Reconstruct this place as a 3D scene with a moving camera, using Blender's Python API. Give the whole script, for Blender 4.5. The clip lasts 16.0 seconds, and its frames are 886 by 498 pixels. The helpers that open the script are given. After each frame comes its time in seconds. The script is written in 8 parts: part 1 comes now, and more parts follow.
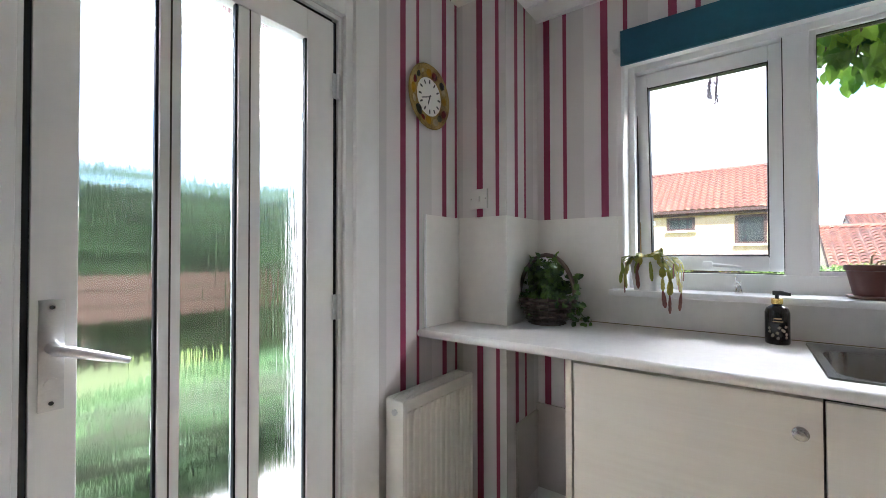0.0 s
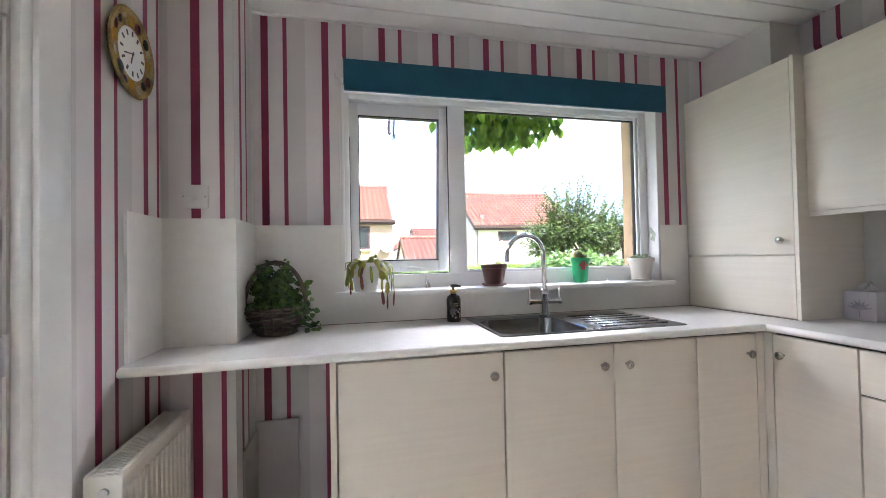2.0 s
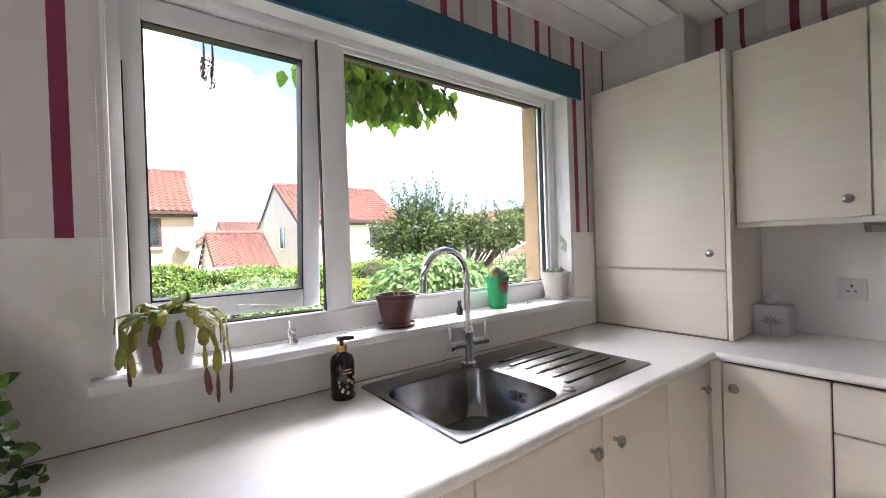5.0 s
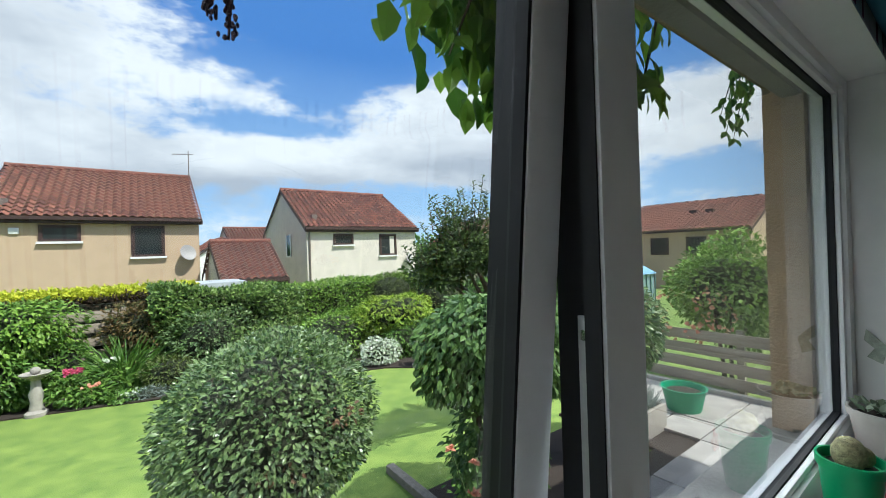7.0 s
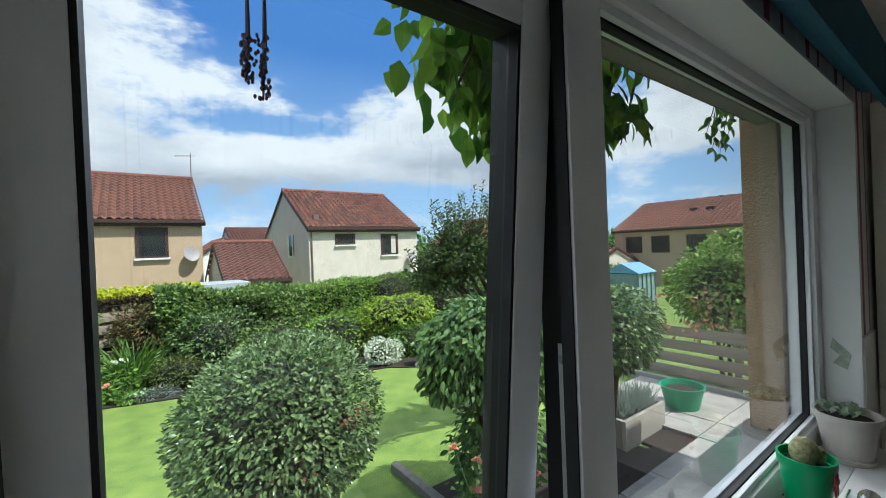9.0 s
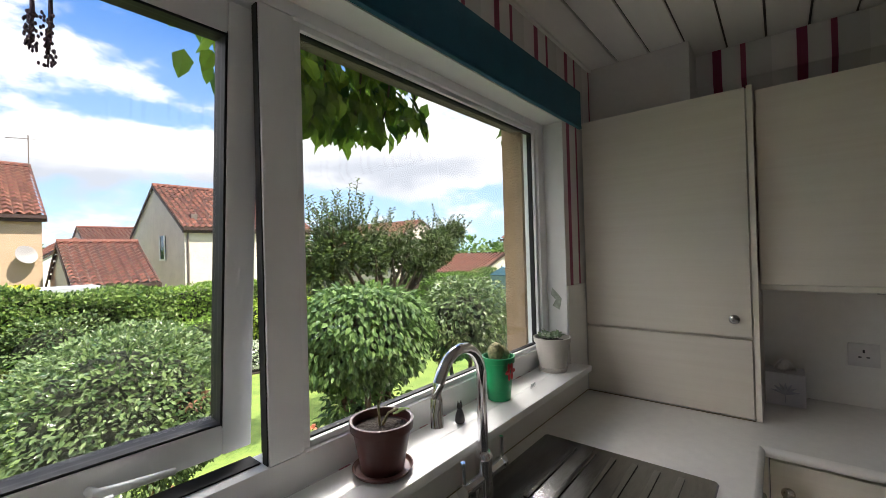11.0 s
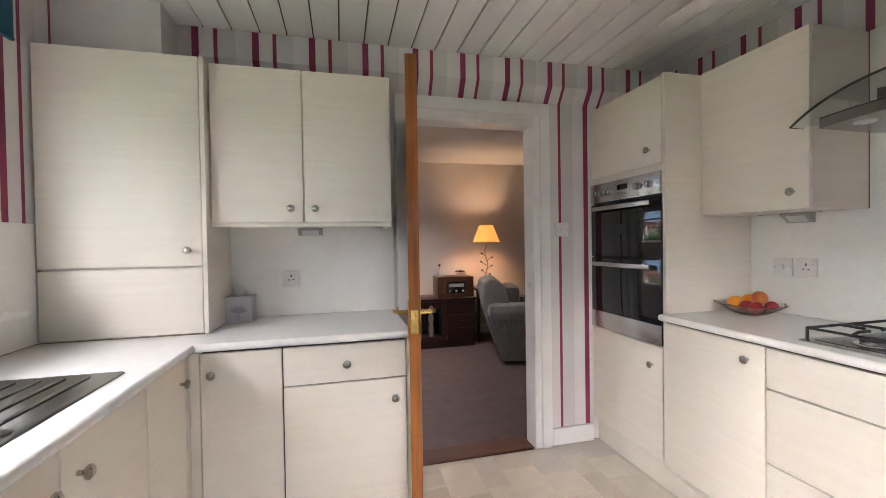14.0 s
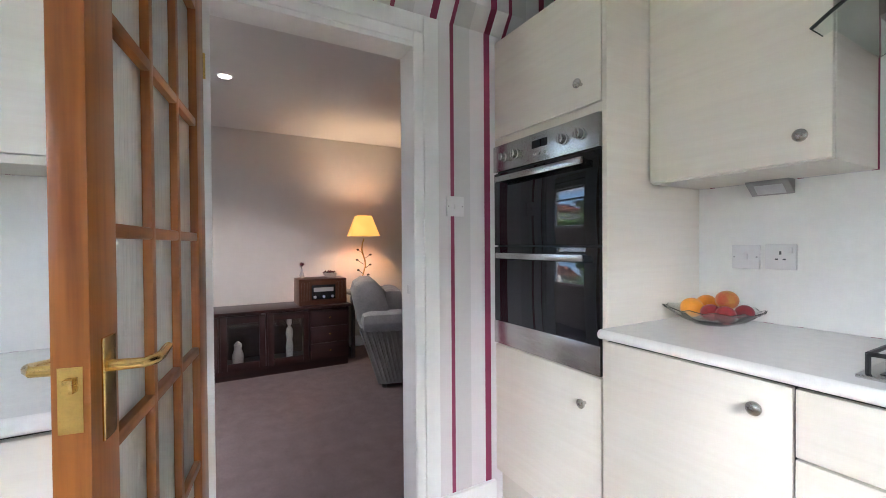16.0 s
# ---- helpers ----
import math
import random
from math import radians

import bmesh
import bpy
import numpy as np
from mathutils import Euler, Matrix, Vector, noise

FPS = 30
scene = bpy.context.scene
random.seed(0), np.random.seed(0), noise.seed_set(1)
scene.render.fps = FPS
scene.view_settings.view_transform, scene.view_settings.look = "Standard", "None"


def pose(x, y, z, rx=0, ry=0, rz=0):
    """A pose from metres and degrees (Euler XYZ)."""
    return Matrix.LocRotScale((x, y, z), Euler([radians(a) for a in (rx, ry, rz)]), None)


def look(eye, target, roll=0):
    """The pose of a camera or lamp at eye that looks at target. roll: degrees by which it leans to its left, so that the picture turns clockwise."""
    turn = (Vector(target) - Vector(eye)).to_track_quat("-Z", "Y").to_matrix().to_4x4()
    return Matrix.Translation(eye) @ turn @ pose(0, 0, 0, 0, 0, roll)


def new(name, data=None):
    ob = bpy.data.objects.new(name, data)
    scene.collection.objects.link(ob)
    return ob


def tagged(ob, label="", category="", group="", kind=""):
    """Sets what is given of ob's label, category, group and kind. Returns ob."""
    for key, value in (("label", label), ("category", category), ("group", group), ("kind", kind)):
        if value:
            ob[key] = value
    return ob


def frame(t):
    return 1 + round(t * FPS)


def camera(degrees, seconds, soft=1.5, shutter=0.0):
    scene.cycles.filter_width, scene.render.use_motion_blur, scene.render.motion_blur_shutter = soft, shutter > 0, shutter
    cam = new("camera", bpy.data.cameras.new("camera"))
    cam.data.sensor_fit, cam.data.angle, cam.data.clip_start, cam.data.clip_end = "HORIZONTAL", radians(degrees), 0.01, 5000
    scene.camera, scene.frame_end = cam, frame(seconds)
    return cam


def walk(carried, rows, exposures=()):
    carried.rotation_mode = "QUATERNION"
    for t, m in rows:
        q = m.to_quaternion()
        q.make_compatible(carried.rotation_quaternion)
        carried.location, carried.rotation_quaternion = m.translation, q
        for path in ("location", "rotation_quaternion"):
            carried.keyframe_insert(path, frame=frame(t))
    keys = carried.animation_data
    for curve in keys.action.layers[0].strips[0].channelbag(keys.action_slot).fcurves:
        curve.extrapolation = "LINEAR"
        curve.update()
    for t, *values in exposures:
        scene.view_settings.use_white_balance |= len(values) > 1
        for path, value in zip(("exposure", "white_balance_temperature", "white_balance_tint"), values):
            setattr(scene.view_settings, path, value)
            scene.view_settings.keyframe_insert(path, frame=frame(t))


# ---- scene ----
cam = camera(94.8, 16.0, soft=0.8)
PATH = [
    (0, (0.592, 0.694, 1.212), (-0.604, 2.297, 1.242), -0.1),
    (0.5, (0.393, 0.644, 1.236), (-0.323, 2.511, 1.271), -0.6),
    (1, (0.278, 0.63, 1.222), (0.045, 2.616, 1.259), -0.7),
    (1.5, (0.224, 0.627, 1.241), (0.375, 2.621, 1.282), -0.8),
    (2, (0.19, 0.577, 1.223), (0.636, 2.526, 1.26), -1.1),
    (2.5, (0.158, 0.535, 1.191), (0.842, 2.414, 1.229), -1.4),
    (3, (0.135, 0.519, 1.168), (0.994, 2.325, 1.207), -1.5),
    (3.2, (0.138, 0.508, 1.166), (1.043, 2.292, 1.198), -1.4),
    (5.3, (0.241, 1.596, 1.348), (1.477, 3.168, 1.341), -1.6),
    (5.5, (0.275, 1.745, 1.351), (1.513, 3.316, 1.354), -1.2),
    (6, (0.322, 2.092, 1.448), (1.56, 3.662, 1.451), -1.5),
    (6.5, (0.349, 2.327, 1.557), (1.574, 3.908, 1.554), -1.9),
    (7, (0.344, 2.44, 1.625), (1.544, 4.04, 1.629), -1.8),
    (7.5, (0.345, 2.488, 1.67), (1.524, 4.103, 1.676), -1.8),
    (8, (0.311, 2.481, 1.689), (1.477, 4.105, 1.698), -1.8),
    (8.2, (0.288, 2.465, 1.689), (1.453, 4.091, 1.7), -1.7),
    (10.3, (0.268, 2.099, 1.609), (1.606, 3.585, 1.615), -2.2),
    (10.5, (0.332, 2.055, 1.581), (1.723, 3.493, 1.602), -1.5),
    (10.6, (0.335, 2.03, 1.582), (1.758, 3.436, 1.58), -1.4),
    (11, (0.325, 1.907, 1.536), (1.867, 3.181, 1.549), -1.6),
    (11.5, (0.296, 1.772, 1.491), (2.011, 2.802, 1.495), -1.6),
    (12, (0.261, 1.655, 1.439), (2.131, 2.365, 1.438), -1.5),
    (12.5, (0.218, 1.58, 1.403), (2.188, 1.927, 1.388), -1.3),
    (12.9, (0.181, 1.508, 1.358), (2.177, 1.624, 1.338), -0.9),
    (13, (0.191, 1.512, 1.36), (2.19, 1.553, 1.333), -1.1),
    (13.5, (0.176, 1.457, 1.319), (2.163, 1.226, 1.291), -1.0),
    (14, (0.186, 1.413, 1.283), (2.127, 0.93, 1.253), -0.9),
    (14.5, (0.216, 1.361, 1.246), (2.085, 0.652, 1.216), -0.8),
    (15, (0.347, 1.288, 1.221), (2.145, 0.413, 1.186), -0.7),
    (15.5, (0.63, 1.16, 1.215), (2.376, 0.186, 1.177), -0.6),
    (16, (0.979, 0.979, 1.193), (2.722, -0.001, 1.168), -0.4),
]
EXPOSURES = [
    (0, 2.45, 6000, 13), (1.5, 2.5, 6100, 16), (3.2, 2.9, 6100, 15), (5.3, 2.1, 6450, 20), (5.7, 1.6, 6400, 19), (6.1, 1.1, 6300, 17), (6.6, 0.45, 6050, 6), (8.2, 0.25, 5950, 3),
    (10.3, 0.45, 6050, 6), (11, 0.95, 6800, 13), (11.6, 1.6, 7300, 22), (12.0, 2.05, 6900, 25), (12.5, 2.6, 6200, 20), (13.0, 2.65, 6500, 20), (13.5, 2.8, 6700, 20), (14, 2.88, 6450, 17), (15, 3.12, 6050, 14), (16, 3.3, 5750, 12)]
walk(cam, [(t, look(eye, target, roll)) for t, eye, target, roll in PATH], EXPOSURES)


# ---- world, sun, large lights ----
SUN_EL, SUN_AZ = radians(58), radians(155)
world = bpy.data.worlds.new("sky_world")
scene.world = world
world.use_nodes = True
wn = world.node_tree.nodes
sky = wn.new("ShaderNodeTexSky")
sky.sky_type, sky.sun_disc, sky.sun_elevation, sky.sun_rotation = "NISHITA", False, SUN_EL, SUN_AZ
sky.air_density, sky.dust_density = 1.0, 1.5
wn["Background"].inputs["Strength"].default_value = 0.12
world.node_tree.links.new(sky.outputs[0], wn["Background"].inputs["Color"])


def lamp(name, kind, m, energy, colour, **kw):
    data = bpy.data.lights.new(name, kind)
    data.energy, data.color = energy, colour
    for key, value in kw.items():
        if key == "size":
            data.size = value
        elif key == "size_y":
            data.shape, data.size_y = "RECTANGLE", value
        elif key == "angle":
            data.angle = value
        elif key == "radius":
            data.shadow_soft_size = value
        elif key == "spot":
            data.spot_size, data.spot_blend = value, 0.6
    ob = new(name, data)
    ob.matrix_world = m
    return ob


sun_dir = Vector((math.sin(SUN_AZ) * math.cos(SUN_EL), math.cos(SUN_AZ) * math.cos(SUN_EL), math.sin(SUN_EL)))
lamp("sun", "SUN", look(sun_dir * 50, (0, 0, 0)), 5.0, (1.0, 0.95, 0.87), angle=radians(0.6))
# added lamps out of view, boosting sky light through kitchen window and glazed back door
lamp("window_sky_fill", "AREA", look((1.1, 9.4, 7.9), (1.05, 2.0, 1.2)), 100, (1.0, 0.985, 0.955), size=5.0, size_y=2.0)
lamp("window_side_sky_fill", "AREA", look((-4.2, 6.6, 5.0), (1.7, 2.3, 1.1)), 95, (1.0, 0.985, 0.955), size=3.2, size_y=3.2)
lamp("window_east_sky_fill", "AREA", look((6.6, 8.2, 8.2), (1.0, 2.4, 1.4)), 460, (1.0, 0.985, 0.955), size=3.0, size_y=2.0)
lamp("door_sky_fill", "AREA", look((-2.6, 1.2, 3.4), (0.2, 1.0, 0.7)), 75, (1.0, 0.99, 0.97), size=1.2, size_y=1.2)
lamp("door_north_sky_fill", "AREA", look((-2.6, 2.75, 2.85), (1.2, -0.1, 0.55)), 105, (1.0, 0.99, 0.97), size=1.1, size_y=0.9)

# ---- materials ----
MATS = {}


def mat(name, colour, rough=0.5, metal=0.0, vary=0.0, scale=8.0, bump=0.0, bump_scale=60.0, stretch=(1, 1, 1), spec=0.5, rand=0.0, second=None, coat=0.0):
    """A principled material with colour variation at two scales and fine relief, in object space."""
    if name in MATS:
        return MATS[name]
    m = bpy.data.materials.new(name)
    m.use_nodes = True
    nt, b = m.node_tree, m.node_tree.nodes["Principled BSDF"]
    b.inputs["Roughness"].default_value, b.inputs["Metallic"].default_value = rough, metal
    b.inputs["Specular IOR Level"].default_value, b.inputs["Coat Weight"].default_value = spec, coat
    b.inputs["Base Color"].default_value = (*colour, 1)
    N, L = nt.nodes.new, nt.links.new
    if vary or bump or rand:
        tc, mp = N("ShaderNodeTexCoord"), N("ShaderNodeMapping")
        mp.inputs["Scale"].default_value = stretch
        L(tc.outputs["Object"], mp.inputs["Vector"])
    if vary or rand:
        n1, n2, mx = N("ShaderNodeTexNoise"), N("ShaderNodeTexNoise"), N("ShaderNodeMath")
        n1.inputs["Scale"].default_value, n2.inputs["Scale"].default_value = scale, scale * 7.3
        n1.inputs["Detail"].default_value = 4
        L(mp.outputs[0], n1.inputs["Vector"]), L(mp.outputs[0], n2.inputs["Vector"])
        mx.operation = "MULTIPLY_ADD"
        mx.inputs[1].default_value = 0.45
        L(n2.outputs["Fac"], mx.inputs[0]), L(n1.outputs["Fac"], mx.inputs[2])
        ramp = N("ShaderNodeValToRGB")
        lo = second or tuple(c * (1 - vary) for c in colour)
        hi = colour if second else tuple(min(1, c * (1 + vary * 0.6)) for c in colour)
        ramp.color_ramp.elements[0].position, ramp.color_ramp.elements[1].position = 0.45, 0.95
        ramp.color_ramp.elements[0].color, ramp.color_ramp.elements[1].color = (*lo, 1), (*hi, 1)
        L(mx.outputs[0], ramp.inputs[0])
        out = ramp.outputs[0]
        if rand:
            info, hsv, mr = N("ShaderNodeObjectInfo"), N("ShaderNodeHueSaturation"), N("ShaderNodeMapRange")
            mr.inputs["To Min"].default_value, mr.inputs["To Max"].default_value = 1 - rand, 1 + rand
            L(info.outputs["Random"], mr.inputs["Value"]), L(mr.outputs[0], hsv.inputs["Value"]), L(out, hsv.inputs["Color"])
            out = hsv.outputs[0]
        L(out, b.inputs["Base Color"])
    if bump:
        nb, bp = N("ShaderNodeTexNoise"), N("ShaderNodeBump")
        nb.inputs["Scale"].default_value, nb.inputs["Detail"].default_value = bump_scale, 5
        bp.inputs["Strength"].default_value, bp.inputs["Distance"].default_value = bump, 0.01
        L(mp.outputs[0], nb.inputs["Vector"]), L(nb.outputs["Fac"], bp.inputs["Height"]), L(bp.outputs[0], b.inputs["Normal"])
    MATS[name] = m
    return m


def stripes(name, axis, offset, sign=1, period=0.2705):
    """Striped wallpaper: a broad and a narrow raspberry stripe, white and silver-grey bands between."""
    m = bpy.data.materials.new(name)
    m.use_nodes = True
    nt, b = m.node_tree, m.node_tree.nodes["Principled BSDF"]
    N, L = nt.nodes.new, nt.links.new
    tc, sep, sub, div, fr, ramp = N("ShaderNodeTexCoord"), N("ShaderNodeSeparateXYZ"), N("ShaderNodeMath"), N("ShaderNodeMath"), N("ShaderNodeMath"), N("ShaderNodeValToRGB")
    L(tc.outputs["Object"], sep.inputs[0])
    sub.operation, div.operation, fr.operation = "SUBTRACT", "MULTIPLY", "FRACT"
    L(sep.outputs[axis], sub.inputs[0])
    sub.inputs[1].default_value, div.inputs[1].default_value = offset - 0.016 * sign, sign / period
    L(sub.outputs[0], div.inputs[0]), L(div.outputs[0], fr.inputs[0]), L(fr.outputs[0], ramp.inputs[0])
    cr = ramp.color_ramp
    cr.interpolation = "CONSTANT"
    white, grey, red = (0.70, 0.66, 0.65, 1), (0.60, 0.57, 0.555, 1), (0.24, 0.022, 0.075, 1)
    stops = [(0, red), (0.116, white), (0.355, red), (0.42, grey), (0.72, white)]
    cr.elements[0].position, cr.elements[0].color = stops[0]
    cr.elements[1].position, cr.elements[1].color = stops[1]
    for p, c in stops[2:]:
        cr.elements.new(p).color = c
    no, mix = N("ShaderNodeTexNoise"), N("ShaderNodeMix")
    no.inputs["Scale"].default_value = 3.0
    no.inputs["Detail"].default_value = 6
    L(tc.outputs["Object"], no.inputs["Vector"])
    mix.data_type, mix.blend_type = "RGBA", "MULTIPLY"
    mr = N("ShaderNodeMapRange")
    mr.inputs["To Min"].default_value, mr.inputs["To Max"].default_value = 0.9, 1.05
    L(no.outputs["Fac"], mr.inputs["Value"])
    mix.inputs[0].default_value = 1.0
    L(ramp.outputs[0], mix.inputs[6]), L(mr.outputs[0], mix.inputs[7]), L(mix.outputs[2], b.inputs["Base Color"])
    b.inputs["Roughness"].default_value = 0.55
    nb, bp = N("ShaderNodeTexNoise"), N("ShaderNodeBump")
    nb.inputs["Scale"].default_value = 220
    bp.inputs["Strength"].default_value, bp.inputs["Distance"].default_value = 0.15, 0.004
    L(tc.outputs["Object"], nb.inputs["Vector"]), L(nb.outputs["Fac"], bp.inputs["Height"]), L(bp.outputs[0], b.inputs["Normal"])
    return m


def grain(name, light, dark, along, rough=0.4, strength=1.0, fine=1.0):
    """Wood grain: streaks that run along the axis 'along' (0, 1, 2)."""
    m = bpy.data.materials.new(name)
    m.use_nodes = True
    nt, b = m.node_tree, m.node_tree.nodes["Principled BSDF"]
    N, L = nt.nodes.new, nt.links.new
    tc, mp, n1, n2, add, ramp, bp = N("ShaderNodeTexCoord"), N("ShaderNodeMapping"), N("ShaderNodeTexNoise"), N("ShaderNodeTexNoise"), N("ShaderNodeMath"), N("ShaderNodeValToRGB"), N("ShaderNodeBump")
    sc = [34.0 * fine] * 3
    sc[along] = 1.6
    mp.inputs["Scale"].default_value = sc
    L(tc.outputs["Object"], mp.inputs[0])
    n1.inputs["Scale"].default_value, n1.inputs["Detail"].default_value, n1.inputs["Distortion"].default_value = 1.0, 6, 0.4
    n2.inputs["Scale"].default_value = 3.2
    L(mp.outputs[0], n1.inputs[0]), L(mp.outputs[0], n2.inputs[0])
    add.operation, add.inputs[1].default_value = "MULTIPLY_ADD", 0.4
    L(n2.outputs["Fac"], add.inputs[0]), L(n1.outputs["Fac"], add.inputs[2])
    ramp.color_ramp.elements[0].position, ramp.color_ramp.elements[1].position = 0.5, 0.85
    ramp.color_ramp.elements[0].color, ramp.color_ramp.elements[1].color = (*dark, 1), (*light, 1)
    L(add.outputs[0], ramp.inputs[0]), L(ramp.outputs[0], b.inputs["Base Color"])
    bp.inputs["Strength"].default_value, bp.inputs["Distance"].default_value = 0.12 * strength, 0.004
    L(add.outputs[0], bp.inputs["Height"]), L(bp.outputs[0], b.inputs["Normal"])
    b.inputs["Roughness"].default_value = rough
    MATS[name] = m
    return m


def glass(name, colour=(1, 1, 1), rough=0.0, ior=1.45, wave=0.0):
    m = bpy.data.materials.new(name)
    m.use_nodes = True
    nt, b = m.node_tree, m.node_tree.nodes["Principled BSDF"]
    b.inputs["Base Color"].default_value, b.inputs["Roughness"].default_value = (*colour, 1), rough
    b.inputs["Transmission Weight"].default_value, b.inputs["IOR"].default_value = 1.0, ior
    if wave:
        N, L = nt.nodes.new, nt.links.new
        tc, mp, n, bp = N("ShaderNodeTexCoord"), N("ShaderNodeMapping"), N("ShaderNodeTexNoise"), N("ShaderNodeBump")
        mp.inputs["Scale"].default_value = (90, 90, 5)
        L(tc.outputs["Object"], mp.inputs[0]), L(mp.outputs[0], n.inputs[0]), L(n.outputs["Fac"], bp.inputs["Height"])
        n.inputs["Scale"].default_value, n.inputs["Detail"].default_value = 1.0, 3
        bp.inputs["Strength"].default_value, bp.inputs["Distance"].default_value = wave, 0.01
        L(bp.outputs[0], b.inputs["Normal"])
    return m


def glow(name, colour, strength):
    m = bpy.data.materials.new(name)
    m.use_nodes = True
    b = m.node_tree.nodes["Principled BSDF"]
    b.inputs["Base Color"].default_value = (*colour, 1)
    b.inputs["Emission Color"].default_value, b.inputs["Emission Strength"].default_value = (*colour, 1), strength
    return m


def leaf_mat(name, light, dark, rough=0.35, through_light=0.3, spec=0.32):
    """Foliage: each leaf its own shade, some light passing through."""
    m = bpy.data.materials.new(name)
    m.use_nodes = True
    nt, b = m.node_tree, m.node_tree.nodes["Principled BSDF"]
    N, L = nt.nodes.new, nt.links.new
    g, ramp = N("ShaderNodeNewGeometry"), N("ShaderNodeValToRGB")
    ramp.color_ramp.elements[0].color, ramp.color_ramp.elements[1].color = (*dark, 1), (*light, 1)
    L(g.outputs["Random Per Island"], ramp.inputs[0]), L(ramp.outputs[0], b.inputs["Base Color"])
    b.inputs["Roughness"].default_value, b.inputs["Specular IOR Level"].default_value = rough, spec
    tr, mx = N("ShaderNodeBsdfTranslucent"), N("ShaderNodeMixShader")
    mx.inputs[0].default_value = through_light
    L(ramp.outputs[0], tr.inputs[0]), L(b.outputs[0], mx.inputs[1]), L(tr.outputs[0], mx.inputs[2])
    L(mx.outputs[0], nt.nodes["Material Output"].inputs[0])
    return m


CREAM = (0.74, 0.69, 0.61)
M_UNIT_X = grain("cream_woodgrain", (0.775, 0.715, 0.62), (0.742, 0.677, 0.58), 0, 0.42, 0.45, 1.4)
M_UNIT_Y = grain("cream_woodgrain_side", (0.775, 0.715, 0.62), (0.742, 0.677, 0.58), 1, 0.42, 0.45, 1.4)
M_CARCASS = mat("cream_board", (0.72, 0.66, 0.565), 0.5, vary=0.04, scale=5, bump=0.03)
# near-black: shade in the narrow gaps is put into the colour
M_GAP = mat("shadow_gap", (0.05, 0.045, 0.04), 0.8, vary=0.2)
M_WORKTOP = mat("white_laminate", (0.80, 0.775, 0.735), 0.22, vary=0.05, scale=30, bump=0.02, bump_scale=300)
M_SPLASH = mat("white_splash_panel", (0.79, 0.77, 0.725), 0.3, vary=0.03, scale=26, bump=0.03, bump_scale=250)
M_UPVC = mat("white_upvc", (0.82, 0.82, 0.82), 0.3, vary=0.03, scale=3, bump=0.02)
M_PAINT = mat("white_gloss_paint", (0.79, 0.78, 0.76), 0.28, vary=0.04, scale=4, bump=0.04, bump_scale=25)
M_SEAL = mat("black_rubber_seal", (0.014, 0.014, 0.015), 0.6, vary=0.2, spec=0.3)
M_CEIL = mat("white_ceiling_plank", (0.80, 0.785, 0.76), 0.35, vary=0.04, scale=2, bump=0.03, stretch=(0.4, 3, 1))
M_GROOVE = mat("ceiling_groove", (0.10, 0.09, 0.085), 0.8, vary=0.3)
M_STEEL = mat("brushed_steel", (0.52, 0.51, 0.49), 0.27, 1.0, vary=0.12, scale=6, bump=0.05, bump_scale=40, stretch=(1, 14, 14))
M_CHIMNEY = mat("upright_brushed_steel", (0.37, 0.35, 0.325), 0.2, 1.0, vary=0.1, scale=6, bump=0.03, bump_scale=40, stretch=(14, 14, 0.6))
M_SINK = mat("sink_steel", (0.31, 0.305, 0.30), 0.17, 1.0, vary=0.12, scale=10, bump=0.04, bump_scale=60, stretch=(2, 12, 4))
M_CHROME = mat("chrome", (0.80, 0.80, 0.80), 0.07, 1.0, vary=0.03, scale=20)
M_KNOB = mat("satin_nickel", (0.50, 0.48, 0.45), 0.24, 1.0, vary=0.1, scale=60)
M_BRASS = mat("polished_brass", (0.78, 0.55, 0.20), 0.2, 1.0, vary=0.15, scale=40)
M_ALU = mat("aluminium", (0.66, 0.66, 0.66), 0.35, 1.0, vary=0.1, scale=30)
M_SOCKET = mat("white_plastic", (0.68, 0.655, 0.635), 0.35, vary=0.02, scale=20)
M_GREYPL = mat("grey_plastic", (0.36, 0.345, 0.33), 0.45, vary=0.1, scale=20)
M_DARK = mat("dark_plastic", (0.02, 0.02, 0.02), 0.4, vary=0.3, scale=30)
M_BLIND = mat("teal_blind_fabric", (0.006, 0.085, 0.135), 0.75, vary=0.15, scale=12, bump=0.15, bump_scale=400)
M_RAD = mat("radiator_enamel", (0.78, 0.755, 0.70), 0.3, vary=0.04, scale=6)
M_DOORWOOD = grain("varnished_pine_upright", (0.34, 0.112, 0.020), (0.19, 0.054, 0.009), 2, 0.3, 0.6)
M_DOORWOOD_R = grain("varnished_pine_rail", (0.34, 0.112, 0.020), (0.19, 0.054, 0.009), 0, 0.3, 0.6)
M_FROST = glass("obscure_glass", (0.90, 0.94, 0.92), 0.28, 1.45, 0.5)
M_FROST.node_tree.nodes["Principled BSDF"].inputs["Transmission Weight"].default_value = 0.72
M_REED = glass("streaked_obscure_glass", (0.95, 0.97, 0.96), 0.085, 1.45, 0.24)
M_PANE = glass("window_glass", (0.985, 0.995, 0.99), 0.0, 1.45)
M_HOODGLASS = glass("hood_glass", (0.86, 0.92, 0.89), 0.0, 1.5)
M_BLACKGLASS = mat("oven_black_glass", (0.012, 0.012, 0.014), 0.03, vary=0.2, scale=2, spec=0.5)
M_CAST = mat("black_cast_iron", (0.015, 0.015, 0.016), 0.5, vary=0.3, scale=40, bump=0.1, bump_scale=150)
M_MAHOG = grain("dark_mahogany", (0.030, 0.007, 0.006), (0.013, 0.0035, 0.003), 1, 0.33, 0.5)
M_RADIO = grain("radio_walnut", (0.085, 0.03, 0.014), (0.045, 0.015, 0.007), 1, 0.35, 0.5)
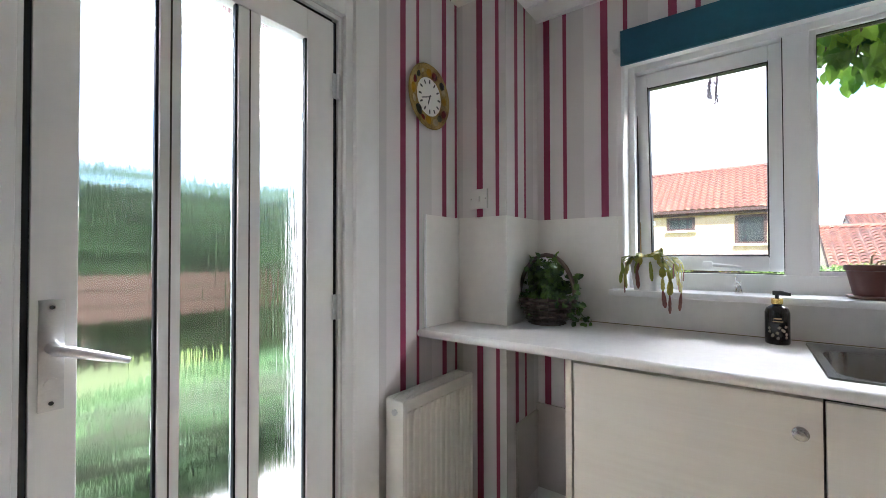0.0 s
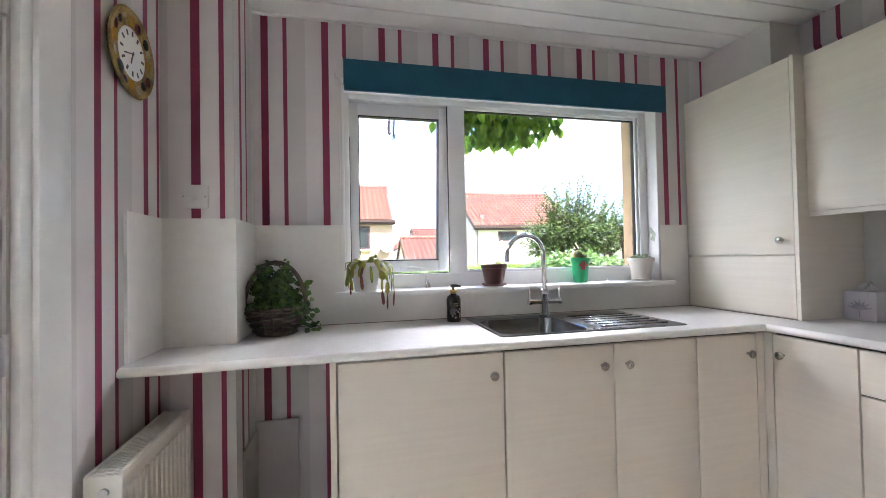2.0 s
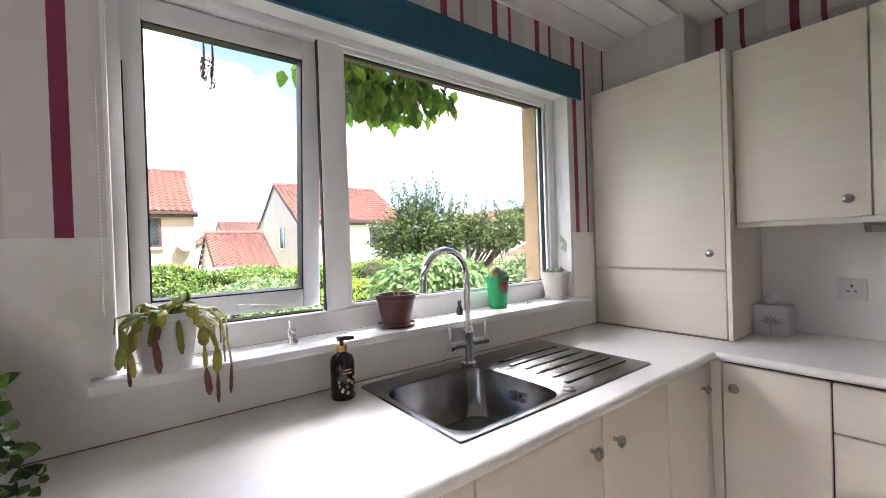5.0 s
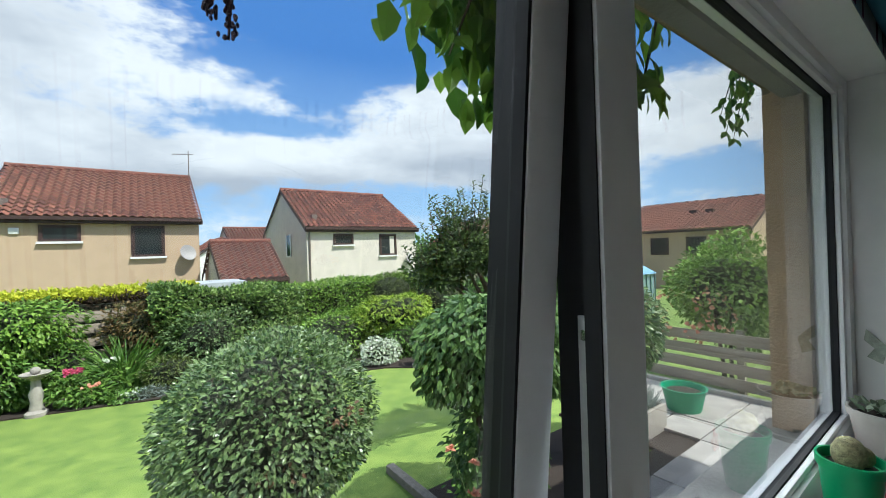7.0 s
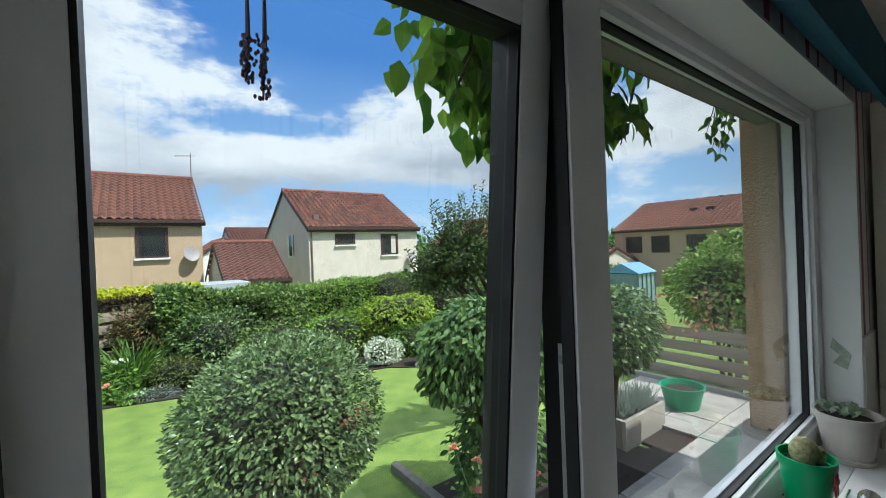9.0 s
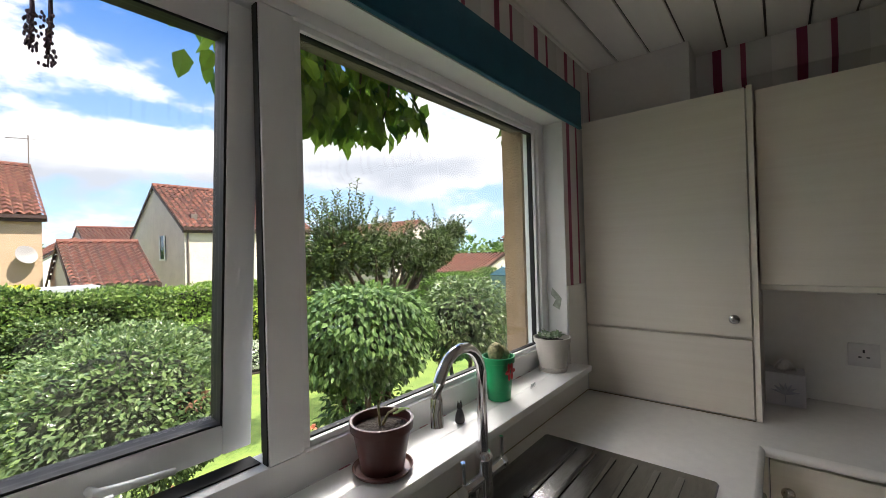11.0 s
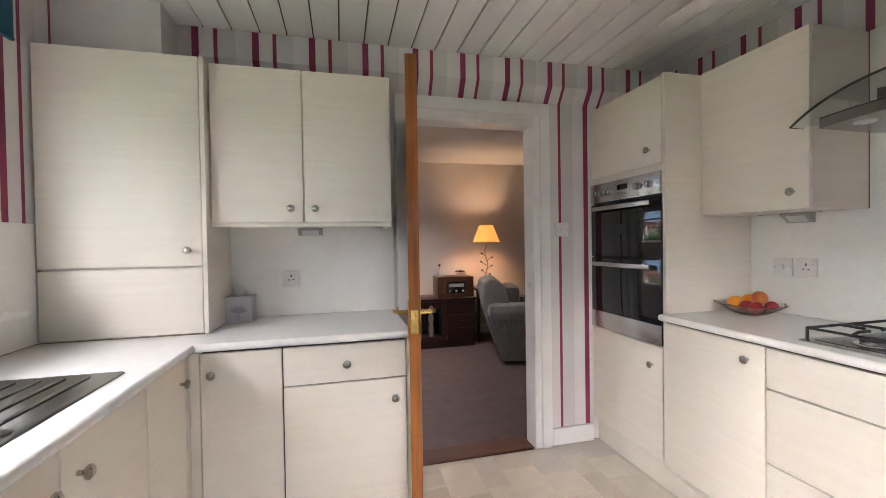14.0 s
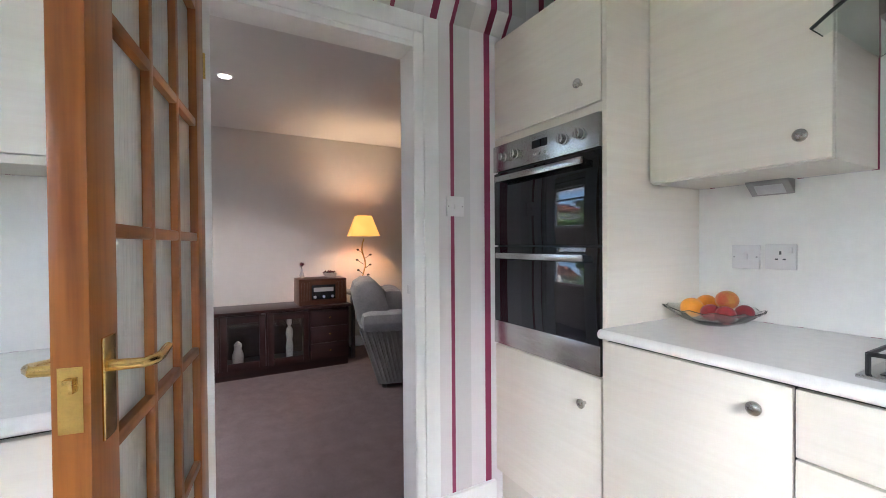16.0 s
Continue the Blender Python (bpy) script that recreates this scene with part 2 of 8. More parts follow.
M_CARPET = mat("mauve_carpet", (0.10, 0.07, 0.067), 0.95, vary=0.25, scale=9, bump=0.7, bump_scale=350)
M_LWALL = mat("lounge_wall_paint", (0.58, 0.535, 0.50), 0.7, vary=0.04, scale=2, bump=0.08, bump_scale=90)
M_LCEIL = mat("lounge_ceiling_paint", (0.66, 0.63, 0.62), 0.8, vary=0.03, scale=2, bump=0.06, bump_scale=90)
M_HARL = mat("fawn_harling", (0.40, 0.27, 0.16), 0.9, vary=0.2, scale=14, bump=0.8, bump_scale=120)
M_TIMBER = mat("dark_brown_timber", (0.055, 0.028, 0.022), 0.6, vary=0.3, scale=10)
M_THRESH = grain("dark_threshold", (0.09, 0.03, 0.02), (0.05, 0.016, 0.01), 1, 0.4, 0.5)

# ---- mesh helpers ----
ORIGIN = {}


def box(bm, x0, x1, y0, y1, z0, z1, bevel=0.0):
    r = bmesh.ops.create_cube(bm, size=1, matrix=Matrix.Translation(((x0 + x1) / 2, (y0 + y1) / 2, (z0 + z1) / 2)) @ Matrix.Diagonal((abs(x1 - x0), abs(y1 - y0), abs(z1 - z0), 1)))
    if bevel:
        edges = list({e for v in r["verts"] for e in v.link_edges})
        bmesh.ops.bevel(bm, geom=edges, offset=bevel, segments=2, affect="EDGES", profile=0.6)
    return bm


def cyl(bm, a, b, r, r2=None, n=16):
    a, b = Vector(a), Vector(b)
    m = Matrix.Translation((a + b) / 2) @ (b - a).to_track_quat("Z", "Y").to_matrix().to_4x4()
    bmesh.ops.create_cone(bm, cap_ends=True, segments=n, radius1=r, radius2=r if r2 is None else r2, depth=(b - a).length, matrix=m)
    return bm


def ball(bm, c, r, s=(1, 1, 1), n=2, turn=None):
    m = Matrix.Translation(c) @ (turn or Matrix.Identity(4)) @ Matrix.Diagonal((*s, 1))
    bmesh.ops.create_icosphere(bm, subdivisions=n, radius=r, matrix=m)
    return bm


def lathe(bm, c, profile, n=24, m=None):
    """A surface of revolution round z through c, from (radius, height) pairs."""
    m = m or Matrix.Identity(4)
    rings = []
    for r, z in profile:
        rings.append([bm.verts.new(Vector(c) + (m @ Vector((r * math.cos(2 * math.pi * k / n), r * math.sin(2 * math.pi * k / n), z)))) for k in range(n)])
    for p, q in zip(rings, rings[1:]):
        for k in range(n):
            bm.faces.new((p[k], p[(k + 1) % n], q[(k + 1) % n], q[k]))
    bm.faces.new(list(reversed(rings[0])))
    bm.faces.new(rings[-1])
    return bm


def tube(bm, pts, r, n=10):
    """A round bar along a line of points; r may be a list."""
    pts = [Vector(p) for p in pts]
    rings = []
    up = Vector((0.3, 0.2, 0.93)).normalized()
    for i, p in enumerate(pts):
        d = (pts[min(i + 1, len(pts) - 1)] - pts[max(i - 1, 0)]).normalized()
        s = d.cross(up)
        if s.length < 0.05:
            s = d.cross(Vector((1, 0, 0)))
        s.normalize()
        u = s.cross(d)
        rr = r[i] if isinstance(r, (list, tuple)) else r
        rings.append([bm.verts.new(p + rr * (math.cos(2 * math.pi * k / n) * s + math.sin(2 * math.pi * k / n) * u)) for k in range(n)])
    for p, q in zip(rings, rings[1:]):
        for k in range(n):
            bm.faces.new((p[k], p[(k + 1) % n], q[(k + 1) % n], q[k]))
    bm.faces.new(list(reversed(rings[0])))
    bm.faces.new(rings[-1])
    return bm


def extrude_poly(bm, pts, vec):
    """A prism: the polygon pts swept by vec."""
    a = [bm.verts.new(p) for p in pts]
    b = [bm.verts.new(Vector(p) + Vector(vec)) for p in pts]
    bm.faces.new(list(reversed(a)))
    bm.faces.new(b)
    for k in range(len(a)):
        bm.faces.new((a[k], a[(k + 1) % len(a)], b[(k + 1) % len(b)], b[k]))
    return bm


def finish(name, bm, material, smooth):
    bmesh.ops.recalc_face_normals(bm, faces=bm.faces)
    me = bpy.data.meshes.new(name)
    bm.to_mesh(me)
    bm.free()
    if smooth:
        me.polygons.foreach_set("use_smooth", [True] * len(me.polygons))
        me.set_sharp_from_angle(angle=radians(38))
    me.materials.append(material)
    return me


def thing(name, label, category, at=(0, 0, 0), group="", kind=""):
    """An Empty at the base of a thing, which parents its parts."""
    ob = new(name)
    ob.empty_display_size = 0.05
    ob.location = at
    ORIGIN[ob.name] = Vector(at)
    return tagged(ob, label, category, group, kind)


def part(name, bm, material, parent, label="", smooth=True):
    o = ORIGIN[parent.name]
    bmesh.ops.translate(bm, verts=bm.verts, vec=-o)
    ob = new(name, finish(name, bm, material, smooth))
    ob.parent = parent
    ORIGIN[ob.name] = o
    return tagged(ob, label)


def single(name, bm, material, label, category="", group="", kind="", smooth=True, at=(0, 0, 0)):
    bmesh.ops.translate(bm, verts=bm.verts, vec=-Vector(at))
    ob = new(name, finish(name, bm, material, smooth))
    ob.location = at
    ORIGIN[ob.name] = Vector(at)
    return tagged(ob, label, category, group, kind)


def B():
    return bmesh.new()


def boxes(*bs, bevel=0.0):
    bm = B()
    for b in bs:
        box(bm, *b, bevel=bevel)
    return bm


def structure(name, bm, material, label, smooth=False):
    return single(name, bm, material, label, kind="structure", smooth=smooth)


# ---- kitchen shell ----
W, E, S, N = -0.48, 2.5, -0.70, 2.58
CEIL, OUT = 2.37, 2.82
WX0, WX1, WZ0, WZ1 = 0.165, 1.922, 1.045, 2.06
DY0, DY1, DZ = 0.262, 1.005, 2.015
LWX0, LWX1 = 3.35, 4.55
P_NORTH = stripes("wallpaper_north", 0, 0.0876)
P_WEST = stripes("wallpaper_west", 1, 1.871)
P_EAST = stripes("wallpaper_east", 1, 0.993, -1, 0.2755)
P_SOUTH = stripes("wallpaper_south", 0, 2.2, -1)
P_BOXF = stripes("wallpaper_boxing_front", 0, -0.363)
P_BOXS = stripes("wallpaper_boxing_side", 1, 2.35, 1, 0.2705)

structure("wall_north", boxes((W - 0.3, WX0, N, OUT - 0.02, 0, CEIL), (WX1, LWX0, N, OUT - 0.02, 0, CEIL), (LWX1, 5.8, N, OUT - 0.02, 0, CEIL), (LWX0, LWX1, N, OUT - 0.02, 0, 0.95), (LWX0, LWX1, N, OUT - 0.02, 2.05, CEIL), (WX0, WX1, N, OUT - 0.02, 0, WZ0), (WX0, WX1, N, OUT - 0.02, WZ1, CEIL)), P_NORTH, "window wall in raspberry striped wallpaper above the sink")
structure("outer_wall_skin", boxes((W - 0.32, WX0 + 0.03, OUT - 0.02, OUT + 0.03, -0.95, 2.7), (WX1 - 0.03, LWX0, OUT - 0.02, OUT + 0.03, -0.95, 2.7), (LWX1, 5.8, OUT - 0.02, OUT + 0.03, -0.95, 2.7), (LWX0, LWX1, OUT - 0.02, OUT + 0.03, -0.95, 0.95), (LWX0, LWX1, OUT - 0.02, OUT + 0.03, 2.05, 2.7), (WX0 + 0.03, WX1 - 0.03, OUT - 0.02, OUT + 0.03, -0.95, WZ0 - 0.02), (WX0 + 0.03, WX1 - 0.03, OUT - 0.02, OUT + 0.03, WZ1 + 0.03, 2.7)), M_HARL, "fawn roughcast outer face of the house wall")
structure("outer_reveal", boxes((WX1 - 0.045, WX1 + 0.0, 2.75, OUT - 0.022, WZ0 + 0.02, WZ1 + 0.03), (WX0, WX0 + 0.035, 2.75, OUT - 0.022, WZ0 + 0.02, WZ1 + 0.03)), M_HARL, "fawn roughcast sides of the window opening")
structure("outer_lintel", boxes((WX0, WX1, 2.755, OUT - 0.022, WZ1 - 0.02, WZ1 + 0.02)), mat("lintel_stone", (0.16, 0.13, 0.10), 0.9, vary=0.3, scale=10, bump=0.5), "dark brown underside of the window lintel")
structure("wall_west", boxes((W - 0.28, W, S, 0.822, 0, CEIL), (W - 0.28, W, 1.567, N, 0, CEIL), (W - 0.28, W, 0.822, 1.567, 2.0, CEIL)), P_WEST, "back door wall in raspberry striped wallpaper")
structure("wall_south", boxes((W - 0.28, 2.6, S - 0.15, S, 0, CEIL)), P_SOUTH, "hob wall in raspberry striped wallpaper")
structure("wall_east", boxes((E, E + 0.1, DY1, N, 0, CEIL), (E, E + 0.1, S, DY0, 0, CEIL), (E, E + 0.1, DY0, DY1, DZ, CEIL)), P_EAST, "lounge door wall in raspberry striped wallpaper")
bm = B()
extrude_poly(bm, [(2.44, S, CEIL), (2.44, S, 2.225), (2.497, S, 2.14), (2.497, S, CEIL)], (0, N - S, 0))
structure("bulkhead", bm, P_EAST, "sloping papered bulkhead over the lounge door")
structure("pipe_boxing", boxes((W, -0.235, 2.25, N, 0, CEIL)), P_BOXF, "papered boxing in the corner beside the window")
structure("pipe_boxing_side", boxes((-0.235, -0.233, 2.25, N, 0, CEIL)), P_BOXS, "papered side of the corner boxing")
structure("floor_base", boxes((W - 0.28, 2.6, S, N, -0.2, -0.006)), mat("floor_screed", (0.34, 0.31, 0.26), 0.8, vary=0.1), "kitchen floor bed under the vinyl tiles")
# cladding planks that run from the back door wall to the lounge wall
bm = B()
y = N
while y > S + 0.01:
    y1 = max(y - 0.1305, S)
    box(bm, W, 2.44, y1 + 0.004, y - 0.004, CEIL - 0.002, CEIL + 0.012, bevel=0.003)
    y = y1
structure("ceiling", bm, M_CEIL, "white plastic plank ceiling with dark joints")
structure("ceiling_deck", boxes((W - 0.3, 2.6, S - 0.15, OUT, CEIL + 0.012, CEIL + 0.15)), M_GROOVE, "dark deck above the ceiling planks")
structure("coving_trim", boxes((W, 2.44, N - 0.012, N, CEIL - 0.014, CEIL - 0.002)), M_PAINT, "thin white trim where ceiling meets wallpaper")
# skirting
structure("baseboard", boxes((E - 0.018, E, -0.14, 0.148, 0, 0.105), (W, W + 0.016, S, 0.74, 0, 0.1), (-0.233, 0.13, N - 0.018, N, 0, 0.1), (W, -0.24, 2.232, 2.25, 0, 0.1)), M_PAINT, "white painted skirting board")
# lounge door frame
bm = boxes((E - 0.022, E + 0.108, DY0 - 0.004, DY0 + 0.006, 0, DZ), (E - 0.022, E + 0.122, DY1 - 0.022, DY1 + 0.004, 0, DZ), (E - 0.022, E + 0.108, DY0 + 0.006, DY1 - 0.022, DZ - 0.025, DZ + 0.004))
structure("door_frame", bm, M_PAINT, "white gloss painted lining of the lounge doorway")
bm = boxes((E - 0.026, E, DY0 - 0.108, DY0 + 0.004, 0, 2.128), (E - 0.026, E, DY1 - 0.004, DY1 + 0.105, 0, 2.128), (E - 0.026, E, DY0 + 0.004, DY1 - 0.004, DZ - 0.005, 2.128), bevel=0.007)
box(bm, E - 0.036, E - 0.02, DY0 - 0.098, DY0 - 0.035, 0, 2.118, bevel=0.007)
box(bm, E - 0.036, E - 0.02, DY0 - 0.034, DY1 - 0.002, 2.052, 2.118, bevel=0.007)
structure("architrave", bm, M_PAINT, "white moulded architrave round the lounge doorway", True)
structure("threshold", boxes((E - 0.02, E + 0.13, DY0 + 0.02, DY1 - 0.02, -0.005, 0.012), bevel=0.004), M_THRESH, "dark wooden threshold strip")

# ---- window ----
win = thing("window_1", "white plastic kitchen window with one tilted open casement", "window", (1.04, 2.68, WZ0), kind="structure")
FY0, FY1 = 2.662, 2.735
bm = boxes((WX0, 0.195, FY0, FY1, WZ0 + 0.02, WZ1), (1.868, WX1, FY0, FY1, WZ0 + 0.02, WZ1), (0.195, 1.868, FY0, FY1, WZ0 + 0.02, 1.135), (0.195, 1.868, FY0, FY1, 2.026, WZ1), (0.706, 0.780, FY0, 2.686, 1.135, 2.026), (0.729, 0.780, 2.686, FY1, 1.135, 2.026), bevel=0.004)
part("window_frame", bm, M_UPVC, win)
bm = boxes((0.780, 0.80, 2.672, 2.684, 1.135, 2.026), (1.85, 1.868, 2.672, 2.684, 1.135, 2.026), (0.80, 1.85, 2.672, 2.684, 1.135, 1.15), (0.80, 1.85, 2.672, 2.684, 2.01, 2.026), bevel=0.003)
part("glazing_bead", bm, M_UPVC, win)
bm = boxes((0.782, 0.803, 2.6845, 2.705, 1.137, 2.024), (1.846, 1.866, 2.6845, 2.705, 1.137, 2.024), (0.803, 1.846, 2.6845, 2.705, 1.137, 1.153), (0.803, 1.846, 2.6845, 2.705, 2.007, 2.024))
part("seal", bm, M_SEAL, win, "black rubber glazing seal")
pane = part("pane", boxes((0.80, 1.85, 2.692, 2.698, 1.15, 2.01)), M_PANE, win, smooth=False)
pane.visible_shadow = False
# top-hung casement, pushed out at the foot
TILT = radians(5.2)
HINGE = Vector((0, 2.715, 2.022))


def tilted(bm):
    bmesh.ops.transform(bm, verts=bm.verts, matrix=Matrix.Translation(HINGE) @ Matrix.Rotation(TILT, 4, "X") @ Matrix.Translation(-HINGE))
    return bm


SX0, SX1, SZ0, SZ1 = 0.186, 0.722, 1.142, 2.022
part("rebate_seal", boxes((0.7035, 0.7058, 2.6665, 2.685, 1.137, 2.024), (0.7255, 0.7288, 2.6865, 2.734, 1.137, 2.024), (0.1955, 0.1985, 2.706, 2.734, 1.137, 2.024), (0.199, 0.702, 2.69, 2.734, 1.1355, 1.1385)), M_SEAL, win, "black rubber seal of the casement")
sash = part("casement", tilted(boxes((SX0, SX0 + 0.055, 2.69, 2.745, SZ0, SZ1), (SX1 - 0.058, SX1, 2.69, 2.745, SZ0, SZ1), (SX0 + 0.055, SX1 - 0.058, 2.69, 2.745, SZ0, SZ0 + 0.062), (SX0 + 0.055, SX1 - 0.058, 2.69, 2.745, SZ1 - 0.062, SZ1), bevel=0.005)), M_UPVC, win)
part("seal", tilted(boxes((SX0 + 0.052, SX0 + 0.059, 2.693, 2.742, SZ0 + 0.056, SZ1 - 0.056), (SX1 - 0.062, SX1 - 0.055, 2.693, 2.742, SZ0 + 0.056, SZ1 - 0.056), (SX0 + 0.059, SX1 - 0.062, 2.693, 2.742, SZ0 + 0.058, SZ0 + 0.066), (SX0 + 0.059, SX1 - 0.062, 2.693, 2.742, SZ1 - 0.066, SZ1 - 0.058))), M_SEAL, sash)
part("outer_seal", tilted(boxes((SX1 - 0.004, SX1 + 0.004, 2.728, 2.742, SZ0, SZ1), (SX0 - 0.004, SX0 + 0.004, 2.728, 2.742, SZ0, SZ1))), M_SEAL, sash)
p2 = part("pane", tilted(boxes((SX0 + 0.058, SX1 - 0.058, 2.709, 2.715, SZ0 + 0.064, SZ1 - 0.064))), M_PANE, sash, smooth=False)
p2.visible_shadow = False
bm = tilted(tube(B(), [(0.462, 2.69, 1.168), (0.466, 2.668, 1.170), (0.49, 2.662, 1.170), (0.535, 2.662, 1.166), (0.575, 2.668, 1.160)], [0.008, 0.009, 0.008, 0.007, 0.006]))
box(bm, 0.445, 0.478, 2.685, 2.695, 1.160, 1.184, bevel=0.003)
part("casement_handle", bm, M_UPVC, sash, "white lever handle")
st_ = part("stay", boxes((0.7215, 0.7252, 2.690, 2.706, 1.14, 1.55), bevel=0.001), M_ALU, win, "steel friction stay")
part("rivet", cyl(B(), (0.7185, 2.698, 1.53), (0.7215, 2.698, 1.53), 0.006, n=12), M_CHROME, st_)
for rv_ in ((WX0 - 0.001, WX0 + 0.004, N - 0.002, FY0 + 0.01, 1.065, WZ1), (WX1 - 0.004, WX1 + 0.001, N - 0.002, FY0 + 0.01, 1.065, WZ1), (WX0 + 0.004, WX1 - 0.004, N - 0.002, FY0 + 0.01, WZ1 - 0.006, WZ1 + 0.001)):
    structure("reveal_lining", boxes(rv_), M_PAINT, "white painted window reveal")
structure("window_sill", boxes((0.12, 1.955, 2.497, N, 1.042, 1.066), (WX0, WX1, N - 0.001, FY0, 1.042, 1.0655), bevel=0.006), M_PAINT, "white gloss painted window board", True)
structure("outer_sill", boxes((WX0 - 0.05, WX1 + 0.05, FY1, OUT + 0.06, 1.026, 1.050), bevel=0.005), mat("concrete_sill", (0.22, 0.21, 0.19), 0.9, vary=0.2, bump=0.4), "concrete outer window sill")

bl = thing("roller_blind", "teal fabric roller blind rolled up above the window", "blind", (1.04, 2.54, 2.0))
part("blind_roll", cyl(B(), (0.185, 2.54, 2.105), (1.90, 2.54, 2.105), 0.036, n=24), M_BLIND, bl)
part("fabric", boxes((0.175, 1.918, 2.498, 2.503, 2.012, 2.150), bevel=0.001), M_BLIND, bl)
part("bottom_bar", boxes((0.175, 1.918, 2.495, 2.509, 2.003, 2.014), bevel=0.003), M_BLIND, bl)
part("bracket", boxes((0.135, 0.172, 2.52, N, 2.09, 2.115), (0.160, 0.172, 2.50, 2.57, 2.06, 2.155), bevel=0.003), M_SOCKET, bl, "white plastic end bracket")
bm = B()
for k in range(110):
    ball(bm, (0.150, 2.53, 2.08 - k * 0.008), 0.0028, n=1)
part("bead_chain", bm, M_SOCKET, bl, "white bead chain")

# ---- back door ----
bd = thing("door_1", "white painted back door with three tall streaked glass panes, closed", "door", (W, 1.215, 0.02), kind="structure")
XD0, XD1 = W - 0.045, W - 0.003
bm = boxes((XD0, XD1, 0.862, 0.932, 0.02, 1.972), (XD0, XD1, 1.462, 1.560, 0.02, 1.972), (XD0, XD1, 0.932, 1.462, 0.02, 0.30), (XD0, XD1, 0.932, 1.462, 1.880, 1.972),
           (XD0, XD1, 1.070, 1.116, 0.30, 1.88), (XD0, XD1, 1.250, 1.312, 0.30, 1.88), bevel=0.004)
part("leaf", bm, M_PAINT, bd)
bm = boxes((XD1 - 0.002, XD1 + 0.0006, 1.091, 1.095, 0.30, 1.88), (XD1 - 0.002, XD1 + 0.0006, 1.279, 1.283, 0.30, 1.88))
part("joint", bm, M_GAP, bd)
for y0, y1 in ((0.932, 1.070), (1.116, 1.250), (1.312, 1.462)):
    p = part("pane", boxes((XD0 + 0.018, XD0 + 0.024, y0, y1, 0.30, 1.88)), M_REED, bd, smooth=False)
    p.visible_shadow = False
    part("seal", boxes((XD0 + 0.026, XD1 - 0.004, y1 - 0.007, y1 - 0.001, 0.30, 1.88)), M_SEAL, bd)
hp = part("handle_plate", boxes((XD1, XD1 + 0.006, 0.874, 0.912, 0.915, 1.128), bevel=0.002), M_ALU, bd, "satin aluminium handle plate")
part("lever", tube(B(), [(XD1, 0.893, 1.035), (XD1 + 0.05, 0.893, 1.035), (XD1 + 0.055, 0.91, 1.032), (XD1 + 0.05, 0.96, 1.012), (XD1 + 0.045, 1.005, 0.995)], [0.011, 0.010, 0.010, 0.009, 0.006]), M_ALU, hp)
part("cylinder_lock", cyl(B(), (XD1 + 0.004, 0.893, 0.968), (XD1 + 0.012, 0.893, 0.968), 0.011), M_ALU, hp)
for z in (0.93, 1.113):
    part("screw", cyl(B(), (XD1 + 0.005, 0.893, z), (XD1 + 0.008, 0.893, z), 0.004, n=10), M_DARK, hp)
for z in (0.25, 1.045, 1.763):
    bm = cyl(B(), (W + 0.006, 1.572, z - 0.04), (W + 0.006, 1.572, z + 0.04), 0.006)
    box(bm, W - 0.002, W + 0.003, 1.553, 1.585, z - 0.04, z + 0.04)
    part("hinge", bm, M_ALU, bd, "steel butt hinge")
structure("back_door_frame", boxes((W - 0.2, W - 0.001, 0.836, 0.850, 0, 2.0), (W - 0.2, W - 0.001, 1.578, 1.592, 0, 2.0), (W - 0.2, W - 0.001, 0.85, 1.578, 1.986, 2.0), (W - 0.09, W - 0.05, 0.85, 0.865, 0, 1.986), (W - 0.09, W - 0.05, 1.565, 1.578, 0, 1.986)), M_PAINT, "white painted back door frame")
structure("draught_strip", boxes((W - 0.05, W - 0.004, 0.851, 0.861, 0.0, 1.98), (W - 0.05, W - 0.012, 1.561, 1.577, 0.0, 1.98), (W - 0.05, W - 0.012, 0.861, 1.561, 1.974, 1.985)), M_SEAL, "black draught seal round the back door")
bm = boxes((W, W + 0.02, 1.592, 1.745, 0, 2.13), (W, W + 0.02, 0.70, 0.84, 0, 2.13), (W, W + 0.02, 0.84, 1.592, 2.0, 2.13), bevel=0.006)
box(bm, W + 0.010, W + 0.034, 1.622, 1.728, 0, 2.13, bevel=0.011)
box(bm, W + 0.010, W + 0.034, 0.715, 0.81, 0, 2.13, bevel=0.011)
structure("back_door_architrave", bm, M_PAINT, "white moulded architrave of the back door", True)
for name_ in ("door_1", "back_door_frame", "draught_strip", "back_door_architrave"):
    bpy.data.objects[name_].location.y -= 0.02

# ---- kitchen units ----
def knob(c, way, parent):
    """A turned nickel knob on a door at c, facing way."""
    m = Vector(way).to_track_quat("Z", "Y").to_matrix().to_4x4()
    return part("knob", lathe(B(), c, [(0.006, 0), (0.006, 0.012), (0.012, 0.016), (0.0165, 0.020), (0.0165, 0.026), (0.012, 0.030), (0.004, 0.0315)], 18, m), M_KNOB, parent, "satin nickel knob")


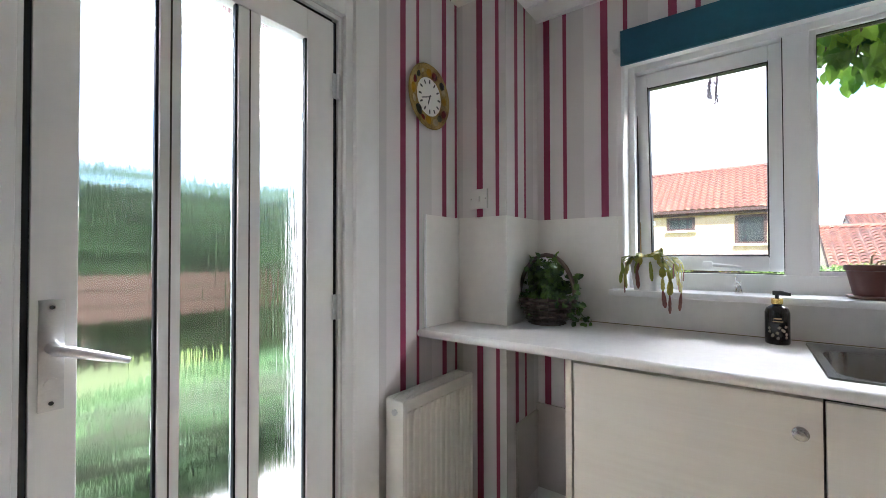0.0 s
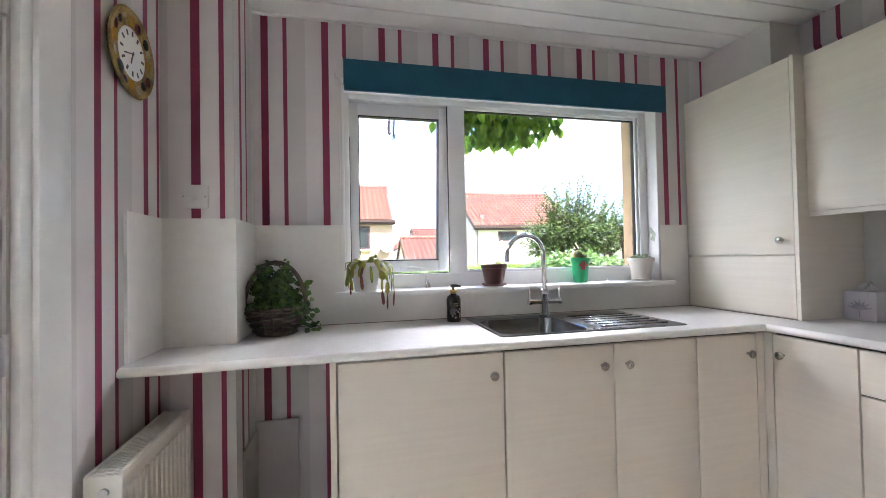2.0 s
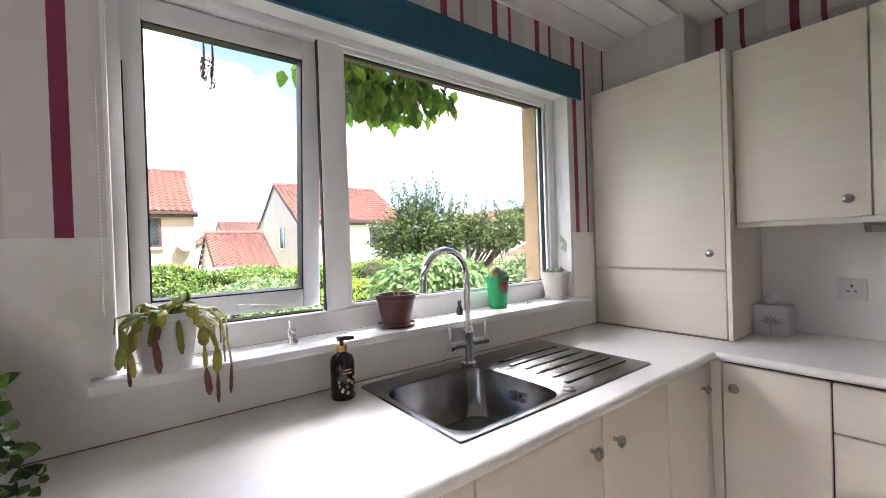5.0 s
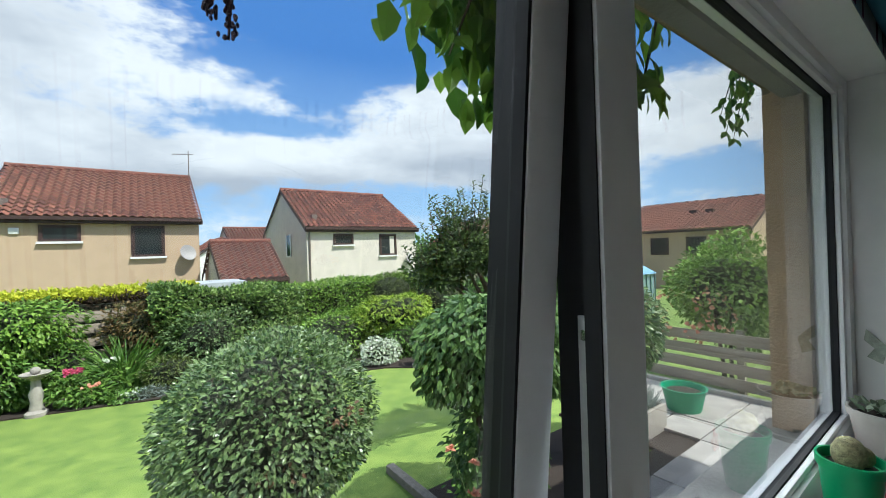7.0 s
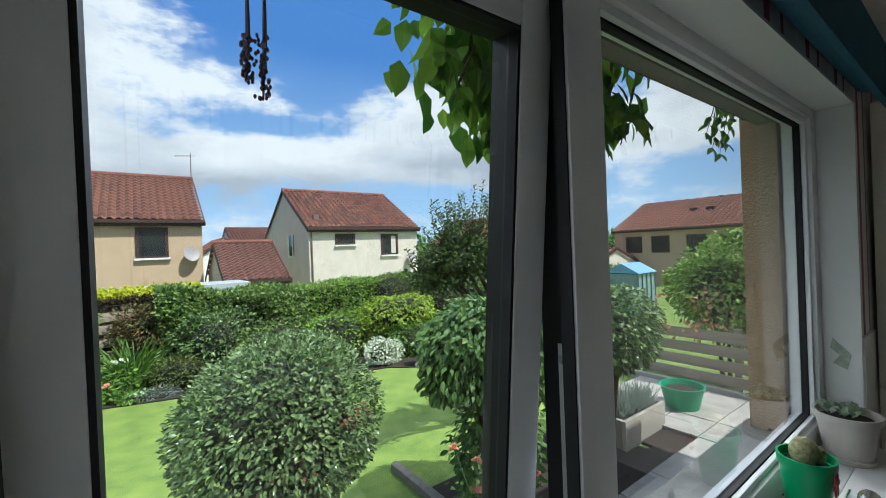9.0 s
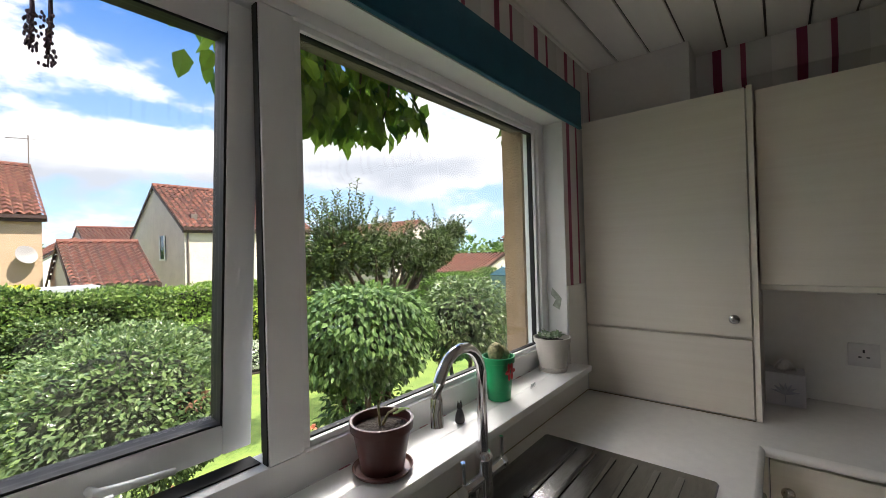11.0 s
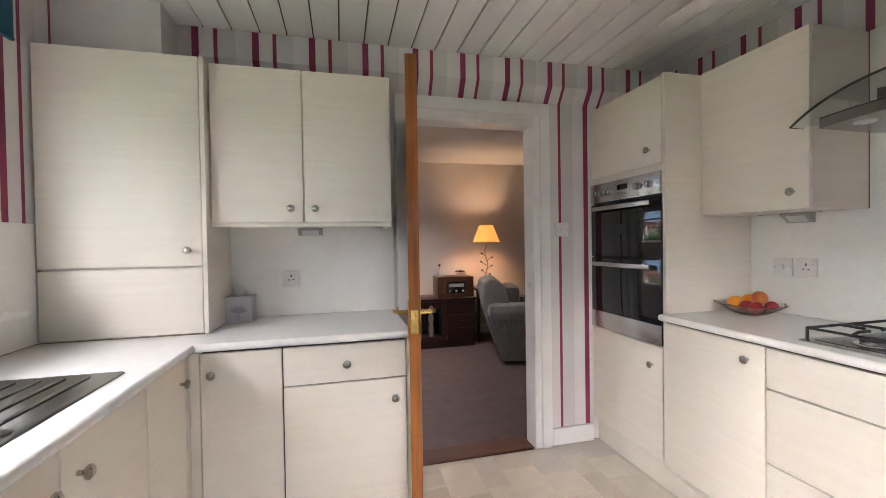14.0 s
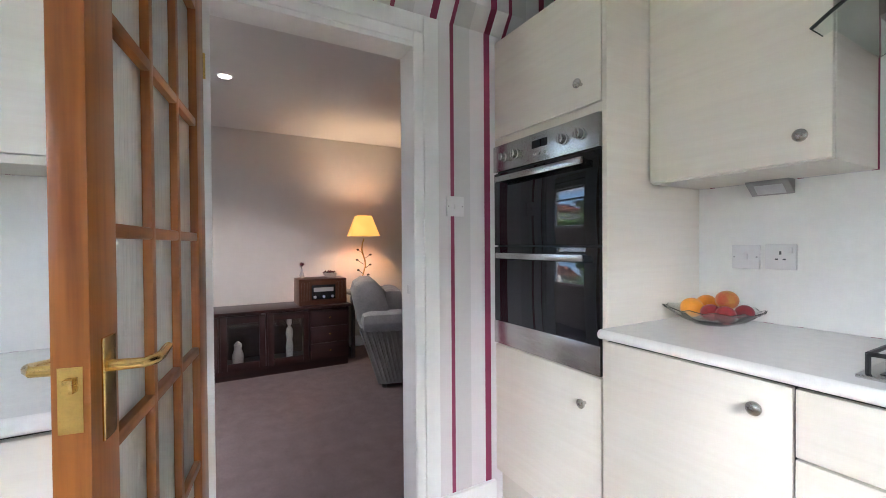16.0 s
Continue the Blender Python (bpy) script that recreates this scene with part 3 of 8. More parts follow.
def front(parent, face, a0, a1, z0, z1, at, knob_at=None, name="door"):
    """A door or drawer front 18 mm thick on a unit whose front looks along face ('y-', 'x-', 'y+')."""
    g = 0.0028
    if face == "y-":
        bm, m, way = box(B(), a0 + g, a1 - g, at, at + 0.018, z0 + g, z1 - g, bevel=0.003), M_UNIT_X, (0, -1, 0)
    elif face == "y+":
        bm, m, way = box(B(), a0 + g, a1 - g, at - 0.018, at, z0 + g, z1 - g, bevel=0.003), M_UNIT_X, (0, 1, 0)
    else:
        bm, m, way = box(B(), at, at + 0.018, a0 + g, a1 - g, z0 + g, z1 - g, bevel=0.003), M_UNIT_Y, (-1, 0, 0)
    d = part(name, bm, m, parent)
    if knob_at:
        c = (at, knob_at[0], knob_at[1]) if face == "x-" else (knob_at[0], at, knob_at[1])
        knob(c, way, d)
    return d


FN, FE, FS = 1.985, 1.92, -0.13
BT, BB = 0.872, 0.15
for a0, a1, k in ((0.142, 0.733, (0.688, 0.792)), (0.733, 1.187, (1.133, 0.792)), (1.187, 1.573, (1.242, 0.79)), (1.573, 1.878, (1.83, 0.788))):
    u = thing("base_unit", "cream woodgrain base cupboard with a nickel knob", "cabinet", ((a0 + a1) / 2, 2.28, 0.15), "kitchen base units")
    # carcass painted dark so the gaps round the fronts look shaded
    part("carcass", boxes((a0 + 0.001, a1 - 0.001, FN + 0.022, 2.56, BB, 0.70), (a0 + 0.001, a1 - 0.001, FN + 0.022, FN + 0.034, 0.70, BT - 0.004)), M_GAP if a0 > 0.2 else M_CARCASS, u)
    front(u, "y-", a0, a1, BB, BT, FN, k)
structure("end_panel", boxes((0.119, 0.139, 1.985, 2.56, 0, 0.878)), M_CARCASS, "cream end panel of the sink units")
structure("corner_post", boxes((1.88, 1.918, FN + 0.001, FN + 0.02, BB, BT), (FE + 0.001, FE + 0.019, 1.952, FN, BB, BT)), M_CARCASS, "cream corner post between the unit runs")
for a0, a1, fr in ((1.652, 1.950, "door"), (1.152, 1.652, "drawer")):
    u = thing("base_unit", "cream woodgrain base cupboard with a nickel knob" if fr == "door" else "cream woodgrain unit with a drawer over a cupboard", "cabinet", (2.2, (a0 + a1) / 2, 0.15), "kitchen base units")
    # dark carcass colour paints the shade between door and drawer
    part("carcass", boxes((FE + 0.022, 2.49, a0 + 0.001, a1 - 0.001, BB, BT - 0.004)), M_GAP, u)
    if fr == "door":
        front(u, "x-", a0, a1, BB, BT, FE, (1.906, 0.79))
    else:
        front(u, "x-", a0, a1, 0.712, BT, FE, (1.40, 0.79), "drawer_front")
        front(u, "x-", a0, a1, BB, 0.712, FE, (1.203, 0.63))
structure("end_panel_east", boxes((FE + 0.01, 2.49, 1.134, 1.150, 0, 0.878)), M_CARCASS, "cream end panel beside the lounge door")
structure("plinth", boxes((0.14, 1.97, 2.035, 2.05, 0, 0.15), (1.965, 1.98, 1.15, 2.035, 0, 0.15), (0.58, 1.90, -0.20, -0.185, 0, 0.15), (1.90, 2.495, -0.20, -0.185, 0, 0.15)), M_CARCASS, "cream plinth boards under the units")

# worktop with rounded front, cut out for the sink
def nose_x(bm, x0, x1, y, d, z0=0.880, z1=0.911):
    r = (z1 - z0) / 2
    pts = [(x0, y, z1)] + [(x0, y + d * r * math.sin(t), (z0 + z1) / 2 + r * math.cos(t)) for t in [math.pi * k / 8 for k in range(1, 8)]] + [(x0, y, z0)]
    extrude_poly(bm, pts, (x1 - x0, 0, 0))


def nose_y(bm, y0, y1, x, d, z0=0.880, z1=0.911):
    r = (z1 - z0) / 2
    pts = [(x, y0, z1)] + [(x + d * r * math.sin(t), y0, (z0 + z1) / 2 + r * math.cos(t)) for t in [math.pi * k / 8 for k in range(1, 8)]] + [(x, y0, z0)]
    extrude_poly(bm, pts, (0, y1 - y0, 0))


TZ0, TZ1 = 0.880, 0.911
wt = thing("worktop", "white speckled laminate worktop with a rounded front edge", "worktop", (1.0, 2.2, TZ0))
for sec in ((W, 0.762, 1.972, 2.25), (-0.232, 0.762, 2.25, 2.575), (1.170, 2.495, 1.972, 2.575), (0.762, 1.170, 1.972, 2.062), (0.762, 1.170, 2.456, 2.575), (1.912, 2.495, 1.132, 1.972)):
    part("section", boxes((*sec, TZ0, TZ1)), M_WORKTOP, wt, smooth=False)
bm = B()
nose_x(bm, W, 1.912, 1.972, -1)
part("front_edge", bm, M_WORKTOP, wt)
bm = B()
nose_y(bm, 1.132, 1.972, 1.912, -1)
part("front_edge", bm, M_WORKTOP, wt)
wt = thing("worktop", "white laminate worktop under the gas hob", "worktop", (1.2, -0.4, TZ0))
part("section", boxes((0.58, 1.885, S + 0.008, -0.118, TZ0, TZ1)), M_WORKTOP, wt, smooth=False)
bm = B()
nose_x(bm, 0.58, 1.885, -0.118, 1)
part("front_edge", bm, M_WORKTOP, wt)
# splashback panels
Z0, Z1 = 0.912, 1.381
for sb_ in ((W, W + 0.007, 2.005, 2.25, Z0, Z1), (W + 0.007, -0.233, 2.243, 2.25, Z0, Z1), (-0.233, -0.226, 2.243, N, Z0, Z1)):
    structure("splashback_corner", boxes(sb_), M_SPLASH, "white speckled splashback in the corner")
structure("splashback_north", boxes((-0.226, WX0 - 0.004, N - 0.007, N, Z0, Z1), (WX0 - 0.004, WX1 + 0.004, N - 0.007, N, Z0, 1.041), (WX1 + 0.004, 2.11, N - 0.007, N, Z0, Z1)), M_SPLASH, "white speckled splashback behind the sink")
structure("splashback_trim", boxes((W, W + 0.010, 1.999, 2.005, Z0, Z1), (WX0 - 0.004, WX0 + 0.002, N - 0.01, N, 1.066, WZ1)), M_UPVC, "white plastic edge trim")
structure("splashback_east", boxes((E - 0.007, E, 1.128, 1.98, Z0, 1.385)), M_SPLASH, "white splashback under the wall cupboards")
structure("splashback_south", boxes((0.3, 1.90, S, S + 0.007, Z0, 1.398), (0.3, 1.386, S, S + 0.007, 1.398, 2.12)), M_SPLASH, "white splashback behind the hob and hood")
structure("sealant_line", boxes((-0.2, 2.11, N - 0.0085, N - 0.004, 0.911, 0.914), (2.108, 2.1115, 1.985, 2.57, 0.911, 0.914)), mat("old_sealant", (0.22, 0.17, 0.10), 0.7, vary=0.4, scale=30), "aged sealant line along the worktop")

# tall boiler cupboard standing on the worktop
u = thing("boiler_cupboard", "tall cream cupboard standing on the worktop corner", "cabinet", (2.3, 2.28, 0.912))
part("carcass", boxes((2.13, 2.495, 1.985, 2.57, 0.914, 2.085)), M_CARCASS, u)
part("side_panel", boxes((2.108, 2.49, 1.968, 1.984, 0.913, 2.088)), M_UNIT_X, u)
front(u, "x-", 1.986, 2.572, 1.200, 2.088, 2.110, (2.037, 1.268))
front(u, "x-", 1.986, 2.572, 0.914, 1.196, 2.110, None, "lower_panel")
structure("boiler_boxing", boxes((2.25, 2.44, 2.172, N, 2.089, CEIL - 0.003)), mat("boxing_paint", (0.66, 0.63, 0.60), 0.6, vary=0.05, bump=0.05), "plain painted boxing above the boiler cupboard")
# wall cupboards by the door
u = thing("wall_cupboard", "cream woodgrain wall cupboard with two doors", "cabinet", (2.33, 1.57, 1.385))
part("carcass", boxes((2.178, 2.495, 1.176, 1.964, 1.386, 2.083)), M_CARCASS, u)
front(u, "x-", 1.577, 1.964, 1.386, 2.084, 2.158, (1.632, 1.45))
front(u, "x-", 1.174, 1.577, 1.386, 2.084, 2.158, (1.527, 1.449))
part("light_rail", boxes((2.165, 2.18, 1.176, 1.964, 1.368, 1.386), (2.18, 2.49, 1.176, 1.19, 1.368, 1.386)), M_CARCASS, u)


def wedge_light(x, y0, y1, along):
    """A wedge-shaped light fitting beneath a wall cupboard."""
    o = thing("cupboard_light", "grey wedge-shaped light under the wall cupboard", "light", (x, y0, 1.34))
    if along == "y":
        bm = extrude_poly(B(), [(x, y0, 1.372), (x - 0.05, y0, 1.372), (x - 0.05, y0, 1.366), (x, y0, 1.332)], (0, y1 - y0, 0))
        part("body", bm, M_GREYPL, o)
        part("lens", extrude_poly(B(), [(x - 0.046, y0 + 0.02, 1.3665), (x - 0.008, y0 + 0.02, 1.3345), (x - 0.009, y0 + 0.02, 1.333), (x - 0.047, y0 + 0.02, 1.365)], (0, y1 - y0 - 0.04, 0)), M_ALU, o)
    else:
        bm = extrude_poly(B(), [(y0, x, 1.399), (y0, x + 0.05, 1.399), (y0, x + 0.05, 1.392), (y0, x, 1.352)], (y1 - y0, 0, 0))
        part("body", bm, M_GREYPL, o)
        part("lens", extrude_poly(B(), [(y0 + 0.02, x + 0.046, 1.392), (y0 + 0.02, x + 0.008, 1.357), (y0 + 0.02, x + 0.009, 1.3555), (y0 + 0.02, x + 0.047, 1.3905)], (y1 - y0 - 0.04, 0, 0)), M_ALU, o)
    return o


wedge_light(2.495, 1.51, 1.635, "y")
wedge_light(S + 0.012, 1.58, 1.702, "x")
single("junction_box", boxes((2.40, 2.44, 1.20, 1.29, 2.084, 2.125), bevel=0.005), M_SOCKET, "small white plastic box on top of the wall cupboard", "sensor")

# oven tower
u = thing("oven_tower", "tall cream oven housing with cupboards above and below", "cabinet", (2.2, -0.42, 0.15))
part("carcass", boxes((1.905, 2.497, -0.69, -0.168, BB, 0.74), (1.905, 2.497, -0.69, -0.168, 1.632, 2.108), (1.905, 1.915, -0.69, -0.168, 0.74, 1.632), (2.487, 2.497, -0.69, -0.168, 0.74, 1.632), (1.915, 2.487, -0.69, -0.68, 0.74, 1.632)), M_CARCASS, u)
part("side_panel", boxes((1.886, 1.904, -0.692, -0.152, BB, 2.112)), M_UNIT_Y, u)
front(u, "y+", 1.905, 2.497, 1.668, 2.108, -0.15, (1.99, 1.748))
part("filler_rail", boxes((1.905, 2.497, -0.166, -0.153, 1.634, 1.664)), M_CARCASS, u)
front(u, "y+", 1.905, 2.497, BB, 0.736, -0.15, (1.977, 0.633))
ov = thing("double_oven", "stainless steel built-in double oven with black glass doors", "oven", (2.2, -0.42, 0.741))
OY = -0.145
part("body", boxes((1.916, 2.486, -0.67, -0.16, 0.742, 1.63)), M_DARK, ov)
cp = part("control_panel", boxes((1.907, 2.495, -0.16, OY + 0.004, 1.515, 1.631), bevel=0.002), M_STEEL, ov, "stainless steel control panel")
for x in (1.985, 2.065, 2.335, 2.415):
    bm = lathe(B(), (x, OY + 0.004, 1.572), [(0.021, 0), (0.021, 0.004), (0.017, 0.006), (0.016, 0.024), (0.013, 0.026)], 20, Vector((0, 1, 0)).to_track_quat("Z", "Y").to_matrix().to_4x4())
    box(bm, x - 0.004, x + 0.004, OY + 0.02, OY + 0.034, 1.556, 1.588, bevel=0.002)
    part("control_knob", bm, M_STEEL, cp)
part("display", boxes((2.15, 2.235, OY + 0.003, OY + 0.0055, 1.572, 1.602)), M_BLACKGLASS, cp, "black clock display")
for x in (2.165, 2.195, 2.225):
    part("button", cyl(B(), (x, OY + 0.003, 1.548), (x, OY + 0.009, 1.548), 0.0055, n=12), M_STEEL, cp)
for z0, z1, h, name in ((1.185, 1.508, 1.475, "upper_door"), (0.742, 1.178, 1.140, "lower_door")):
    d = part(name, boxes((1.908, 2.494, -0.16, OY, z0, z1), bevel=0.002), M_BLACKGLASS, ov, "black glass oven door")
    bm = boxes((1.955, 2.445, OY + 0.02, OY + 0.036, h - 0.013, h + 0.013), bevel=0.005)
    box(bm, 1.965, 1.985, OY, OY + 0.022, h - 0.01, h + 0.01)
    box(bm, 2.415, 2.435, OY, OY + 0.022, h - 0.01, h + 0.01)
    part("door_handle", bm, M_STEEL, d, "brushed steel bar handle")
part("lower_trim", boxes((1.908, 2.494, OY, OY + 0.003, 0.742, 0.845), bevel=0.001), M_STEEL, ov, "brushed steel lower strip")

# wall cupboard, units and hob on the south side
u = thing("wall_cupboard", "cream woodgrain wall cupboard beside the cooker hood", "cabinet", (1.63, -0.53, 1.4))
part("carcass", boxes((1.39, 1.884, S + 0.008, -0.39, 1.40, 2.118)), M_UNIT_Y, u)
front(u, "y+", 1.388, 1.884, 1.401, 2.118, -0.37, (1.448, 1.468))
u = thing("base_unit", "cream woodgrain base cupboard with a nickel knob", "cabinet", (1.63, -0.4, 0.15), "kitchen base units")
# hob-side carcasses also carry the painted gap shade
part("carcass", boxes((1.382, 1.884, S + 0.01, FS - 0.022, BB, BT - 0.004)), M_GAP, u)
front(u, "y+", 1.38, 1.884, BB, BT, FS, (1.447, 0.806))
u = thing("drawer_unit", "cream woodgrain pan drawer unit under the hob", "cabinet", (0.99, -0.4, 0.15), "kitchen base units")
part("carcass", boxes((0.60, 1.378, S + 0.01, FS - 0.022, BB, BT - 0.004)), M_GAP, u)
for z0, z1, kz in ((0.715, BT, 0.796), (0.432, 0.715, 0.634), (BB, 0.432, 0.35)):
    front(u, "y+", 0.60, 1.38, z0, z1, FS, (0.994, kz), "drawer_front")

hob = thing("gas_hob", "stainless steel four burner gas hob with black pan supports", "hob", (1.0, -0.43, 0.911))
HX0, HX1, HY0, HY1 = 0.715, 1.295, -0.655, -0.175
part("hob_plate", boxes((HX0, HX1, HY0, HY1, 0.911, 0.919), bevel=0.003), M_STEEL, hob)
part("hob_well", boxes((HX0 + 0.03, HX1 - 0.03, HY0 + 0.03, HY1 - 0.03, 0.9185, 0.9205)), mat("dark_steel", (0.10, 0.10, 0.10), 0.25, 1.0, vary=0.15, scale=10), hob)
for x, y, r in ((1.15, -0.30, 0.036), (1.15, -0.53, 0.045), (0.86, -0.30, 0.045), (0.86, -0.53, 0.036)):
    b_ = part("burner", lathe(B(), (x, y, 0.918), [(r + 0.018, 0), (r + 0.016, 0.006), (r, 0.008), (r, 0.016)], 24), M_STEEL, hob)
    part("burner_cap", lathe(B(), (x, y, 0.934), [(r + 0.002, 0), (r + 0.002, 0.005), (r - 0.006, 0.008)], 24), M_CAST, b_)
for x0, x1 in ((1.012, 1.28), (0.73, 0.998)):
    bm = B()
    z, r = 0.960, 0.005
    xm = (x0 + x1) / 2
    pts = [(x0, HY0 + 0.02, z), (x1, HY0 + 0.02, z), (x1, HY1 - 0.02, z), (x0, HY1 - 0.02, z)]
    for a, b in zip(pts, pts[1:] + pts[:1]):
        tube(bm, [a, b], r, 8)
        tube(bm, [a, (a[0], a[1], 0.919)], r, 8)
    tube(bm, [(x0, (HY0 + HY1) / 2, z), (x1, (HY0 + HY1) / 2, z)], r, 8)
    for yc in (-0.30, -0.53):
        for s in (-1, 1):
            tube(bm, [(xm + s * 0.134, yc, z), (xm + s * 0.10, yc, z + 0.010), (xm + s * 0.03, yc, z + 0.010)], r, 8)
        tube(bm, [(xm, yc + 0.115, z), (xm, yc + 0.08, z + 0.010), (xm, yc + 0.03, z + 0.010)], r, 8)
        tube(bm, [(xm, yc - 0.115, z), (xm, yc - 0.08, z + 0.010), (xm, yc - 0.03, z + 0.010)], r, 8)
    part("pan_support", bm, M_CAST, hob, "black iron pan support")

hood = thing("cooker_hood", "stainless steel chimney hood with a curved glass canopy", "cooker hood", (0.99, -0.5, 1.6))
HC = 0.99
bm = B()
extrude_poly(bm, [(HC + 0.135 * math.cos(math.pi * k / 20), -0.58 + 0.17 * math.sin(math.pi * k / 20), 1.775) for k in range(21)] + [(HC - 0.135, S + 0.008, 1.775), (HC + 0.135, S + 0.008, 1.775)], (0, 0, CEIL - 0.003 - 1.775))
part("chimney", bm, M_CHIMNEY, hood, "rounded brushed steel chimney")
bm = B()
top, bot = [], []
for k in range(21):
    u_ = -1 + k / 10
    x = HC + 0.42 * u_
    z = 1.80 - 0.085 * u_ * u_
    yf = -0.20 - 0.10 * u_ * u_
    top.append([bm.verts.new((x, yf, z)), bm.verts.new((x, S + 0.01, z))])
    bot.append([bm.verts.new((x, yf, z - 0.006)), bm.verts.new((x, S + 0.01, z - 0.006))])
for k in range(20):
    bm.faces.new((top[k][0], top[k + 1][0], top[k + 1][1], top[k][1]))
    bm.faces.new((bot[k][1], bot[k + 1][1], bot[k + 1][0], bot[k][0]))
    bm.faces.new((bot[k][0], bot[k + 1][0], top[k + 1][0], top[k][0]))
    bm.faces.new((top[k][1], top[k + 1][1], bot[k + 1][1], bot[k][1]))
for k in (0, 20):
    bm.faces.new((top[k][0], top[k][1], bot[k][1], bot[k][0]))
part("canopy_edge", tube(B(), [(HC + 0.42 * (-1 + k / 10), -0.20 - 0.10 * (-1 + k / 10) ** 2, 1.797 - 0.085 * (-1 + k / 10) ** 2) for k in range(21)], 0.0045, 6), M_DARK, hood, "dark ground glass edge")
part("canopy", bm, M_HOODGLASS, hood, "clear curved glass canopy")
bm = B()
front_ = [(HC + 0.42 * u_ / 10, -0.212 - 0.10 * (u_ / 10) ** 2) for u_ in range(-7, 8)]
back_ = [(HC + 0.30, -0.52), (HC + 0.26, S + 0.01), (HC - 0.26, S + 0.01), (HC - 0.30, -0.52)]
extrude_poly(bm, [(x, y, 1.672) for x, y in front_ + back_], (0, 0, 0.034))
part("body_edge", tube(B(), [(x, y - 0.001, 1.708) for x, y in front_], 0.003, 6), M_DARK, hood, "dark edge line of the hood body")
extrude_poly(bm, [(HC - 0.17, -0.33, 1.7055), (HC + 0.17, -0.33, 1.7055), (HC + 0.15, S + 0.01, 1.7055), (HC - 0.15, S + 0.01, 1.7055)], (0, 0, 0.07))
part("hood_body", bm, M_CHIMNEY, hood)
for k in range(5):
    part("button", cyl(B(), (HC - 0.06 + 0.03 * k, -0.22, 1.689), (HC - 0.06 + 0.03 * k, -0.204, 1.689), 0.007, n=12), M_CHROME, hood)
for s in (-1, 1):
    part("hood_lamp", cyl(B(), (HC + s * 0.19, -0.31, 1.667), (HC + s * 0.19, -0.31, 1.674), 0.03, n=20), M_SOCKET, hood)
part("grease_filter", boxes((HC - 0.14, HC + 0.14, -0.62, -0.34, 1.666, 1.673), bevel=0.002), M_ALU, hood)

# ---- sink and tap ----
def ring(x0, x1, y0, y1, r, z, n=6):
    pts = []
    for cx, cy, a0 in ((x1 - r, y1 - r, 0), (x0 + r, y1 - r, 90), (x0 + r, y0 + r, 180), (x1 - r, y0 + r, 270)):
        for k in range(n + 1):
            a = radians(a0 + 90 * k / n)
            pts.append((cx + r * math.cos(a), cy + r * math.sin(a), z))
    return pts


def loft(bm, rings, cap=True):
    vs = [[bm.verts.new(p) for p in r] for r in rings]
    for p, q in zip(vs, vs[1:]):
        for k in range(len(p)):
            bm.faces.new((p[k], p[(k + 1) % len(p)], q[(k + 1) % len(p)], q[k]))
    if cap:
        bm.faces.new(vs[-1])
    return bm


sk = thing("sink", "stainless steel inset sink with a ridged drainer", "sink", (1.17, 2.28, 0.911))
bm = loft(B(), [ring(0.746, 1.595, 2.043, 2.530, 0.012, 0.911), ring(0.749, 1.592, 2.046, 2.527, 0.012, 0.9155), ring(0.757, 1.584, 2.054, 2.519, 0.012, 0.915), ring(0.766, 1.166, 2.066, 2.452, 0.07, 0.9145), ring(0.773, 1.158, 2.074, 2.443, 0.066, 0.911), ring(0.785, 1.145, 2.086, 2.430, 0.06, 0.80), ring(0.81, 1.12, 2.11, 2.405, 0.06, 0.765), ring(0.86, 1.07, 2.16, 2.355, 0.05, 0.758)])
part("sink_bowl", bm, M_SINK, sk)
for k in range(6):
    y = 2.115 + k * 0.058
    part("ridge", boxes((1.225 + 0.01 * (k % 2), 1.555, y, y + 0.016, 0.9135, 0.9195), bevel=0.0025), M_SINK, sk)
part("waste", lathe(B(), (0.965, 2.255, 0.7585), [(0.045, 0), (0.042, 0.004), (0.03, 0.002), (0.028, 0.0005)], 24), M_CHROME, sk, "chrome basket strainer waste")
for k in range(6):
    part("overflow_slot", boxes((1.141, 1.1455, 2.225 + (k % 3) * 0.018, 2.237 + (k % 3) * 0.018, 0.845 + (k // 3) * 0.016, 0.856 + (k // 3) * 0.016)), M_DARK, sk)
part("tap_hole_cover", lathe(B(), (1.185, 2.085, 0.9145), [(0.019, 0), (0.019, 0.002), (0.015, 0.003)], 20), M_SINK, sk)

tp = thing("mixer_tap", "chrome swan-neck kitchen mixer tap with two lever handles", "tap", (1.145, 2.475, 0.915))
TX, TY = 1.145, 2.475
part("body", lathe(B(), (TX, TY, 0.915), [(0.028, 0), (0.028, 0.006), (0.021, 0.012), (0.020, 0.10), (0.022, 0.11), (0.022, 0.125), (0.016, 0.135)], 22), M_CHROME, tp)
pts = [(TX, TY, 1.04), (TX, TY, 1.20)]
for k in range(1, 13):
    a = math.pi * k / 12
    pts.append((TX - 0.105 + 0.105 * math.cos(a), TY - 0.018 * k / 12 * 2, 1.215 + 0.105 * math.sin(a)))
pts.append((TX - 0.211, TY - 0.038, 1.19))
part("spout", tube(B(), pts, [0.0125] * (len(pts) - 1) + [0.0135], 14), M_CHROME, tp)
for s in (-1, 1):
    bm = cyl(B(), (TX + s * 0.018, TY, 0.988), (TX + s * 0.075, TY, 0.988), 0.0145)
    cyl(bm, (TX + s * 0.075, TY, 0.988), (TX + s * 0.088, TY, 0.988), 0.0175, n=18)
    tube(bm, [(TX + s * 0.081, TY, 0.99), (TX + s * 0.081, TY, 1.02), (TX + s * 0.083, TY, 1.055)], [0.006, 0.005, 0.006])
    part("handle", bm, M_CHROME, tp)

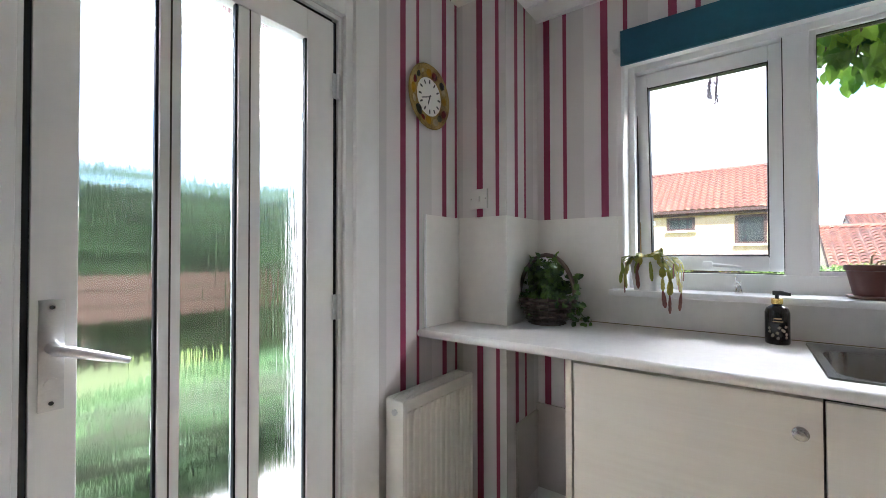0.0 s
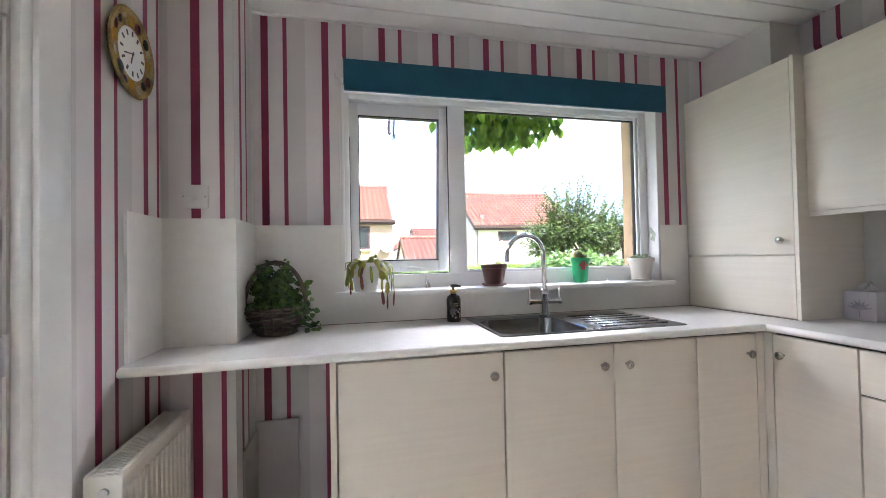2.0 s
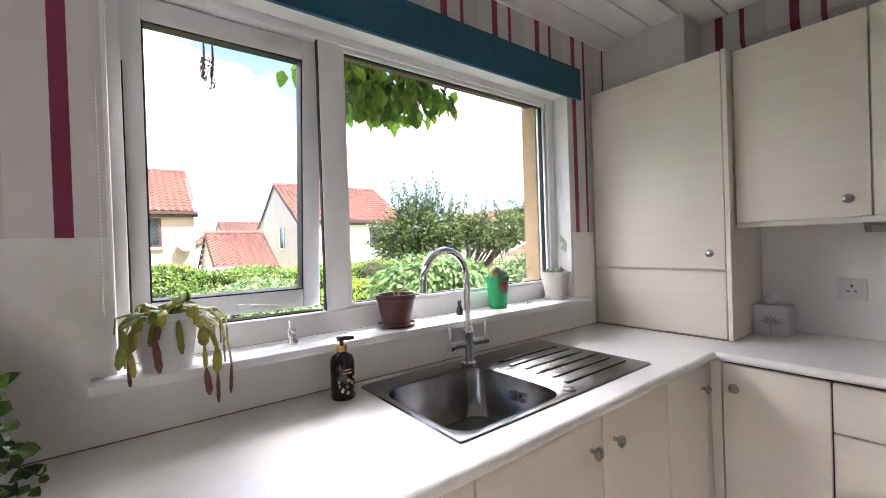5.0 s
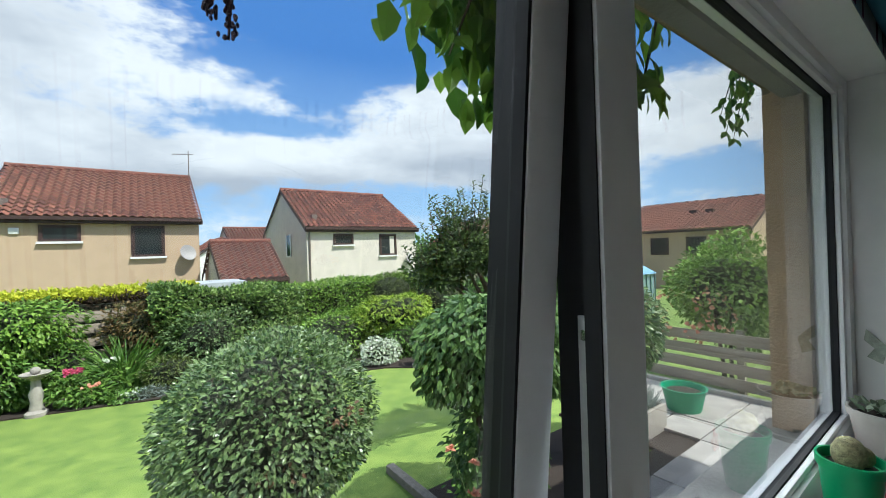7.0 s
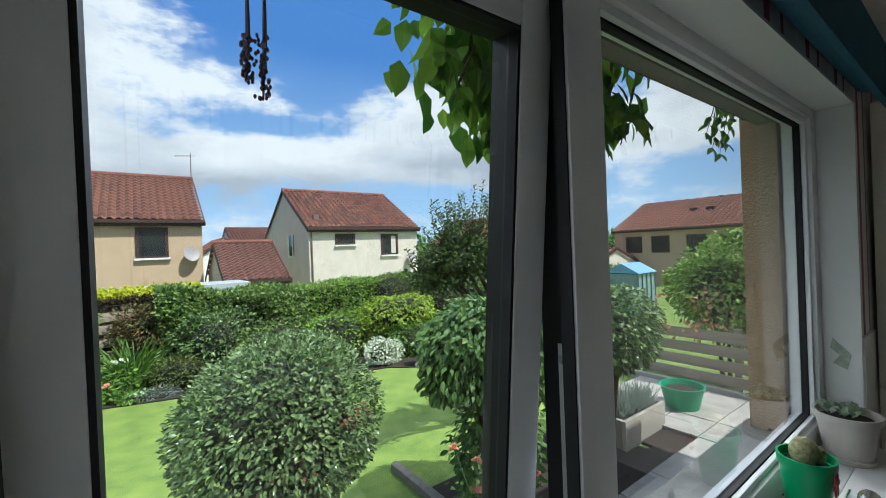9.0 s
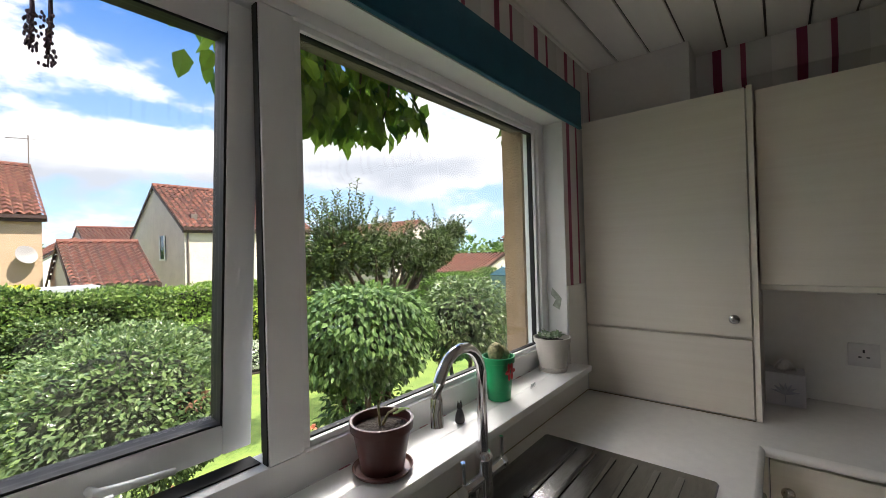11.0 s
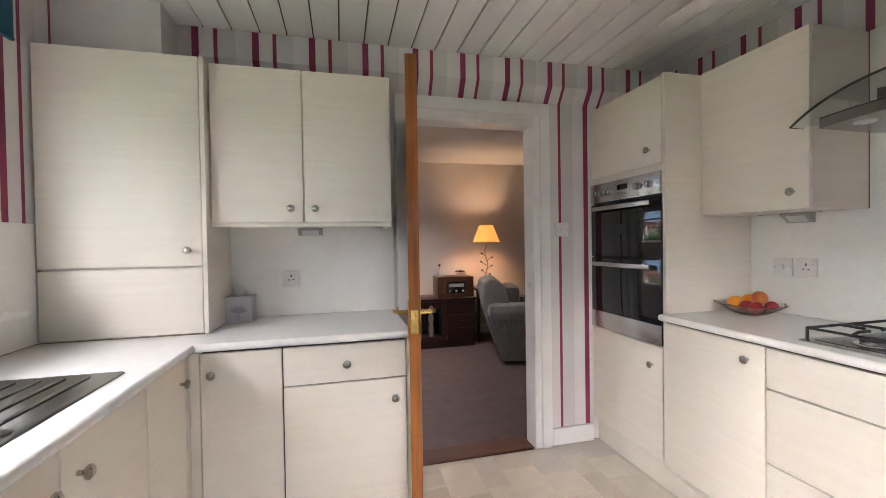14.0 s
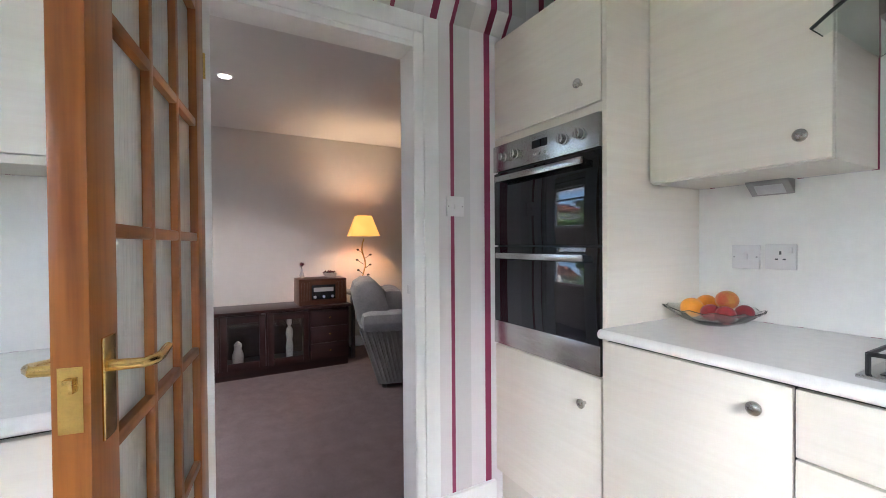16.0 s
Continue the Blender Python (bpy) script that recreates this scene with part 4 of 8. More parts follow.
# ---- lounge door leaf, fifteen obscured panes ----
ld = thing("door_2", "varnished pine lounge door with obscured glass panes, standing open", "door", (2.47, 1.02, 0.01), kind="structure")
LD_M = Matrix.Translation((2.478, 1.024, 0.01)) @ Matrix.Rotation(math.atan2(1.150 - 1.024, 1.703 - 2.478), 4, "Z")
LW, LH, LT = 0.785, 1.985, 0.022


def leafpart(name, bm, material, parent, label="", smooth=True):
    bmesh.ops.transform(bm, verts=bm.verts, matrix=LD_M)
    return part(name, bm, material, parent, label, smooth)


part_z = [0.20, 0.20 + 0.336, 0.20 + 0.672, 0.20 + 1.008, 0.20 + 1.344, LH - 0.11]
leafpart("stile", boxes((0, 0.095, -LT, LT, 0, LH), bevel=0.003), M_DOORWOOD, ld)
leafpart("stile", boxes((LW - 0.095, LW, -LT, LT, 0, LH), bevel=0.003), M_DOORWOOD, ld)
leafpart("bottom_rail", boxes((0.095, LW - 0.095, -LT, LT, 0, 0.20), bevel=0.003), M_DOORWOOD_R, ld)
leafpart("top_rail", boxes((0.095, LW - 0.095, -LT, LT, LH - 0.11, LH), bevel=0.003), M_DOORWOOD_R, ld)
for x in (0.095 + 0.1983, 0.095 + 0.3967):
    bm = boxes((x - 0.012, x + 0.012, -LT + 0.003, LT - 0.003, 0.20, LH - 0.11), bevel=0.005)
    leafpart("upright_glazing_bar", bm, M_DOORWOOD, ld)
for z in part_z[1:5]:
    leafpart("cross_glazing_bar", boxes((0.095, LW - 0.095, -LT + 0.0035, LT - 0.0035, z - 0.012, z + 0.012), bevel=0.005), M_DOORWOOD_R, ld)
for i in range(3):
    for j in range(5):
        x0 = 0.095 + 0.1983 * i
        leafpart("pane", boxes((x0 + 0.008, x0 + 0.19, -0.002, 0.002, part_z[j] + 0.008, part_z[j + 1] - 0.008)), M_FROST, ld, smooth=False)
for s in (-1, 1):
    hp = leafpart("handle_plate", boxes((LW - 0.075, LW - 0.033, s * LT, s * (LT + 0.004), 0.90, 1.05), bevel=0.0015), M_BRASS, ld, "brass lever handle")
    leafpart("lever", tube(B(), [(LW - 0.054, s * LT, 1.005), (LW - 0.054, s * (LT + 0.045), 1.005), (LW - 0.07, s * (LT + 0.055), 1.005), (LW - 0.12, s * (LT + 0.052), 1.0), (LW - 0.165, s * (LT + 0.05), 1.004)], [0.009, 0.008, 0.009, 0.008, 0.007]), M_BRASS, hp)
lp = leafpart("latch_plate", boxes((LW, LW + 0.0015, -0.014, 0.014, 0.93, 1.02)), M_BRASS, ld, "brass latch plate")
leafpart("latch", boxes((LW, LW + 0.010, -0.006, 0.006, 0.985, 1.005), bevel=0.002), M_BRASS, lp)
for z in (0.22, 1.75):
    leafpart("hinge", cyl(B(), (-0.004, LT, z - 0.04), (-0.004, LT, z + 0.04), 0.006), M_BRASS, ld)

# ---- lounge ----
LX1, LY0, LY1 = 5.66, -2.6, N
structure("lounge_floor", boxes((2.6, LX1 + 0.1, LY0, LY1, -0.2, 0.0)), M_CARPET, "mauve-brown fitted lounge carpet")
structure("lounge_wall_far", boxes((LX1, LX1 + 0.1, LY0, LY1, 0, CEIL + 0.018)), M_LWALL, "plain cream lounge wall behind the lamp")
structure("lounge_wall_side", boxes((2.6, LX1, LY0 - 0.1, LY0, 0, CEIL + 0.018), (2.6, 2.64, LY0, S - 0.15, 0, CEIL + 0.018)), M_LWALL, "plain cream lounge side wall")
structure("lounge_wall_door", boxes((2.601, 2.606, 1.12, N, 0, CEIL), (2.601, 2.606, S - 0.15, 0.14, 0, CEIL), (2.601, 2.606, 0.14, 1.12, 2.14, CEIL)), M_LWALL, "plain cream lounge wall round the doorway")
structure("lounge_wall_north", boxes((2.606, LWX0, N - 0.006, N - 0.001, 0, CEIL), (LWX1, LX1, N - 0.006, N - 0.001, 0, CEIL), (LWX0, LWX1, N - 0.006, N - 0.001, 0, 0.95), (LWX0, LWX1, N - 0.006, N - 0.001, 2.05, CEIL)), M_LWALL, "plain cream lounge wall round its window")
lw = thing("window_2", "white plastic lounge window beside a patterned curtain", "window", (3.95, 2.70, 0.95), kind="structure")
part("window_frame", boxes((LWX0, LWX0 + 0.05, 2.66, 2.72, 0.95, 2.05), (LWX1 - 0.05, LWX1, 2.66, 2.72, 0.95, 2.05), (LWX0 + 0.05, LWX1 - 0.05, 2.66, 2.72, 0.95, 1.0), (LWX0 + 0.05, LWX1 - 0.05, 2.66, 2.72, 2.0, 2.05), (LWX0 + 0.05, LWX1 - 0.05, 2.66, 2.72, 1.70, 1.75), bevel=0.005), M_UPVC, lw)
lp_ = part("pane", boxes((LWX0 + 0.05, LWX1 - 0.05, 2.688, 2.694, 1.0, 1.70)), M_PANE, lw, smooth=False)
lp_.visible_shadow = False
lp_ = part("pane", boxes((LWX0 + 0.05, LWX1 - 0.05, 2.688, 2.694, 1.75, 2.0)), M_PANE, lw, smooth=False)
lp_.visible_shadow = False
cu_ = thing("curtain", "pale lounge curtain with dark spots, drawn aside", "curtain", (4.75, 2.50, 0.1))
bm = B()
fold = [(4.46 + 0.012 * k, 2.50 + 0.028 * math.sin(k * 1.05)) for k in range(46)]
low_ = [bm.verts.new((x, y, 0.06)) for x, y in fold]
top_ = [bm.verts.new((x, y, 2.18)) for x, y in fold]
for k in range(45):
    bm.faces.new((low_[k], low_[k + 1], top_[k + 1], top_[k]))
cloth = part("cloth", bm, mat("pale_curtain_cloth", (0.55, 0.53, 0.50), 0.9, vary=0.5, scale=7, second=(0.10, 0.09, 0.09)), cu_)
cloth.modifiers.new("thick", "SOLIDIFY").thickness = 0.003
part("pole", cyl(B(), (3.2, 2.50, 2.20), (5.1, 2.50, 2.20), 0.014, n=12), M_TIMBER, cu_)
structure("lounge_ceiling", boxes((2.6, LX1 + 0.1, LY0, LY1, CEIL + 0.02, CEIL + 0.15)), M_LCEIL, "plain white lounge ceiling")
structure("lounge_baseboard", boxes((LX1 - 0.018, LX1, LY0, LY1, 0, 0.12)), M_PAINT, "white lounge skirting board")

# ---- garden ground ----
GZ = -0.9
bm = B()
xs_ = [-400, -60, -12, -6, -3, 0, 3, 6, 10, 20, 60, 500]
ys_ = [OUT + 0.05 - 9, OUT + 0.05, 4, 6, 8, 10, 12, 14, 18, 22, 30, 45, 80, 200, 900]


def ground_z(y):
    return GZ if y < 12.5 else GZ - 1.6 * min(1, (y - 12.5) / 10)


grid = [[bm.verts.new((x, y, ground_z(y))) for x in xs_] for y in ys_]
for r0, r1 in zip(grid, grid[1:]):
    for k in range(len(xs_) - 1):
        bm.faces.new((r0[k], r0[k + 1], r1[k + 1], r1[k]))
M_LAWN = mat("mown_grass", (0.215, 0.295, 0.055), 0.9, vary=0.5, scale=3.4, bump=1.0, bump_scale=70, second=(0.095, 0.17, 0.028))
structure("ground", bm, M_LAWN, "mown garden lawn")

# ---- kitchen fittings on the walls ----
rd = thing("radiator", "cream panel radiator with a grille top under the worktop end", "radiator", (W + 0.08, 1.96, 0.12))
RX0, RX1, RY0, RY1, RZ0, RZ1 = W + 0.03, W + 0.115, 1.752, 2.19, 0.12, 0.70
part("back_panel", boxes((RX0, RX0 + 0.012, RY0, RY1, RZ0, RZ1), bevel=0.003), M_RAD, rd)
bm = boxes((RX1 - 0.012, RX1 - 0.004, RY0 + 0.003, RY1 - 0.003, RZ0, RZ1 - 0.012), bevel=0.003)
fp = part("front_panel", bm, M_RAD, rd)
for k in range(13):
    yy = RY0 + 0.028 + k * 0.032
    part("rib", boxes((RX1 - 0.010, RX1 + 0.002, yy - 0.009, yy + 0.009, RZ0 + 0.03, RZ1 - 0.04), bevel=0.004), M_RAD, fp)
part("side_cover", boxes((RX0, RX1 - 0.003, RY0 - 0.004, RY0, RZ0, RZ1), bevel=0.0015), M_RAD, rd)
part("side_cover", boxes((RX0, RX1 - 0.003, RY1, RY1 + 0.004, RZ0, RZ1), bevel=0.0015), M_RAD, rd)
bm = boxes((RX0, RX0 + 0.01, RY0, RY1, RZ1 - 0.004, RZ1 + 0.003), (RX1 - 0.014, RX1 - 0.003, RY0, RY1, RZ1 - 0.012, RZ1 + 0.003))
for k in range(44):
    yy = RY0 + 0.004 + k * (RY1 - RY0 - 0.008) / 43
    box(bm, RX0 + 0.01, RX1 - 0.014, yy - 0.0025, yy + 0.0025, RZ1 - 0.006, RZ1)
part("top_grille", bm, M_RAD, rd)
part("air_vent", cyl(B(), (RX0 + 0.045, RY0 - 0.012, RZ1 - 0.04), (RX0 + 0.045, RY0, RZ1 - 0.04), 0.011), M_ALU, rd, "round metal bleed plug")
for y in (1.82, 2.10):
    part("bracket", boxes((W, RX0, y, y + 0.03, 0.2, 0.65)), M_RAD, rd)

ck = thing("wall_clock", "round painted pottery wall clock with fruit on its rim", "clock", (W, 2.01, 1.868))
CC = (W, 2.012, 1.870)
MX = Vector((1, 0, 0)).to_track_quat("Z", "Y").to_matrix().to_4x4()
part("plate", lathe(B(), CC, [(0.075, 0.0), (0.124, 0.012), (0.135, 0.022), (0.131, 0.027), (0.085, 0.018), (0.08, 0.018)], 40, MX), mat("painted_pottery", (0.50, 0.36, 0.13), 0.25, vary=0.5, scale=22, second=(0.10, 0.045, 0.012)), ck)
part("dial", lathe(B(), (W + 0.0185, CC[1], CC[2]), [(0.079, 0), (0.078, 0.002)], 36, MX), mat("clock_dial", (0.80, 0.78, 0.72), 0.35, vary=0.03), ck, "white dial")
for k in range(12):
    a = radians(30 * k)
    bm = box(B(), -0.0006, 0.0006, -0.0035, 0.0035, -0.008, 0.008)
    bmesh.ops.transform(bm, verts=bm.verts, matrix=Matrix.Translation((W + 0.0212, CC[1] + 0.062 * math.sin(a), CC[2] + 0.062 * math.cos(a))) @ Matrix.Rotation(-a, 4, "X"))
    part("numeral", bm, M_DARK, ck)
for a, l, w_ in ((200, 0.036, 0.003), (252, 0.055, 0.002)):
    r_ = radians(a)
    bm = box(B(), -0.0005, 0.0005, -w_, w_, -0.008, l)
    bmesh.ops.transform(bm, verts=bm.verts, matrix=Matrix.Translation((W + 0.0225, CC[1], CC[2])) @ Matrix.Rotation(-r_, 4, "X"))
    part("hand", bm, M_DARK, ck)
rng = random.Random(4)
for k in range(16):
    a = 2 * math.pi * k / 16 + rng.uniform(-0.1, 0.1)
    c = [(0.36, 0.19, 0.012), (0.11, 0.008, 0.008), (0.03, 0.03, 0.012), (0.42, 0.34, 0.2)][k % 4]
    rr = 0.108 + rng.uniform(-0.008, 0.01)
    part("painted_fruit", ball(B(), (W + 0.021, CC[1] + rr * math.sin(a), CC[2] + rr * math.cos(a)), 0.018 + rng.uniform(-0.004, 0.005), (0.2, 1, 1.1), 2), mat("clock_glaze_%d" % (k % 4), c, 0.25, vary=0.3, scale=60), ck)


def wall_plate(kind, c, way, w_, h_):
    """A white switch or socket plate at c on a wall; way: the wall's normal."""
    label = {"socket": "white plastic mains socket", "switch": "white plastic wall switch", "double": "white plastic double switch plate"}[kind]
    o = thing("wall_socket" if kind == "socket" else "wall_switch", label, "socket" if kind == "socket" else "switch", c)
    m = Matrix.Translation(c) @ Vector(way).to_track_quat("Z", "Y").to_matrix().to_4x4()

    def add(nm, b, ma):
        bmesh.ops.transform(b, verts=b.verts, matrix=m)
        part(nm, b, ma, o)

    add("plate", box(B(), -w_ / 2, w_ / 2, -h_ / 2, h_ / 2, 0, 0.009, bevel=0.003), M_SOCKET)
    if kind == "socket":
        for x, y_, a, b in ((0, 0.014, 0.003, 0.006), (-0.011, -0.008, 0.0045, 0.0025), (0.011, -0.008, 0.0045, 0.0025)):
            add("pin_hole", box(B(), x - a, x + a, y_ - b, y_ + b, 0.0085, 0.0096), M_DARK)
        add("rocker", box(B(), 0.022, 0.034, 0.012, 0.032, 0.008, 0.0125, bevel=0.002), M_SOCKET)
    else:
        add("rocker", box(B(), -0.008, 0.008, -0.012, 0.012, 0.008, 0.0135, bevel=0.002), M_SOCKET)
        for s in (-1, 1):
            add("screw", cyl(B(), (s * w_ * 0.4, 0, 0.008), (s * w_ * 0.4, 0, 0.0098), 0.0032, n=10), M_GREYPL)
    return o


wall_plate("double", (-0.366, 2.25, 1.462), (0, -1, 0), 0.092, 0.088)
wall_plate("socket", (E - 0.007, 1.676, 1.107), (-1, 0, 0), 0.086, 0.086)
wall_plate("switch", (E, 0.065, 1.355), (-1, 0, 0), 0.086, 0.086)
wall_plate("switch", (1.722, S + 0.007, 1.139), (0, 1, 0), 0.088, 0.086)
wall_plate("socket", (1.618, S + 0.007, 1.141), (0, 1, 0), 0.088, 0.086)
single("strike_plate", boxes((E + 0.03, E + 0.055, DY0 + 0.006, DY0 + 0.0075, 0.985, 1.02)), M_ALU, "small steel strike plate in the door frame", "lock")
pc_ = thing("access_panel", "small papered pipe cover under the worktop", "pipe cover", (-0.14, N - 0.03, 0.10))
M_PCOVER = mat("papered_panel", (0.46, 0.42, 0.40), 0.6, vary=0.08)
part("front_panel", boxes((-0.232, -0.05, N - 0.03, N - 0.019, 0.10, 0.50), bevel=0.002), M_PCOVER, pc_)
part("side_panel", boxes((-0.231, -0.221, 2.33, N - 0.031, 0.10, 0.47), bevel=0.002), M_PCOVER, pc_)

# ---- things on the worktop and sill ----
def leaf_cloud(name, items, material, parent=None, **tags):
    """Many leaves in one mesh. items: (place, way of the tip, face normal, length, width)."""
    vs, fs = [], []
    for p, d, nrm, l, w_ in items:
        d = Vector(d).normalized()
        s = d.cross(Vector(nrm))
        if s.length < 1e-3:
            s = d.cross(Vector((0.3, 0.5, 0.8)))
        s.normalize()
        u = s.cross(d)
        p = Vector(p)
        i = len(vs)
        vs += [p, p + d * l * 0.35 + s * w_ * 0.5 + u * w_ * 0.12, p + d * l * 0.72 + s * w_ * 0.36 + u * w_ * 0.08, p + d * l - u * w_ * 0.15, p + d * l * 0.72 - s * w_ * 0.36 + u * w_ * 0.08, p + d * l * 0.35 - s * w_ * 0.5 + u * w_ * 0.12, p + d * l * 0.5]
        fs += [(i, i + 1, i + 6), (i + 1, i + 2, i + 6), (i + 2, i + 3, i + 6), (i + 3, i + 4, i + 6), (i + 4, i + 5, i + 6), (i + 5, i, i + 6)]
    me = bpy.data.meshes.new(name)
    o = ORIGIN[parent.name] if parent else Vector((0, 0, 0))
    me.from_pydata([tuple(v - o) for v in vs], [], fs)
    me.materials.append(material)
    ob = new(name, me)
    ORIGIN[ob.name] = o
    if parent:
        ob.parent = parent
    return tagged(ob, **tags)


def crown(rng, c, r, n, size, shell=0.25, lumps=0.18, ratio=0.5, down=0.3):
    """Leaf places all over an uneven rounded crown with centre c and radii r."""
    out = []
    ph = [rng.uniform(0, 6.28) for _ in range(6)]
    for _ in range(n):
        v = Vector((rng.gauss(0, 1), rng.gauss(0, 1), rng.gauss(0, 1))).normalized()
        k = 1 + lumps * (math.sin(3 * v.x + ph[0]) * math.sin(4 * v.y + ph[1]) + 0.6 * math.sin(7 * v.z + ph[2]) * math.sin(6 * v.x + ph[3]))
        q = k * (1 - shell * rng.random() ** 1.6) + rng.uniform(0, 0.05)
        p = Vector((c[0] + v.x * r[0] * q, c[1] + v.y * r[1] * q, c[2] + v.z * r[2] * q))
        d = (v + Vector((rng.gauss(0, 0.6), rng.gauss(0, 0.6), rng.gauss(0, 0.5) - down))).normalized()
        nr = (v + Vector((rng.gauss(0, 0.5), rng.gauss(0, 0.5), rng.gauss(0.5, 0.4)))).normalized()
        s = size * rng.uniform(0.7, 1.25)
        out.append((p, d, nr, s, s * ratio))
    return out


L_DARK = leaf_mat("glossy_dark_leaf", (0.22, 0.32, 0.12), (0.03, 0.072, 0.025), 0.3, 0.3, 0.45)
L_MID = leaf_mat("mid_green_leaf", (0.21, 0.36, 0.065), (0.055, 0.13, 0.025), 0.42)
L_BRIGHT = leaf_mat("bright_green_leaf", (0.30, 0.46, 0.075), (0.075, 0.17, 0.025), 0.42)
L_MIX = leaf_mat("mixed_hedge_leaf", (0.27, 0.39, 0.10), (0.035, 0.085, 0.022), 0.38)
# darkened leaf green: shade of the side garden is put into the colour
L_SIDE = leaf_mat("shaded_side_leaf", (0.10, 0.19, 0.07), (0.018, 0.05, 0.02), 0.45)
L_YELLOW = leaf_mat("golden_leaf", (0.62, 0.62, 0.05), (0.42, 0.48, 0.035), 0.5)
L_GOLDGREEN = leaf_mat("golden_green_leaf", (0.36, 0.46, 0.05), (0.15, 0.26, 0.03), 0.5)
L_OLIVE = leaf_mat("olive_leaf", (0.15, 0.19, 0.05), (0.05, 0.075, 0.02), 0.45)
L_BROWN = leaf_mat("bare_brown_hedge", (0.085, 0.055, 0.03), (0.02, 0.016, 0.01), 0.7)
L_WHITE = leaf_mat("white_blossom", (0.80, 0.82, 0.74), (0.35, 0.45, 0.25), 0.6)
L_SILVER = leaf_mat("silvery_leaf", (0.34, 0.40, 0.36), (0.14, 0.18, 0.16), 0.6)
L_BROAD = leaf_mat("broad_green_leaf", (0.15, 0.26, 0.07), (0.04, 0.095, 0.028), 0.5)
L_RUSSET = leaf_mat("russet_tipped_leaf", (0.24, 0.15, 0.06), (0.05, 0.085, 0.025), 0.5)
L_DRY = leaf_mat("dried_leaf", (0.26, 0.15, 0.085), (0.10, 0.05, 0.03), 0.7)
L_IRIS = leaf_mat("strap_leaf", (0.15, 0.27, 0.05), (0.05, 0.12, 0.02), 0.4)
L_PINK = leaf_mat("pink_petal", (0.75, 0.16, 0.30), (0.55, 0.07, 0.16), 0.6)
L_PEACH = leaf_mat("peach_petal", (0.80, 0.40, 0.28), (0.70, 0.26, 0.18), 0.6)
M_BARK = mat("bark", (0.085, 0.06, 0.04), 0.9, vary=0.4, scale=25, bump=0.7, bump_scale=60)
# near-black green: shade inside bushes and hedges, put into the colour
M_CORE = mat("painted_shade_core", (0.018, 0.024, 0.010), 0.95, vary=0.5, scale=12, bump=0.6, bump_scale=20)
M_SOIL = mat("dark_soil", (0.035, 0.025, 0.018), 0.95, vary=0.5, scale=60, bump=0.8, bump_scale=120)
M_WICKER = mat("dark_wicker", (0.10, 0.068, 0.045), 0.6, vary=0.4, scale=30, bump=0.3, bump_scale=150)

rng = random.Random(11)
bk = thing("basket_plant", "trailing ivy in a dark wicker basket on the worktop", "plant", (-0.115, 2.40, 0.912))
BC = Vector((-0.115, 2.40, 0.912))
for j in range(9):
    bm = B()
    pts, t_ = [], j / 8
    rx, ry = 0.075 + 0.045 * t_, 0.06 + 0.04 * t_
    for k in range(33):
        a = 2 * math.pi * k / 32
        wob = 0.008 * math.cos(k * math.pi / 2 + j * math.pi)
        pts.append(BC + Vector(((rx + wob) * math.cos(a), (ry + wob) * math.sin(a), 0.010 + 0.0125 * j)))
    part("woven_band", tube(bm, pts, 0.0062, 6), M_WICKER, bk)
bm = B()
for k in range(16):
    a = 2 * math.pi * k / 16
    tube(bm, [BC + Vector((0.072 * math.cos(a), 0.057 * math.sin(a), 0.0)), BC + Vector((0.122 * math.cos(a), 0.102 * math.sin(a), 0.12))], 0.004, 6)
part("stakes", bm, M_WICKER, bk)
part("basket_base", lathe(B(), BC, [(0.068, 0), (0.07, 0.01)], 20), M_WICKER, bk)
part("handle", tube(B(), [BC + Vector((0.118 * math.cos(math.pi * k / 16), 0.02 * math.cos(math.pi * k / 16), 0.11 + 0.19 * math.sin(math.pi * k / 16))) for k in range(17)], 0.009, 8), M_WICKER, bk)
part("soil", lathe(B(), BC + Vector((0, 0, 0.085)), [(0.095, 0), (0.09, 0.012)], 20), M_SOIL, bk)
items = []
bm = B()
for k in range(64):
    a, el = rng.uniform(0, 6.28), rng.uniform(0.1, 1.3)
    l = rng.uniform(0.10, 0.21)
    pts = []
    for s in range(6):
        t_ = s / 5
        pts.append(BC + Vector((math.cos(a) * l * t_ * math.cos(el) * 0.95, math.sin(a) * l * t_ * math.cos(el) * 0.62, 0.10 + l * math.sin(el) * t_ * 1.1 - 0.10 * t_ * t_ * (1.3 - el))))
    if min(p.y for p in pts) > 2.2 and max(p.y for p in pts) < 2.555 and min(p.x for p in pts) > -0.222:
        tube(bm, pts, 0.0016, 4)
        for p in pts[1:]:
            for _ in range(6):
                d = Vector((rng.gauss(0, 1), rng.gauss(0, 1), rng.gauss(-0.2, 0.7)))
                q = p + Vector((rng.gauss(0, 0.012), rng.gauss(0, 0.012), rng.gauss(0, 0.012)))
                sz = rng.uniform(0.017, 0.034)
                items.append((q, d, (rng.gauss(0, 0.5), -0.8 + rng.gauss(0, 0.5), 0.6), sz, sz * 0.9))
part("stems", bm, mat("green_stem", (0.06, 0.10, 0.03), 0.6, vary=0.3), bk)
leaf_cloud("leaves", items, leaf_mat("ivy_leaf", (0.13, 0.22, 0.05), (0.018, 0.05, 0.014), 0.4), bk, kind="stuff")


